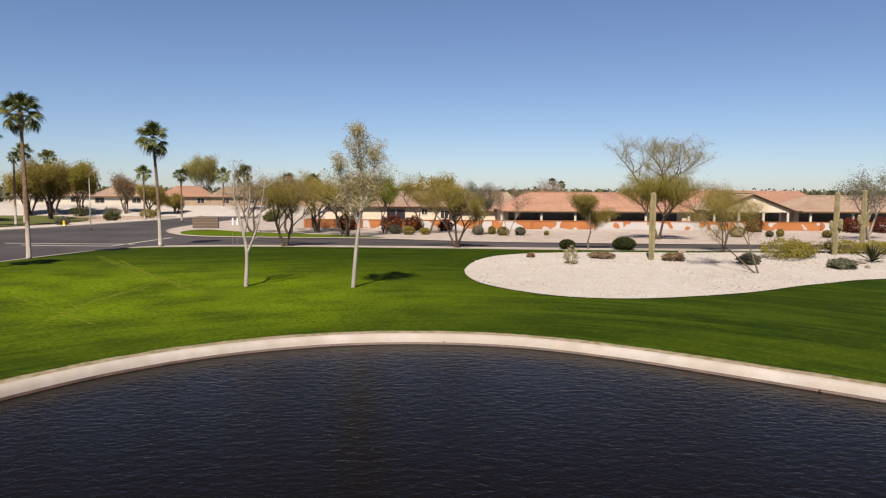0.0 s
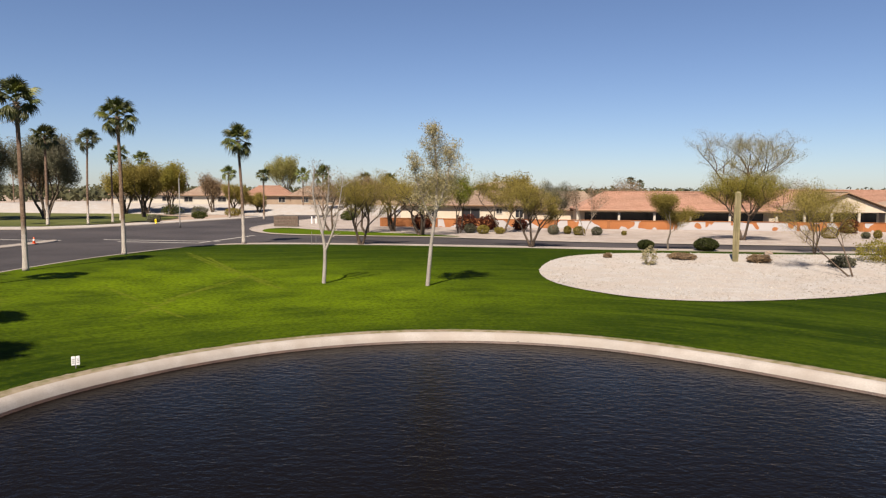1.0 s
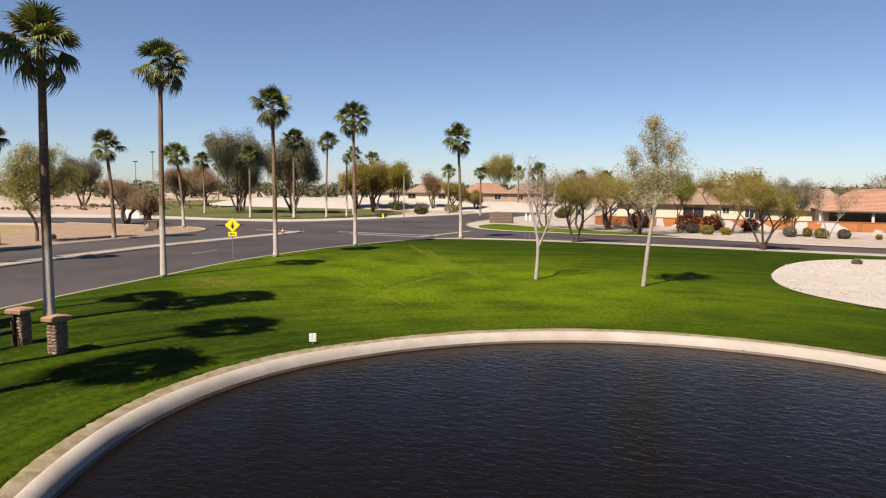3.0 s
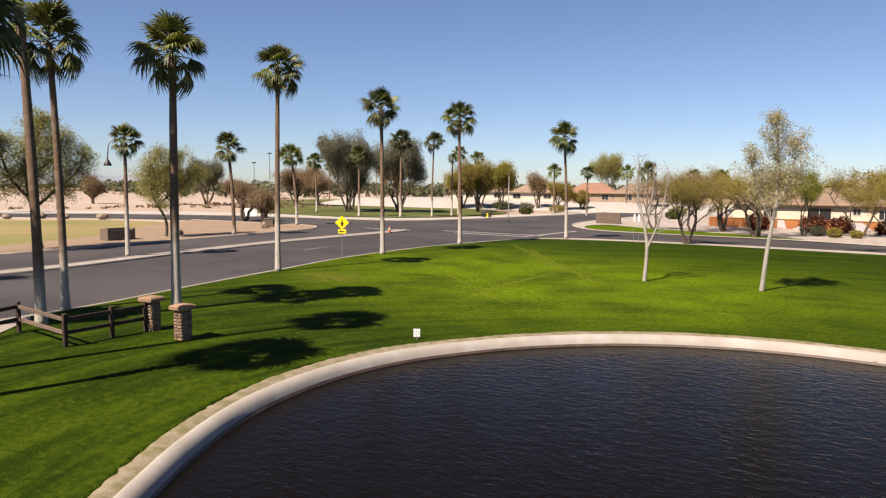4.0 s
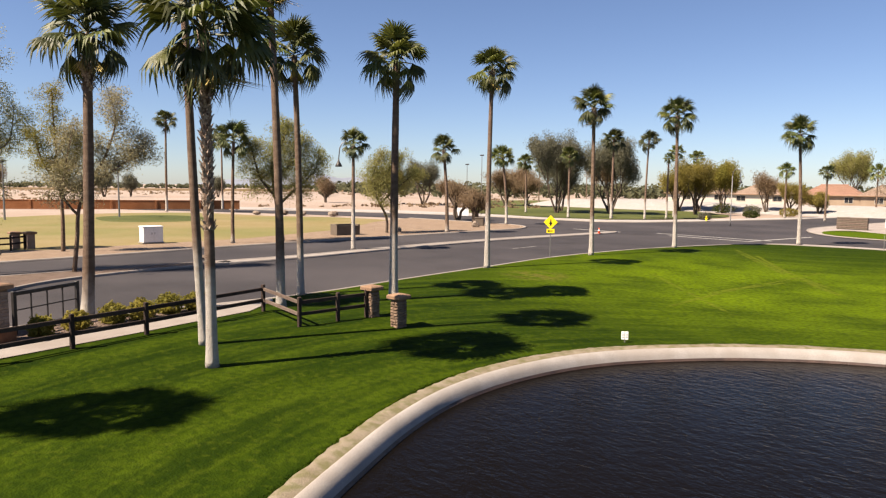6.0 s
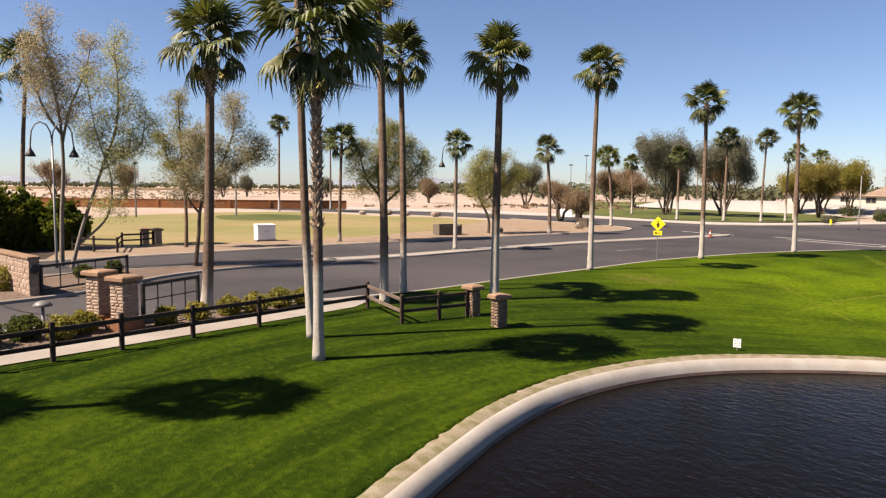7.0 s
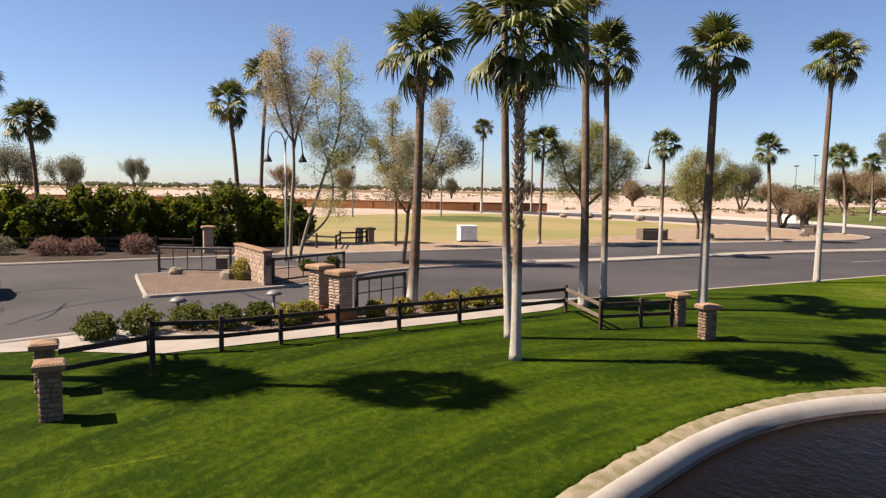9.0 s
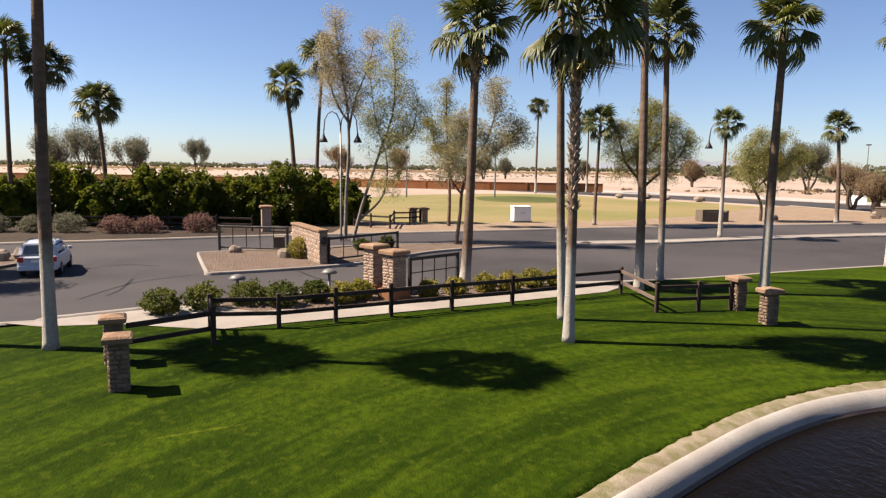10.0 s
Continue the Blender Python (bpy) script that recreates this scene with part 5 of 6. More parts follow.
def house(x, y, w, d, eave, ridge, wall, roof, label, turn=0.0, hip=4.0, patio=None, windows=(), base=-0.1, gable=False, over=0.7):
    """A low stucco house: walls with openings, a tiled roof with ridge, and maybe a covered patio."""
    t = thing("house", (x, y, base), label, "house", "houses", turn)
    ins = 3.2 if patio else 0.0
    part("wall", Mesh().box((-w / 2, ins, 0), (w / 2, d, eave)), wall, t)
    hw, r = w / 2 + over, Mesh()
    e0, e1 = (-over, d + over)
    th = 0.16
    for dz, flip in ((0, False), (-th, True)):
        if gable:
            vs = [(-hw, e0, eave + dz), (-hw, e1, eave + dz), (hw, e0, eave + dz), (hw, e1, eave + dz), (0, e0, ridge + dz), (0, e1, ridge + dz)]
            fs = [(0, 4, 5, 1), (4, 2, 3, 5)]
        else:
            vs = [(-hw, e0, eave + dz), (hw, e0, eave + dz), (hw, e1, eave + dz), (-hw, e1, eave + dz), (-hw + hip, d / 2, ridge + dz), (hw - hip, d / 2, ridge + dz)]
            fs = [(0, 1, 5, 4), (1, 2, 5), (2, 3, 4, 5), (3, 0, 4)]
        r.add(vs, [f[::-1] for f in fs] if flip else fs)
    ro = part("roof", r, roof, t)
    f = Mesh()
    if gable:
        part("gable", Mesh().add([(-w / 2, -0.25, eave - 0.25), (w / 2, -0.25, eave - 0.25), (w / 2, -0.25, eave - 0.05), (0, -0.25, ridge - 0.3), (-w / 2, -0.25, eave - 0.05)], [(0, 1, 2, 3, 4)]), wall, t)
        f.tube([(-hw, e0, eave - 0.08), (0, e0, ridge - 0.08), (hw, e0, eave - 0.08)], [0.12] * 3, 4)
        part("ridge_tiles", Mesh().tube([(0, e0, ridge + 0.03), (0, e1, ridge + 0.03)], [0.14, 0.14], 8), roof, ro)
    else:
        f.box((-hw, e0 - 0.03, eave - 0.19), (hw, e0 + 0.03, eave + 0.0))
        part("ridge_tiles", Mesh().tube([(-hw + hip, d / 2, ridge + 0.03), (hw - hip, d / 2, ridge + 0.03)], [0.14, 0.14], 8), roof, ro)
    part("fascia", f, CAP, t)
    # rows of tiles stand a little proud of each other
    if not gable:
        rows = Mesh()
        n = 16
        for k in range(1, n):
            q = k / n
            yy, zz = e0 + (d / 2 - e0) * q, eave + (ridge - eave) * q + 0.03
            xx = hw - hip * q
            rows.tube([(-xx, yy, zz), (xx, yy, zz)], [0.055, 0.055], 4, False)
        tagged(part("tiling", rows, roof, ro), kind="stuff")
    if patio:
        for px in patio:
            part("patio_post", Mesh().bevel_box((px - 0.17, -0.2, 0), (px + 0.17, 0.14, eave - 0.2), 0.03), WHITEWALL, t)
        # dark panel over most of the back wall paints in the patio's shade
        part("patio_door", Mesh().box((-w * 0.47, ins - 0.04, 0.1), (w * 0.47, ins + 0.02, eave - 0.5)), DARK, t)
    for wx, wz, ww, wh in windows:
        window(t, wx, wz, ww, wh, ins)
    return t


house(25.0, 112.2, 30, 15, 3.25, 6.1, CREAM, TILE, "long low house with red clay-tile roof and shaded patio", 0, 5, (-15.5, -9, -3.5, 2, 8, 15), ())
house(-9.3, 114.0, 20.5, 14, 2.9, 5.1, CREAM, TANTILE, "low cream stucco house with tan tile roof", 0, 5, None, ((-5, 0.9, 1.8, 1.2), (1.5, 0.2, 3.0, 2.1), (6.2, 1.5, 0.9, 0.8), (9.5, 0.9, 1.2, 1.2)), base=0.85)
house(4.0, 128.0, 26, 14, 2.8, 6.0, CREAM, TANTILE, "low house with brown tile roof behind", 0, 5)
house(50.3, 112.6, 13, 16, 3.4, 6.2, CREAM, TANTILE, "gabled cream house with brown tile roof", 0, 4, (-6, -2, 2, 6), (), gable=True)
house(45.0, 121.0, 22, 14, 2.9, 6.5, CREAM, TILE, "house with red clay-tile roof behind the wall", 0, 5)
house(71.5, 113.5, 24, 15, 3.4, 5.8, CREAM, TANTILE, "wide cream house with tan roof and deep patio", 0, 5, (-11, -4, 4, 11), ())
house(62.0, 134.0, 30, 14, 2.9, 6.6, CREAM, TILE, "distant house with red tile roof", 0, 5)
house(-86, 186, 15, 14, 2.6, 5.4, WHITEWALL, TANTILE, "distant white stucco house with grey-tan roof", 18, 5, None, ((-6, 0.8, 2.2, 1.3), (3, 0.8, 2.2, 1.3)), base=1.8)
house(-108, 192, 20, 14, 2.6, 5.3, WHITEWALL, TANTILE, "distant white house with tan roof among trees", 20, 5, None, ((-4, 0.8, 2.2, 1.3), (5, 0.8, 2.2, 1.3)), base=1.8)
house(-71.0, 190, 13, 12, 2.6, 5.3, TANWALL, TILE, "distant house with orange clay-tile roof", 14, 4, None, ((-3, 0.7, 1.8, 1.4), (4, 0.7, 1.8, 1.4)), base=1.8)
house(-57.5, 192, 14, 12, 2.6, 5.2, TANWALL, TANTILE, "distant cream house with tan roof", 10, 4, None, ((-3, 0.7, 1.8, 1.4), (4, 0.7, 1.8, 1.4)), base=1.8)
house(-36.0, 188, 18, 12, 2.6, 5.1, TANWALL, TANTILE, "distant cream house behind the street trees", 6, 4, base=1.8)


WOODS = leafmat("woods_leaf", (0.07, 0.082, 0.045), (0.11, 0.11, 0.065), (0.135, 0.12, 0.055))


def tree_belt():
    """A far belt of low woods along the horizon."""
    rng = np.random.default_rng(5)
    n = 2600
    a = np.radians(rng.uniform(-40, 130, n))
    a = np.where(rng.random(n) < 0.35, np.radians(rng.uniform(60, 125, n)), a)
    plain = np.degrees(a) > 60
    d = np.where(plain, rng.uniform(800, 1600, n), rng.uniform(330, 800, n))
    tall = np.where(plain, 1.2 + 6.5 * rng.random(n) ** 3, rng.uniform(5, 9.5, n) * (0.65 + d / 1300))
    q = 34
    c = rng.normal(0, 1, (n * q, 3))
    c /= np.linalg.norm(c, axis=1)[:, None]
    c *= rng.uniform(0.4, 1.0, (n * q, 1)) * np.repeat(tall, q)[:, None] * np.array([0.75, 0.75, 0.5])
    c[:, 2] += np.repeat(tall * 0.5, q)
    c[:, 0] += np.repeat(-np.sin(a) * d, q)
    c[:, 1] += np.repeat(np.cos(a) * d, q)
    structure("woods", leaves(rng, c, 0.1, 1, 1.5), WOODS, "distant belt of low grey-green woods along the horizon", "woods", kind="stuff")


tree_belt()


def desert_scrub():
    """Low dry scrub scattered over the plain."""
    rng = np.random.default_rng(21)
    n = 2600
    a, d = np.radians(rng.uniform(42, 124, n)), 185 + 620 * rng.random(n) ** 1.4
    keep = np.sin(7 * a + d / 90) + np.sin(3 * a - d / 60) > -0.3
    a, d = a[keep], d[keep]
    n, q = len(a), 10
    s = rng.uniform(0.3, 0.9, n)
    c = rng.normal(0, 1, (n * q, 3))
    c /= np.linalg.norm(c, axis=1)[:, None]
    c *= np.repeat(s, q)[:, None] * np.array([1.3, 1.3, 0.6])
    c[:, 2] = np.abs(c[:, 2]) - 0.1
    c[:, 0] += np.repeat(-np.sin(a) * d, q)
    c[:, 1] += np.repeat(np.cos(a) * d, q)
    structure("scrub", leaves(rng, c, 0.1, 1, 0.5), BROWNISH, "low dry scrub scattered over the desert plain", "scrub", kind="stuff")


desert_scrub()


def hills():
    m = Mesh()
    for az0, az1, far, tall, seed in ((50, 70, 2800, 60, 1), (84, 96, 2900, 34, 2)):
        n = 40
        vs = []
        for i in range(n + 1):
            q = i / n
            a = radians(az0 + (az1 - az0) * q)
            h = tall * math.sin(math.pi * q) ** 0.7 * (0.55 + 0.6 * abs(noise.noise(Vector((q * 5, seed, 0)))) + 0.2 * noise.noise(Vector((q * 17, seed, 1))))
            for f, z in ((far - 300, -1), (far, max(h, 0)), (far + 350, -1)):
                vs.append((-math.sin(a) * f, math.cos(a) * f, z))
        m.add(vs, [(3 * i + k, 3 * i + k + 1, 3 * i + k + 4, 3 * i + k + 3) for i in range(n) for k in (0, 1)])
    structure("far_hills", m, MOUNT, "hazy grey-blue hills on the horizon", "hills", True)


def pale_hill():
    """A low bare hill beyond the roofs."""
    m = Mesh()
    n = 30
    for i in range(n + 1):
        q = i / n
        a = radians(-2.5 + 7.5 * q)
        h = 33 * math.sin(math.pi * q) ** 0.8 * (0.8 + 0.35 * noise.noise(Vector((q * 4, 7, 0))))
        m.v += [(-math.sin(a) * f, math.cos(a) * f, z) for f, z in ((1250, -1), (1430, h * 0.6), (1500, h), (1700, -1))]
    m.f = [(4 * i + k, 4 * i + k + 1, 4 * i + k + 5, 4 * i + k + 4) for i in range(n) for k in (0, 1, 2)]
    structure("pale_hill", m, HILL, "low bare pinkish hill beyond the roofs", "hill", True)


pale_hill()


hills()

sweep("gravel_bank", [p[:2] for p in spline([(-150, 178), (-118, 174), (-92, 176), (-66, 178), (-44, 180), (-26, 180)], 6)], [(16, -0.1), (8, 1.0), (0, 1.85), (-40, 1.85), (-46, -0.1)], GRAVEL, "low pale gravel bank before the distant houses", "gravel")

# ---- fence, pillars and entrance ----


def slab(w, d, t, b=0.02):
    return Mesh().bevel_box((-w / 2, -d / 2, 0), (w / 2, d / 2, t), b)


def stone_mesh(seed, w, tall, deep):
    """A rough stone with uneven corners, whose back is at y = 0."""
    r = random.Random(seed)
    j = lambda k: r.uniform(-k, k)
    m = Mesh()
    x, z = w / 2, tall / 2
    back = [(-x, 0, -z), (x, 0, -z), (x, 0, z), (-x, 0, z)]
    front = [(-x + 0.02 + j(0.012), -deep + j(0.015), -z + 0.015 + j(0.008)), (x - 0.02 + j(0.012), -deep + j(0.015), -z + 0.015 + j(0.008)), (x - 0.02 + j(0.012), -deep + j(0.015), z - 0.015 + j(0.008)), (-x + 0.02 + j(0.012), -deep + j(0.015), z - 0.015 + j(0.008))]
    m.add(back + front + [(j(0.03), -deep - 0.02, j(0.02))], [(0, 1, 5, 4), (1, 2, 6, 5), (2, 3, 7, 6), (3, 0, 4, 7), (4, 5, 8), (5, 6, 8), (6, 7, 8), (7, 4, 8)])
    return m


STONES = {w: [stone_mesh(k + int(w * 100), w, 0.122, 0.032).data("stone", STONE) for k in range(4)] for w in (0.16, 0.24, 0.3)}
PALESTONES = {w: [stone_mesh(k + int(w * 100), w, 0.122, 0.024).data("stone", BUFF) for k in range(4)] for w in (0.16, 0.24, 0.3)}


def clad(t, size, z0, z1, seed, stones, at=(0, 0)):
    """Courses of stones on the four sides of a pillar."""
    r = random.Random(seed)
    half = size / 2
    n = int((z1 - z0) / 0.125)
    for side in range(4):
        rot = Matrix.Rotation(radians(90 * side), 4, "Z")
        for k in range(n):
            row = r.choice(((0.3, 0.16), (0.16, 0.3), (0.24, 0.24), (0.16, 0.16, 0.16), (0.3, 0.24)))
            free = size + 0.04 - sum(row)
            x = -(size + 0.04) / 2
            for w in row:
                ww = w + free / len(row)
                m = Matrix.Translation((at[0], at[1], 0)) @ rot @ Matrix.Translation((x + ww / 2, -half, z0 + 0.0625 + 0.125 * k)) @ Matrix.Diagonal((0.985 * ww / w, 1, 1, 1))
                part("stone", r.choice(stones[w]), None, t, at=m)
                x += ww


def pillar(x, y, tall, size, label, seed, turn=0.0, red=False, stones=True, name="stone_pillar"):
    t = thing(name, on(x, y, -0.04), label, "pillar", "stone pillars", turn)
    low = 0.45 if red else 0.0
    if red:
        part("base", slab(size + 0.34, size + 0.34, low), REDBASE, t, "red-brown block base")
    part("core", Mesh().box((-size / 2, -size / 2, low), (size / 2, size / 2, tall - 0.2)), STONE if stones else BUFF, t)
    if stones:
        clad(t, size, low, tall - 0.2, seed, PALESTONES if red else STONES)
    part("cap", Mesh().add(*cap_shape(size + 0.29, tall)), CAP, t, "sandstone cap")
    return t


def cap_shape(w, top):
    m = Mesh()
    h = w / 2
    rings = [(h - 0.06, top - 0.2), (h, top - 0.17), (h, top - 0.05), (h - 0.05, top), (0.03, top + 0.06)]
    for r, z in rings:
        m.v += [(-r, -r, z), (r, -r, z), (r, r, z), (-r, r, z)]
    fs = [(3, 2, 1, 0), (16, 17, 18, 19)]
    for k in range(4):
        fs += [(4 * k + i, 4 * k + (i + 1) % 4, 4 * k + 4 + (i + 1) % 4, 4 * k + 4 + i) for i in range(4)]
    return m.v, fs


def rail_fence(points, label, mat, tall=1.25, heights=(1.02, 0.52), name="rail_fence", skip=()):
    """Posts at the points, and two rails from each to the next."""
    x0, y0 = points[0]
    t = thing(name, on(x0, y0), label, "fence", "rail fences")
    o = Vector(on(x0, y0))
    r = random.Random(int(abs(x0 * 13 + y0 * 7)))
    for i, (x, y) in enumerate(points):
        p = Vector(on(x, y)) - o
        if i not in skip:
            part("post", Mesh().bevel_box((-0.075, -0.075, -0.1), (0.075, 0.075, tall + r.uniform(-0.03, 0.04)), 0.02), mat, t, at=Matrix.Translation(p) @ Matrix.Rotation(r.uniform(-0.1, 0.1) + math.atan2(points[-1][1] - y0, points[-1][0] - x0), 4, "Z"))
        if i < len(points) - 1:
            q = Vector(on(*points[i + 1])) - o
            d = q - p
            for h in heights:
                m = Matrix.Translation(p + Vector((0, 0, h))) @ d.to_track_quat("X", "Z").to_matrix().to_4x4()
                part("rail", Mesh().bevel_box((0.0, -0.03, -0.075 + r.uniform(-0.01, 0.01)), (d.length, 0.03, 0.075), 0.015), mat, t, at=m)
    return t


rail_fence([(-24.3, -3.5), (-24.35, -1.2), (-25.0, 0.8), (-25.65, 2.9), (-26.35, 5.4), (-27.05, 8.1), (-27.9, 10.9), (-28.75, 13.7)], "dark brown wooden rail fence along the sidewalk", RAIL)
rail_fence([(-28.75, 13.7), (-25.2, 13.6)], "weathered grey-brown rail section at the fence corner", GREYRAIL, skip=(0, 1))
rail_fence([(-25.2, 13.6), (-25.3, 15.5), (-25.35, 17.0)], "low dark wooden rail fence section by a stone pillar", RAIL, skip=())
rail_fence([(-22.5, -3.15), (-21.1, -5.4)], "dark wooden rail running to a stone pillar", RAIL, skip=(1,))
rail_fence([(-22.5, -3.15), (-24.3, -3.5)], "short dark rail joining two fence runs", RAIL, skip=(0, 1))
pillar(-18.7, -5.0, 1.5, 0.43, "stacked-stone pillar with sandstone cap on the lawn", 1, 12)
pillar(-20.9, -5.7, 1.42, 0.43, "stacked-stone pillar with sandstone cap by the drive", 2, 12)
pillar(-25.35, 17.3, 1.42, 0.45, "stacked-stone fence pillar with wide sandstone cap", 3, 8)
pillar(-23.2, 17.2, 1.42, 0.45, "stacked-stone pillar with sandstone cap near the pond", 4, 8)
pillar(-28.9, 3.4, 2.12, 0.68, "tall stacked-stone entrance pillar on a red base", 5, -56, True)
pillar(-30.4, 2.7, 2.2, 0.68, "tall stacked-stone entrance pillar on a red base", 6, -56, True)
pillar(-59.0, -3.8, 2.2, 0.75, "stone pillar with sandstone cap before the hedge", 7, 10, stones=False)

pillar(-68.2, 11.0, 1.45, 0.6, "stone fence pillar at the fairway", 9, 10, stones=False)
pillar(-68.9, 10.0, 1.45, 0.6, "stone fence pillar at the fairway", 10, 10, stones=False)
rail_fence([(-64.5, 3.8), (-62.5, 5.2), (-61.2, 6.8)], "dark rail fence beside the far sidewalk", RAIL)
rail_fence([(-61.2, 6.8), (-66.6, 7.8), (-66.9, 9.4), (-68.2, 10.6)], "dark zigzag rail fence beside the fairway", RAIL)
rail_fence([(-60.5, -32), (-61.2, -27), (-61.6, -22), (-61.9, -17), (-61.7, -12), (-60.8, -8), (-59.7, -5.0)], "dark rail fence before the hedge", RAIL)


def iron_panel(a, b, tall, label, bars=4, mid=True):
    """A dark iron frame with square mesh between two posts."""
    t = thing("iron_panel", on(*a), label, "railing", "iron railings")
    o = Vector(on(*a))
    d = Vector(on(*b)) - o
    length = d.length
    t.rotation_euler.z = math.atan2(d.y, d.x)
    for x in (0, length):
        part("post", Mesh().bevel_box((x - 0.07, -0.07, -0.05), (x + 0.07, 0.07, tall + 0.03), 0.015), IRON, t)
    part("top_rail", Mesh().bevel_box((0, -0.06, tall - 0.14), (length, 0.06, tall), 0.02), IRON, t)
    part("bottom_rail", Mesh().bevel_box((0, -0.04, 0.12), (length, 0.04, 0.22), 0.015), IRON, t)
    if mid:
        part("middle_rail", Mesh().box((0, -0.02, tall * 0.55), (length, 0.02, tall * 0.55 + 0.045)), IRON, t)
    for k in range(1, bars):
        x = length * k / bars
        part("bar", Mesh().box((x - 0.022, -0.022, 0.2), (x + 0.022, 0.022, tall - 0.1)), IRON, t)
    return t


iron_panel((-29.8, 4.2), (-31.5, 6.7), 1.6, "dark iron mesh railing beside the entrance pillar")
iron_panel((-40.0, 0.9), (-43.4, 5.3), 1.45, "dark iron railing beside the stone wall", 5)
iron_panel((-46.7, -6.0), (-45.2, -1.6), 1.6, "dark iron railing on the gravel island", 5, False)


def stone_wall():
    a, b = Vector((-39.4, 0.6)), Vector((-44.8, -1.1))
    d = b - a
    t = thing("stone_wall", (a.x, a.y, -0.02), "buff stone entrance wall rising from the gravel island", "wall", "", math.degrees(math.atan2(d.y, d.x)))
    n, tall = d.length, 1.93
    part("core", Mesh().box((0.06, -0.22, 0), (n, 0.22, tall - 0.1)), BUFF, t)
    r = random.Random(4)
    kinds = [stone_mesh(70 + k, 0.42, 0.262, 0.022).data("stone", BUFF) for k in range(5)]
    for side in (0, 1):
        for k in range(7):
            x = 0.0
            while x < n - 0.2:
                w = r.uniform(0.3, 0.6)
                m = Matrix.Translation((x + w / 2, 0.22 if side else -0.22, 0.13 + 0.265 * k)) @ Matrix.Rotation(math.pi * side, 4, "Z") @ Matrix.Diagonal((0.95 * w / 0.42, 1, 1, 1))
                part("stone", r.choice(kinds), None, t, at=m)
                x += w
    for k in range(7):
        part("stone", r.choice(kinds), None, t, at=Matrix.Translation((0.06, 0, 0.13 + 0.265 * k)) @ Matrix.Rotation(-math.pi / 2, 4, "Z"))
    part("cap", Mesh().bevel_box((-0.04, -0.3, tall - 0.08), (n + 0.04, 0.3, tall + 0.04), 0.03), CAP, t, "flat sandstone coping")
    part("emblem", Mesh().lathe([(0.0, 0), (0.22, 0), (0.24, 0.03), (0.2, 0.06), (0.0, 0.07)], 10), IRON, t, "small dark emblem plate", at=Matrix.Translation((-0.02, 0, 1.35)) @ Matrix.Rotation(-math.pi / 2, 4, "Y"))


stone_wall()


def boulder(x, y, w, tall, seed, group="", mat=None):
    t = Mesh()
    n1, n2 = 6, 9
    for i in range(n1 + 1):
        a = math.pi * i / n1
        for k in range(n2):
            b = 2 * math.pi * k / n2
            d = Vector((math.sin(a) * math.cos(b), math.sin(a) * math.sin(b), math.cos(a)))
            q = 1 + 0.35 * noise.noise(d * 1.4 + Vector((seed * 3.1, 0, 0)))
            t.v.append((d.x * w / 2 * q, d.y * w / 2 * q, tall * 0.4 + d.z * tall * 0.6 * q))
    t.f = [(i * n2 + k, i * n2 + (k + 1) % n2, (i + 1) * n2 + (k + 1) % n2, (i + 1) * n2 + k) for i in range(n1) for k in range(n2)]
    ob = new("boulder", t.data("boulder", mat or ROCK))
    ob.matrix_basis = Matrix.Translation(on(x, y, -0.05))
    return tagged(ob, "weathered tan landscape boulder on gravel", "boulder", group or "boulders")


for k, (x, y, w, tall) in enumerate(((-45.2, -4.9, 0.8, 0.5), (-42.6, -1.6, 1.2, 0.6), (-43.4, -1.2, 0.8, 0.5), (-42.6, -17.4, 1.0, 0.7), (-43.4, -16.6, 0.9, 0.7), (-43.8, -18.2, 1.1, 0.6), (-121, 62, 1.9, 0.9), (-117, 64, 1.6, 0.7), (-111, 67, 2.0, 1.0), (-124, 58, 1.5, 0.7), (38.8, 63.4, 0.7, 0.4), (37.6, 60.6, 0.5, 0.35),
                                     (24.6, 70.6, 0.8, 0.4), (-71.5, 66.5, 1.1, 0.9), (-69.6, 51.5, 0.8, 0.6), (-52.0, 20.0, 0.6, 0.3))):
    boulder(x, y, w, tall, k)
t = thing("equipment_box", on(-47.0, -2.2), "low grey stone-like equipment box on the gravel island", "box")
part("body", slab(0.9, 0.7, 0.75, 0.04), BOXTAN, t)
part("lid", Mesh().bevel_box((-0.48, -0.38, 0.75), (0.48, 0.38, 0.82), 0.02), BOXTAN, t)


def bollard_light(x, y):
    t = thing("bollard_light", on(x, y), "grey mushroom-shaped path light among shrubs", "lamp", "mushroom path lights")
    part("post", Mesh().lathe([(0.09, 0), (0.07, 0.05), (0.06, 0.85)], 10), POLE, t, smooth=True)
    part("shade", Mesh().lathe([(0.08, 0.8), (0.34, 0.84), (0.36, 0.88), (0.25, 0.99), (0.1, 1.05), (0.01, 1.06)], 16), LAMPGREY, t, smooth=True)


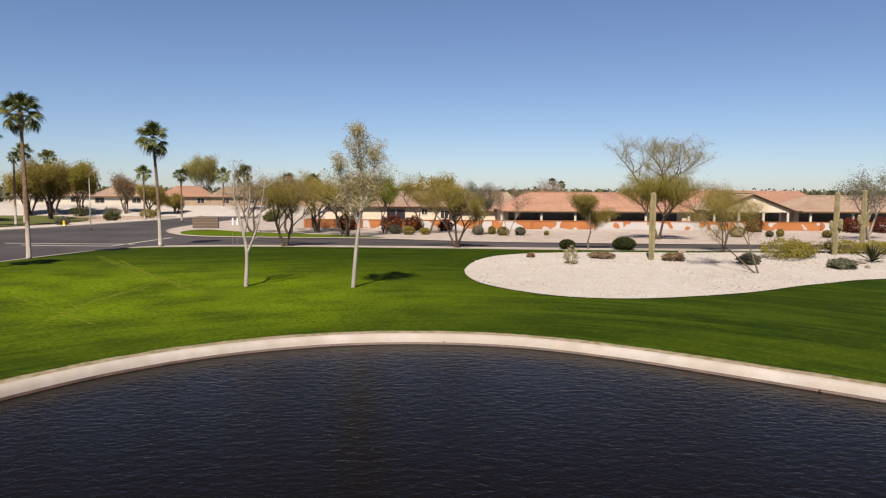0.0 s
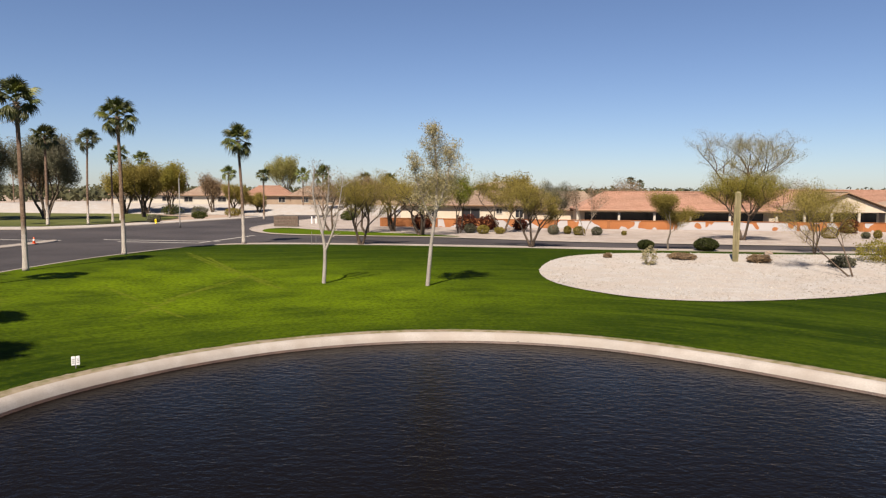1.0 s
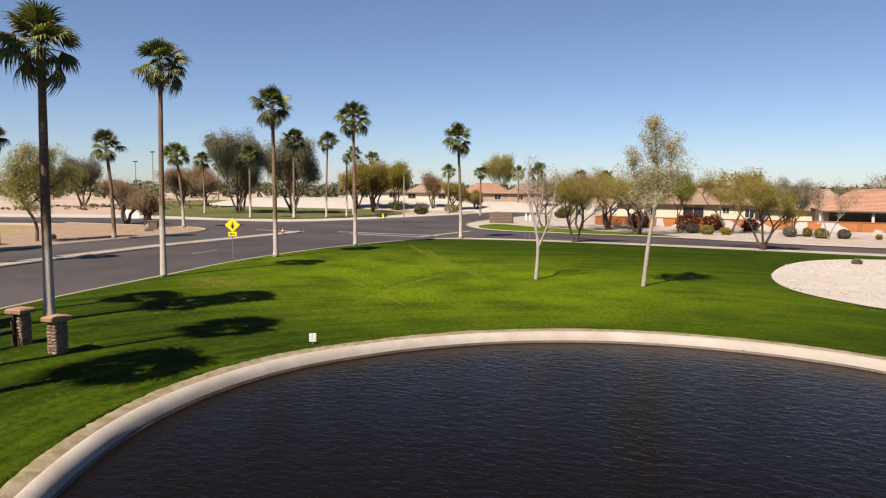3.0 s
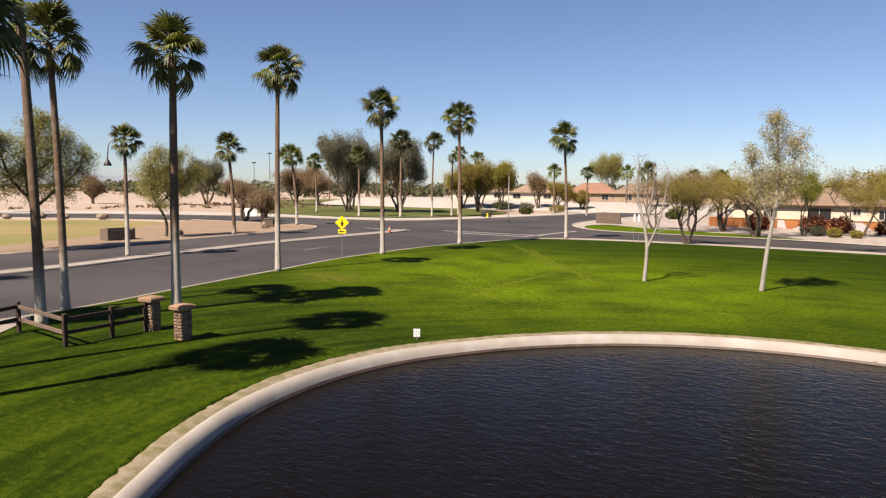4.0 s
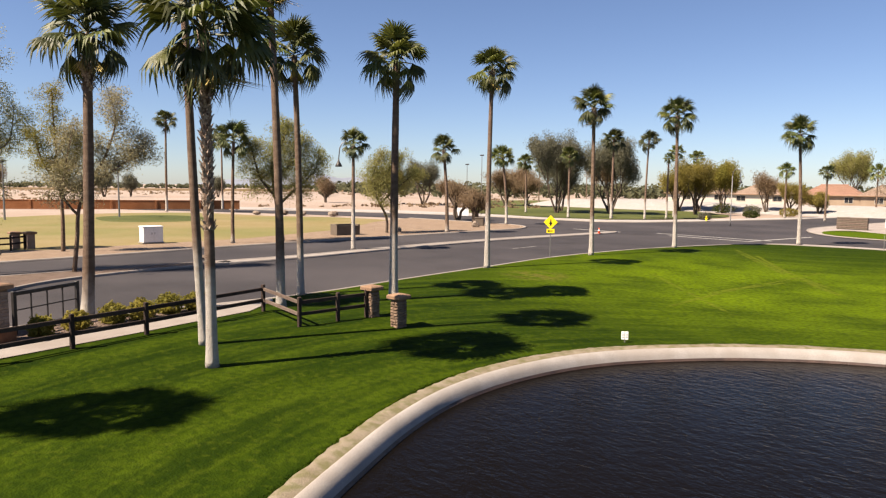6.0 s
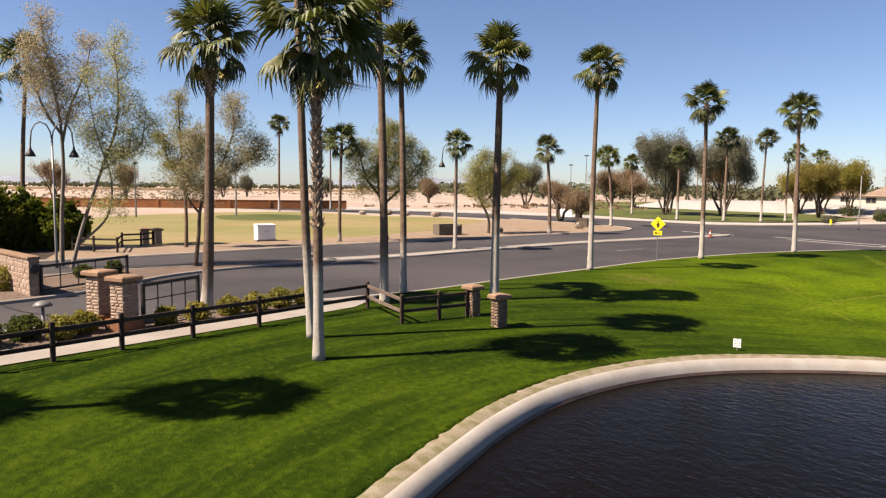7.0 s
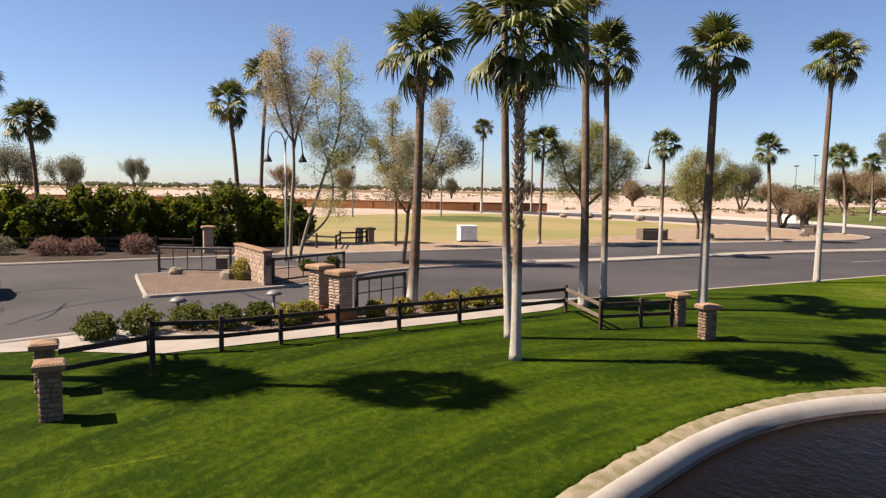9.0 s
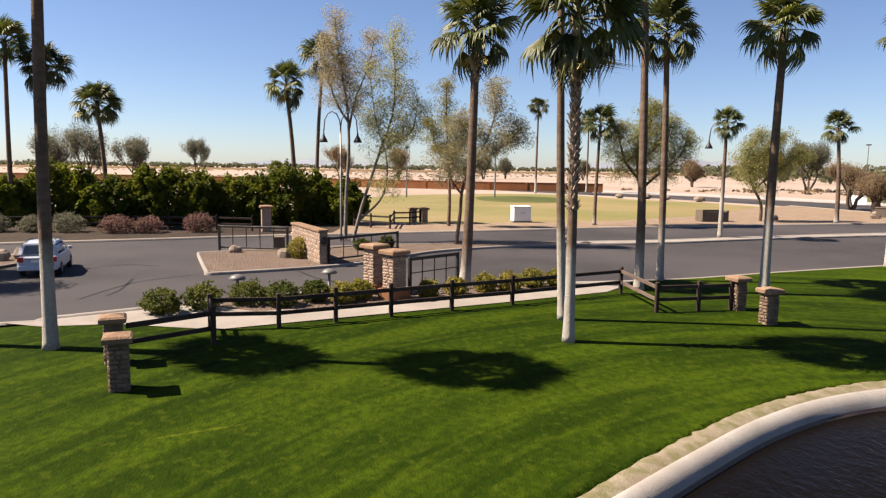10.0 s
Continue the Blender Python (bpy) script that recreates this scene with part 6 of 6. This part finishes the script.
bollard_light(-29.4, -3.1)
bollard_light(-30.6, 0.7)
for k, (x, y, w, tall, leaf) in enumerate(((-27.6, -4.2, 1.7, 1.1, MIDGREEN), (-28.4, -2.6, 1.8, 1.0, MIDGREEN), (-27.9, -1.2, 1.6, 1.05, MIDGREEN), (-28.6, 0.1, 1.4, 0.95, MIDGREEN), (-28.2, 1.2, 1.3, 0.95, YELLOW), (-28.9, 2.0, 1.2, 0.9, YELLOW), (-29.0, 4.9, 1.0, 0.8, YELLOW), (-29.4, 6.2, 1.1, 0.8, YELLOW),
                                           (-30.0, 7.7, 1.2, 0.9, YELLOW), (-30.2, 8.9, 1.3, 0.9, YELLOW), (-30.7, 10.2, 1.3, 1.0, YELLOW), (-30.9, 11.4, 1.2, 0.9, YELLOW), (-26.9, -5.6, 1.6, 1.0, MIDGREEN), (-42.2, -0.8, 1.5, 1.35, YELLOW), (-47.0, 5.0, 1.1, 0.9, MIDGREEN), (-45.8, 3.2, 1.2, 0.8, MIDGREEN))):
    bush(x, y, 0.85 * w, 0.9 * tall, leaf, "bushy yellow-green shrub in the planting strip" if leaf is YELLOW else "bushy green shrub in the planting strip", 300 + k, 1300, 0.062, group="planting strip shrubs")
for k, (x, y, w, tall) in enumerate(((-60.0, -24.6, 2.2, 1.6), (-59.8, -21.8, 2.4, 1.6), (-59.6, -19.2, 2.6, 1.9), (-58.8, -15.4, 2.9, 1.7), (-58.8, -13.0, 2.7, 1.6), (-59.2, -9.2, 2.6, 1.9))):
    bush(x, y, 0.9 * w, 0.8 * tall, PINKLEAF if k > 2 else GREYGREEN, "rounded pink-flowering shrub before the dark hedge" if k > 2 else "rounded grey-green shrub before the dark hedge", 330 + k, 1700, 0.07, group="shrubs before the hedge")
for k in range(19):
    y = -44 + 2.62 * k
    bush(-66.8 + 0.9 * math.sin(k * 2.1), y, 3.9 + 0.7 * math.sin(k * 3.3), 4.7 + 0.6 * math.sin(k * 1.7) + 0.35 * math.sin(k * 4.1), HEDGE, "tall dark-green citrus hedge bush with glossy leaves", 350 + k, 5200, 0.17, name="hedge_bush", group="hedge bushes")


# ---- lamps, signs and boxes ----


def street_lamp(x, y, tall, arms, turn, label):
    t = thing("street_lamp", on(x, y), label, "street lamp", "street lamps", turn)
    part("pole", Mesh().tube([(0, 0, -0.05), (0, 0, 0.6), (0, 0, tall - 1.2)], [0.11, 0.085, 0.06], 10), POLE, t, smooth=True)
    for s in arms:
        path = [(0, 0, tall - 1.3)] + [(s * (0.62 - 0.62 * math.cos(a)), 0, tall - 1.3 + 1.2 * math.sin(a)) for a in (0.5, 1.0, 1.57, 2.1, 2.6)] + [(s * 1.25, 0, tall - 1.7)]
        part("arm", Mesh().tube(path, [0.045] * len(path), 6), POLE, t, smooth=True)
        part("shade", Mesh().lathe([(0.3, tall - 2.35), (0.31, tall - 2.28), (0.2, tall - 2.05), (0.08, tall - 1.85), (0.06, tall - 1.65)], 12, (s * 1.25, 0, 0)), IRON, t, "dark bell-shaped lamp shade", True)
    return t


street_lamp(-52.0, 2.1, 9.6, (-1, 1), 82, "tall grey street lamp with two hooked arms")
street_lamp(-52.9, 34.0, 9.7, (-1,), 57, "tall grey street lamp with one hooked arm")
street_lamp(-53.6, 104.6, 9.0, (1,), 10, "grey street lamp with hooked arm at the intersection")
for k, (x, y, tall) in enumerate(((-180, 170, 17), (-172, 166, 15), (-190, 172, 14), (-395, 55, 16), (-122, 16.5, 9), (-123, 33, 8))):
    t = thing("light_pole", (x, y, -0.15), "distant tall light pole", "light pole", "distant light poles")
    part("pole", Mesh().tube([(0, 0, 0), (0, 0, tall)], [0.16, 0.1], 6), POLE, t)
    part("lamp_head", Mesh().bevel_box((-0.9, -0.2, tall - 0.3), (0.9, 0.2, tall + 0.1), 0.05), IRON, t)

t = thing("road_sign", on(-36.9, 42.6), "yellow diamond warning sign on a grey post", "road sign", "", 36)
part("post", Mesh().bevel_box((-0.03, 0.0, -0.05), (0.03, 0.06, 3.35), 0.01), POLE, t)
s = part("diamond", Mesh().bevel_box((-0.4, -0.012, -0.4), (0.4, 0.0, 0.4), 0.004), YELLOWPAINT, t, at=Matrix.Translation((0, -0.01, 2.9)) @ Matrix.Rotation(radians(45), 4, "Y"))
p = part("plaque", Mesh().bevel_box((-0.32, -0.022, 2.02), (0.32, -0.01, 2.36), 0.004), YELLOWPAINT, t)
m = Mesh()
m.box((-0.07, -0.03, 2.62), (0.07, -0.025, 2.98))
m.box((-0.05, -0.03, 3.02), (0.05, -0.025, 3.12))
m.box((-0.13, -0.03, 2.78), (0.13, -0.025, 2.86))
part("symbol", m, BLACK, t, "black bar symbol")
part("arrow", Mesh().box((-0.18, -0.032, 2.16), (0.18, -0.026, 2.22)).add([(-0.26, -0.032, 2.19), (-0.1, -0.032, 2.09), (-0.1, -0.032, 2.29)], [(0, 1, 2)]), BLACK, t, "black arrow")

t = thing("pond_sign", on(-16.4, 23.7), "small white notice board on a stake by the pond", "sign", "", 35)
part("stake", Mesh().box((-0.02, 0.0, -0.05), (0.02, 0.03, 0.3)), POLE, t)
for x in (-0.075, 0.075):
    pl = part("plate", Mesh().bevel_box((x - 0.066, -0.02, 0.12), (x + 0.066, 0.0, 0.46), 0.008), WHITEPAINT, t)
    for z in (0.2, 0.27, 0.34):
        part("text_bar", Mesh().box((x - 0.04, -0.025, z), (x + 0.04, -0.021, z + 0.018)), BLACK, pl)

t = thing("traffic_cone", on(-53.2, 70.6), "small orange traffic cone on the median", "traffic cone")
ORANGE = surf("orange_plastic", (0.75, 0.12, 0.03), (0.7, 0.1, 0.03), 0.2, 0.5, 0.05, 0.03)
part("base", slab(0.38, 0.38, 0.04, 0.01), ORANGE, t)
part("cone", Mesh().lathe([(0.16, 0.04), (0.1, 0.35), (0.03, 0.72)], 12), ORANGE, t, smooth=True)
part("band", Mesh().lathe([(0.122, 0.3), (0.085, 0.46)], 12), WHITEPAINT, t, "white reflective band", True)

t = thing("utility_cabinet", on(-68.2, 21.1), "white metal utility cabinet at the fairway edge", "cabinet", "", 88)
part("plinth", slab(2.0, 1.5, 0.12), CONCRETE, t)
part("body", Mesh().bevel_box((-0.9, -0.7, 0.12), (0.9, 0.7, 1.55), 0.03), WHITEPAINT, t)
part("lid", Mesh().bevel_box((-0.95, -0.75, 1.55), (0.95, 0.75, 1.63), 0.03), WHITEPAINT, t)
for x in (-0.45, 0.45):
    d = part("door", Mesh().bevel_box((x - 0.42, -0.73, 0.2), (x + 0.42, -0.7, 1.48), 0.01), WHITEPAINT, t)
    part("handle", Mesh().box((x + 0.3 * (-1 if x > 0 else 1), -0.77, 0.85), (x + 0.34 * (-1 if x > 0 else 1), -0.73, 1.05)), POLE, d)
t = thing("pump_enclosure", on(-68.2, 42.8), "low dark brown block enclosure beside the avenue", "enclosure", "", 86)
for lo, hi in (((-1.5, -0.8, 0), (-1.25, 0.8, 1.2)), ((1.25, -0.8, 0), (1.5, 0.8, 1.2)), ((-1.25, 0.6, 0), (1.25, 0.8, 1.2)), ((-1.25, -0.8, 0), (1.25, -0.6, 1.05))):
    part("wall", Mesh().bevel_box(lo, hi, 0.02), BOXTAN, t)
part("machine", Mesh().bevel_box((-0.9, -0.5, 0), (0.9, 0.5, 0.85), 0.04), IRON, t)
t = thing("utility_box", on(-73.7, 69.3), "tan utility box at the street corner", "box", "", 40)
part("body", slab(1.3, 1.0, 1.1, 0.04), BOXTAN, t)
part("lid", Mesh().bevel_box((-0.7, -0.55, 1.1), (0.7, 0.55, 1.18), 0.02), BOXTAN, t)
t = thing("notice_board", on(-97.4, 87.0), "plain white notice board beside the road", "sign", "", 40)
part("board", Mesh().bevel_box((-1.3, -0.04, 0.15), (1.3, 0.04, 1.65), 0.02), WHITEPAINT, t)
for x in (-1.1, 1.1):
    part("leg", Mesh().box((x - 0.05, 0.045, -0.1), (x + 0.05, 0.12, 1.5)), POLE, t)

t = thing("monument_sign", on(-38.4, 111.3), "low entrance wall of stacked tan planks with dark joints", "wall", "", 4)
part("core", Mesh().box((-1.95, -0.25, 0), (1.95, 0.25, 1.7)), RAIL, t)
for k in range(7):
    part("plank", Mesh().bevel_box((-2.05, -0.33, 0.06 + 0.25 * k), (2.05, 0.33, 0.25 + 0.25 * k), 0.03), GREYRAIL if k % 2 else BOXTAN, t)
for x in (-37.0, -36.2):
    t = thing("white_post", on(x, 121), "short white marker post", "post", "white marker posts")
    part("post", Mesh().lathe([(0.12, 0), (0.12, 1.2), (0.05, 1.28)], 10), WHITEPAINT, t)
t = thing("hydrant", on(-63.6, 115.4), "small yellow fire hydrant", "hydrant")
part("body", Mesh().lathe([(0.2, 0), (0.2, 0.06), (0.14, 0.08), (0.14, 0.6), (0.18, 0.62), (0.1, 0.8), (0.03, 0.84)], 10), YELLOWPAINT, t, smooth=True)
part("outlet", Mesh().tube([(-0.24, 0, 0.45), (0.24, 0, 0.45)], [0.07, 0.07], 8), YELLOWPAINT, t)
t = thing("marker_stakes", on(-22.4, 73.9), "pair of thin grey marker stakes by the street", "stake")
for x in (-0.25, 0.25):
    part("stake", Mesh().box((x - 0.022, -0.022, -0.05), (x + 0.022, 0.022, 1.5 if x < 0 else 1.2)), POLE, t)
for x, y, r0, name, label in ((0.1, 31.92, 0.15, "drain_pipe", "dark round drain opening in the pond rim"), (13.75, 24.5, 0.08, "inlet_pipe", "small dark pipe end in the pond rim")):
    t = thing(name, (x, y, WATER_Z), label, "pipe")
    part("pipe", Mesh().tube([(0, 0.8, 0.0), (0, 0.0, 0.0)], [r0, r0], 12, False), WETSTAIN, t)
    part("mouth", Mesh().tube([(0, 0.7, 0.0), (0, -0.015, 0.0)], [r0 * 0.9, r0 * 0.9], 12), BLACK, t)

# ---- cacti ----


def ribbed(m, path, radii, n=14):
    """A fluted column along a path."""
    path = [Vector(p) for p in path]
    k0 = len(m.v)
    for i, p in enumerate(path):
        d = (path[min(i + 1, len(path) - 1)] - path[max(i - 1, 0)]).normalized()
        u = d.cross(Vector((0, 1, 0.01))).normalized()
        w = d.cross(u)
        for k in range(n * 2):
            a = math.pi * k / n
            r = radii[i] * (1.0 if k % 2 else 0.8)
            m.v.append(tuple(p + r * (math.cos(a) * u + math.sin(a) * w)))
    q = n * 2
    m.f += [(k0 + i * q + k, k0 + i * q + (k + 1) % q, k0 + (i + 1) * q + (k + 1) % q, k0 + (i + 1) * q + k) for i in range(len(path) - 1) for k in range(q)]
    m.f.append(tuple(range(k0 + (len(path) - 1) * q, k0 + len(path) * q)))
    return m


def saguaro(x, y, tall, arms, label, girth=0.27):
    t = thing("saguaro", on(x, y, 0.0), label, "cactus", "saguaro cacti")
    part("stem", ribbed(Mesh(), [(0, 0, -0.1), (0, 0, tall * 0.3), (0.02, 0, tall * 0.7), (0.03, 0, tall - 0.15), (0.03, 0, tall)], [girth * 0.85, girth, girth, girth * 0.85, girth * 0.3]), CACTUS, t)
    for side, z, up, out in arms:
        a = radians(side)
        c, s = math.cos(a), math.sin(a)
        path = [(c * 0.15, s * 0.15, z), (c * out * 0.7, s * out * 0.7, z - 0.08), (c * out, s * out, z + 0.25), (c * out, s * out, z + up - 0.1), (c * out, s * out, z + up)]
        part("arm", ribbed(Mesh(), path, [0.15, 0.18, 0.19, 0.17, 0.05], 10), CACTUS, t)


saguaro(19.7, 64.8, 6.4, (), "tall single-stemmed saguaro cactus in white gravel", 0.29)
saguaro(39.5, 69.2, 6.4, ((10, 2.5, 1.1, 0.55), (185, 2.6, 0.9, 0.5), (60, 2.0, 1.3, 0.65), (300, 2.9, 0.8, 0.5)), "saguaro cactus with a cluster of short arms")
saguaro(46.0, 75.4, 6.6, ((20, 2.6, 1.6, 0.6), (190, 3.0, 0.9, 0.5)), "saguaro cactus with two arms by the street")
saguaro(48.6, 74.2, 4.6, ((0, 1.6, 1.2, 0.5),), "shorter saguaro cactus by the street")


def agave(x, y, r0, seed):
    t = thing("agave", on(x, y, 0.03), "large spiky dark-green agave in gravel", "agave")
    r = random.Random(seed)
    for i in range(46):
        a, e = r.uniform(0, 2 * math.pi), radians(r.uniform(15, 85))
        d = Vector((math.cos(a) * math.cos(e), math.sin(a) * math.cos(e), math.sin(e)))
        s = Vector((-math.sin(a), math.cos(a), 0)) * 0.06
        l = r0 * r.uniform(0.8, 1.15)
        b = Vector((0, 0, 0.1))
        part("leaf", Mesh().add([b - s, b + s, b + d * l * 0.5 + s * 1.2, b + d * l * 0.5 - s * 1.2, b + d * l, b + d * l * 0.5 + Vector((0, 0, -0.05))], [(0, 1, 2, 3), (3, 2, 4), (0, 5, 1), (5, 4, 2), (5, 3, 4)]), GREYGREEN if i % 2 else DARKGREEN, t)


agave(40.3, 64.2, 1.9, 3)

# ---- vehicles ----


def loft(sections):
    """A body through cross-sections along x, each a list of (y, z)."""
    m = Mesh()
    n = len(sections[0][1])
    for x, ring in sections:
        m.v += [(x, y, z) for y, z in ring]
    for i in range(len(sections) - 1):
        m.f += [(i * n + k, i * n + (k + 1) % n, (i + 1) * n + (k + 1) % n, (i + 1) * n + k) for k in range(n)]
    m.f += [tuple(range(n - 1, -1, -1)), tuple(range((len(sections) - 1) * n, len(sections) * n))]
    return m


CARPAINT = surf("white_car_paint", (0.4, 0.43, 0.5), (0.43, 0.46, 0.53), 1.0, 0.25, 0.0, 0.1)
CARGLASS = surf("car_glass", (0.03, 0.045, 0.07), (0.035, 0.05, 0.08), 1.0, 0.08, 0.0, 0.1)
TYRE = surf("tyre_rubber", (0.018, 0.018, 0.018), (0.026, 0.026, 0.026), 0.2, 0.85, 0.2, 0.02)
REDLIGHT = surf("red_lens", (0.4, 0.015, 0.015), (0.45, 0.02, 0.02), 0.2, 0.2, 0.0, 0.05)


def ring(w0, w1, z0, z1):
    return [(-w0 * 0.9, z0), (w0 * 0.9, z0), (w0, z0 + 0.12), (w0, z0 + 0.55 * (z1 - z0)), (w1, z1 - 0.06), (w1 - 0.08, z1), (-w1 + 0.08, z1), (-w1, z1 - 0.06), (-w0, z0 + 0.55 * (z1 - z0)), (-w0, z0 + 0.12)]


def car(x, y, heading):
    t = thing("car", (x, y, -0.13), "white five-door sport utility car driving on the road", "car", "", heading)
    part("body", loft([(-2.28, ring(0.8, 0.78, 0.42, 0.98)), (-2.2, ring(0.9, 0.86, 0.34, 1.05)), (-1.2, ring(0.93, 0.9, 0.28, 1.08)), (0.9, ring(0.93, 0.9, 0.28, 1.05)), (1.3, ring(0.92, 0.86, 0.28, 1.0)), (2.1, ring(0.86, 0.78, 0.32, 0.86)), (2.3, ring(0.72, 0.66, 0.4, 0.74))]), CARPAINT, t, smooth=False)
    part("cabin", loft([(-2.12, ring(0.84, 0.8, 1.0, 1.14)), (-1.85, ring(0.84, 0.7, 1.0, 1.66)), (-1.0, ring(0.84, 0.7, 1.0, 1.72)), (0.2, ring(0.84, 0.7, 1.0, 1.68)), (1.15, ring(0.82, 0.76, 0.98, 1.08))]), CARPAINT, t)
    part("rear_window", Mesh().add([(-2.13, -0.66, 1.14), (-2.13, 0.66, 1.14), (-1.9, 0.56, 1.58), (-1.9, -0.56, 1.58)], [(0, 3, 2, 1)]), CARGLASS, t)
    for s in (-1, 1):
        part("side_window", Mesh().add([(-1.75, s * 0.862, 1.1), (0.75, s * 0.862, 1.1), (0.1, s * 0.76, 1.58), (-1.6, s * 0.745, 1.58)], [(0, 1, 2, 3) if s < 0 else (3, 2, 1, 0)]), CARGLASS, t)
        part("tail_light", Mesh().bevel_box((-2.31, min(s * 0.6, s * 0.86), 0.78), (-2.2, max(s * 0.6, s * 0.86), 1.02), 0.02), REDLIGHT, t)
        part("mirror", Mesh().bevel_box((0.65, min(s * 0.92, s * 1.12), 1.08), (0.8, max(s * 0.92, s * 1.12), 1.24), 0.03), CARPAINT, t)
        part("roof_rail", Mesh().tube([(-1.6, s * 0.62, 1.68), (-1.4, s * 0.62, 1.77), (0.0, s * 0.62, 1.75), (0.2, s * 0.62, 1.68)], [0.02] * 4, 6), IRON, t)
        for wx in (-1.4, 1.42):
            w = part("wheel", Mesh().tube([(wx, s * 0.72, 0.34), (wx, s * 0.76, 0.34), (wx, s * 0.9, 0.34), (wx, s * 0.94, 0.34)], [0.31, 0.35, 0.35, 0.31], 18), TYRE, t)
            part("rim", Mesh().tube([(wx, s * 0.9, 0.34), (wx, s * 0.95, 0.34)], [0.22, 0.2], 12), POLE, w)
    part("bumper", Mesh().bevel_box((-2.36, -0.86, 0.38), (-2.2, 0.86, 0.6), 0.04), CARPAINT, t)
    part("plate", Mesh().box((-2.33, -0.26, 0.76), (-2.31, 0.26, 0.9)), WHITEPAINT, t, "blank number plate")
    part("tailgate_trim", Mesh().box((-2.32, -0.5, 0.92), (-2.29, 0.5, 0.96)), POLE, t)


car(-39.2, -13.8, 189)


def golf_cart(x, y, turn):
    t = thing("golf_cart", (x, y, -0.12), "white golf cart with a flat roof", "golf cart", "golf carts", turn)
    part("body", loft([(-1.15, ring(0.55, 0.5, 0.3, 0.75)), (-0.3, ring(0.58, 0.55, 0.25, 0.8)), (0.2, ring(0.58, 0.55, 0.22, 0.45)), (0.7, ring(0.56, 0.5, 0.25, 0.75)), (1.15, ring(0.45, 0.4, 0.3, 0.6))]), WHITEPAINT, t)
    part("roof", Mesh().bevel_box((-1.0, -0.6, 1.75), (0.75, 0.6, 1.85), 0.05), WHITEPAINT, t)
    part("seat", Mesh().bevel_box((-0.6, -0.5, 0.75), (-0.1, 0.5, 0.95), 0.04), IRON, t)
    for a in (-0.9, 0.65):
        for s in (-0.52, 0.52):
            part("roof_post", Mesh().tube([(a, s, 0.6), (a, s, 1.76)], [0.025, 0.025], 5), POLE, t)
    for a in (-0.75, 0.8):
        for s in (-0.5, 0.5):
            part("wheel", Mesh().tube([(a, s - 0.1, 0.22), (a, s + 0.1, 0.22)], [0.22, 0.22], 12), TYRE, t)


golf_cart(-146.5, 134.5, 30)
golf_cart(-150.0, 139.5, 40)
palm(-23.6, -13.0, 15.4, (-0.5, -0.4), 1.2, 0.22, 90, 38, False, 3.0)
tree(-37.4, -20.6, 10.0, OLIVE, "spreading olive desert tree on the gravel island", 1.0, 2, 0.3, 0.2, 60, 0.12, 0.5, 91, crown=6.5)
garden_wall("far_wall_west", -181, -164, 4, 33.3, 1.9, STUCCO, "long terracotta garden wall across the plain")
garden_wall("far_wall_mid", -164, -150, 33.3, 66, 1.9, STUCCO, "long terracotta garden wall across the plain")
garden_wall("far_wall_south", -181, -225, 4, -95, 2.0, STUCCO, "long terracotta garden wall on its shaded side")
structure("plain_strip", Mesh().add([(-700, -300, -0.1), (-480, 420, -0.1), (-470, 420, 1.6), (-690, -300, 1.6)], [(0, 3, 2, 1)]), BROWNISH, "low brown far field bank on the plain", "field")

for k, line in enumerate((((-30.8, -9.7), (-33.4, -9.0), (-35.2, -8.2), (-36.9, -6.2)), ((-31.5, -8.8), (-33.0, -8.6), (-36.0, -8.8)), ((-37.8, -0.8), (-35.4, 0.1), (-34.2, 1.0)), ((-39.4, -12.1), (-41.1, -10.5), (-40.3, -8.4)))):
    sweep(f"road_seam_{k + 1}", [p[:2] for p in spline(line, 5)], [(-0.07, -0.126), (0.07, -0.126)], BLACK, "dark tar-filled crack in the asphalt", "road crack")
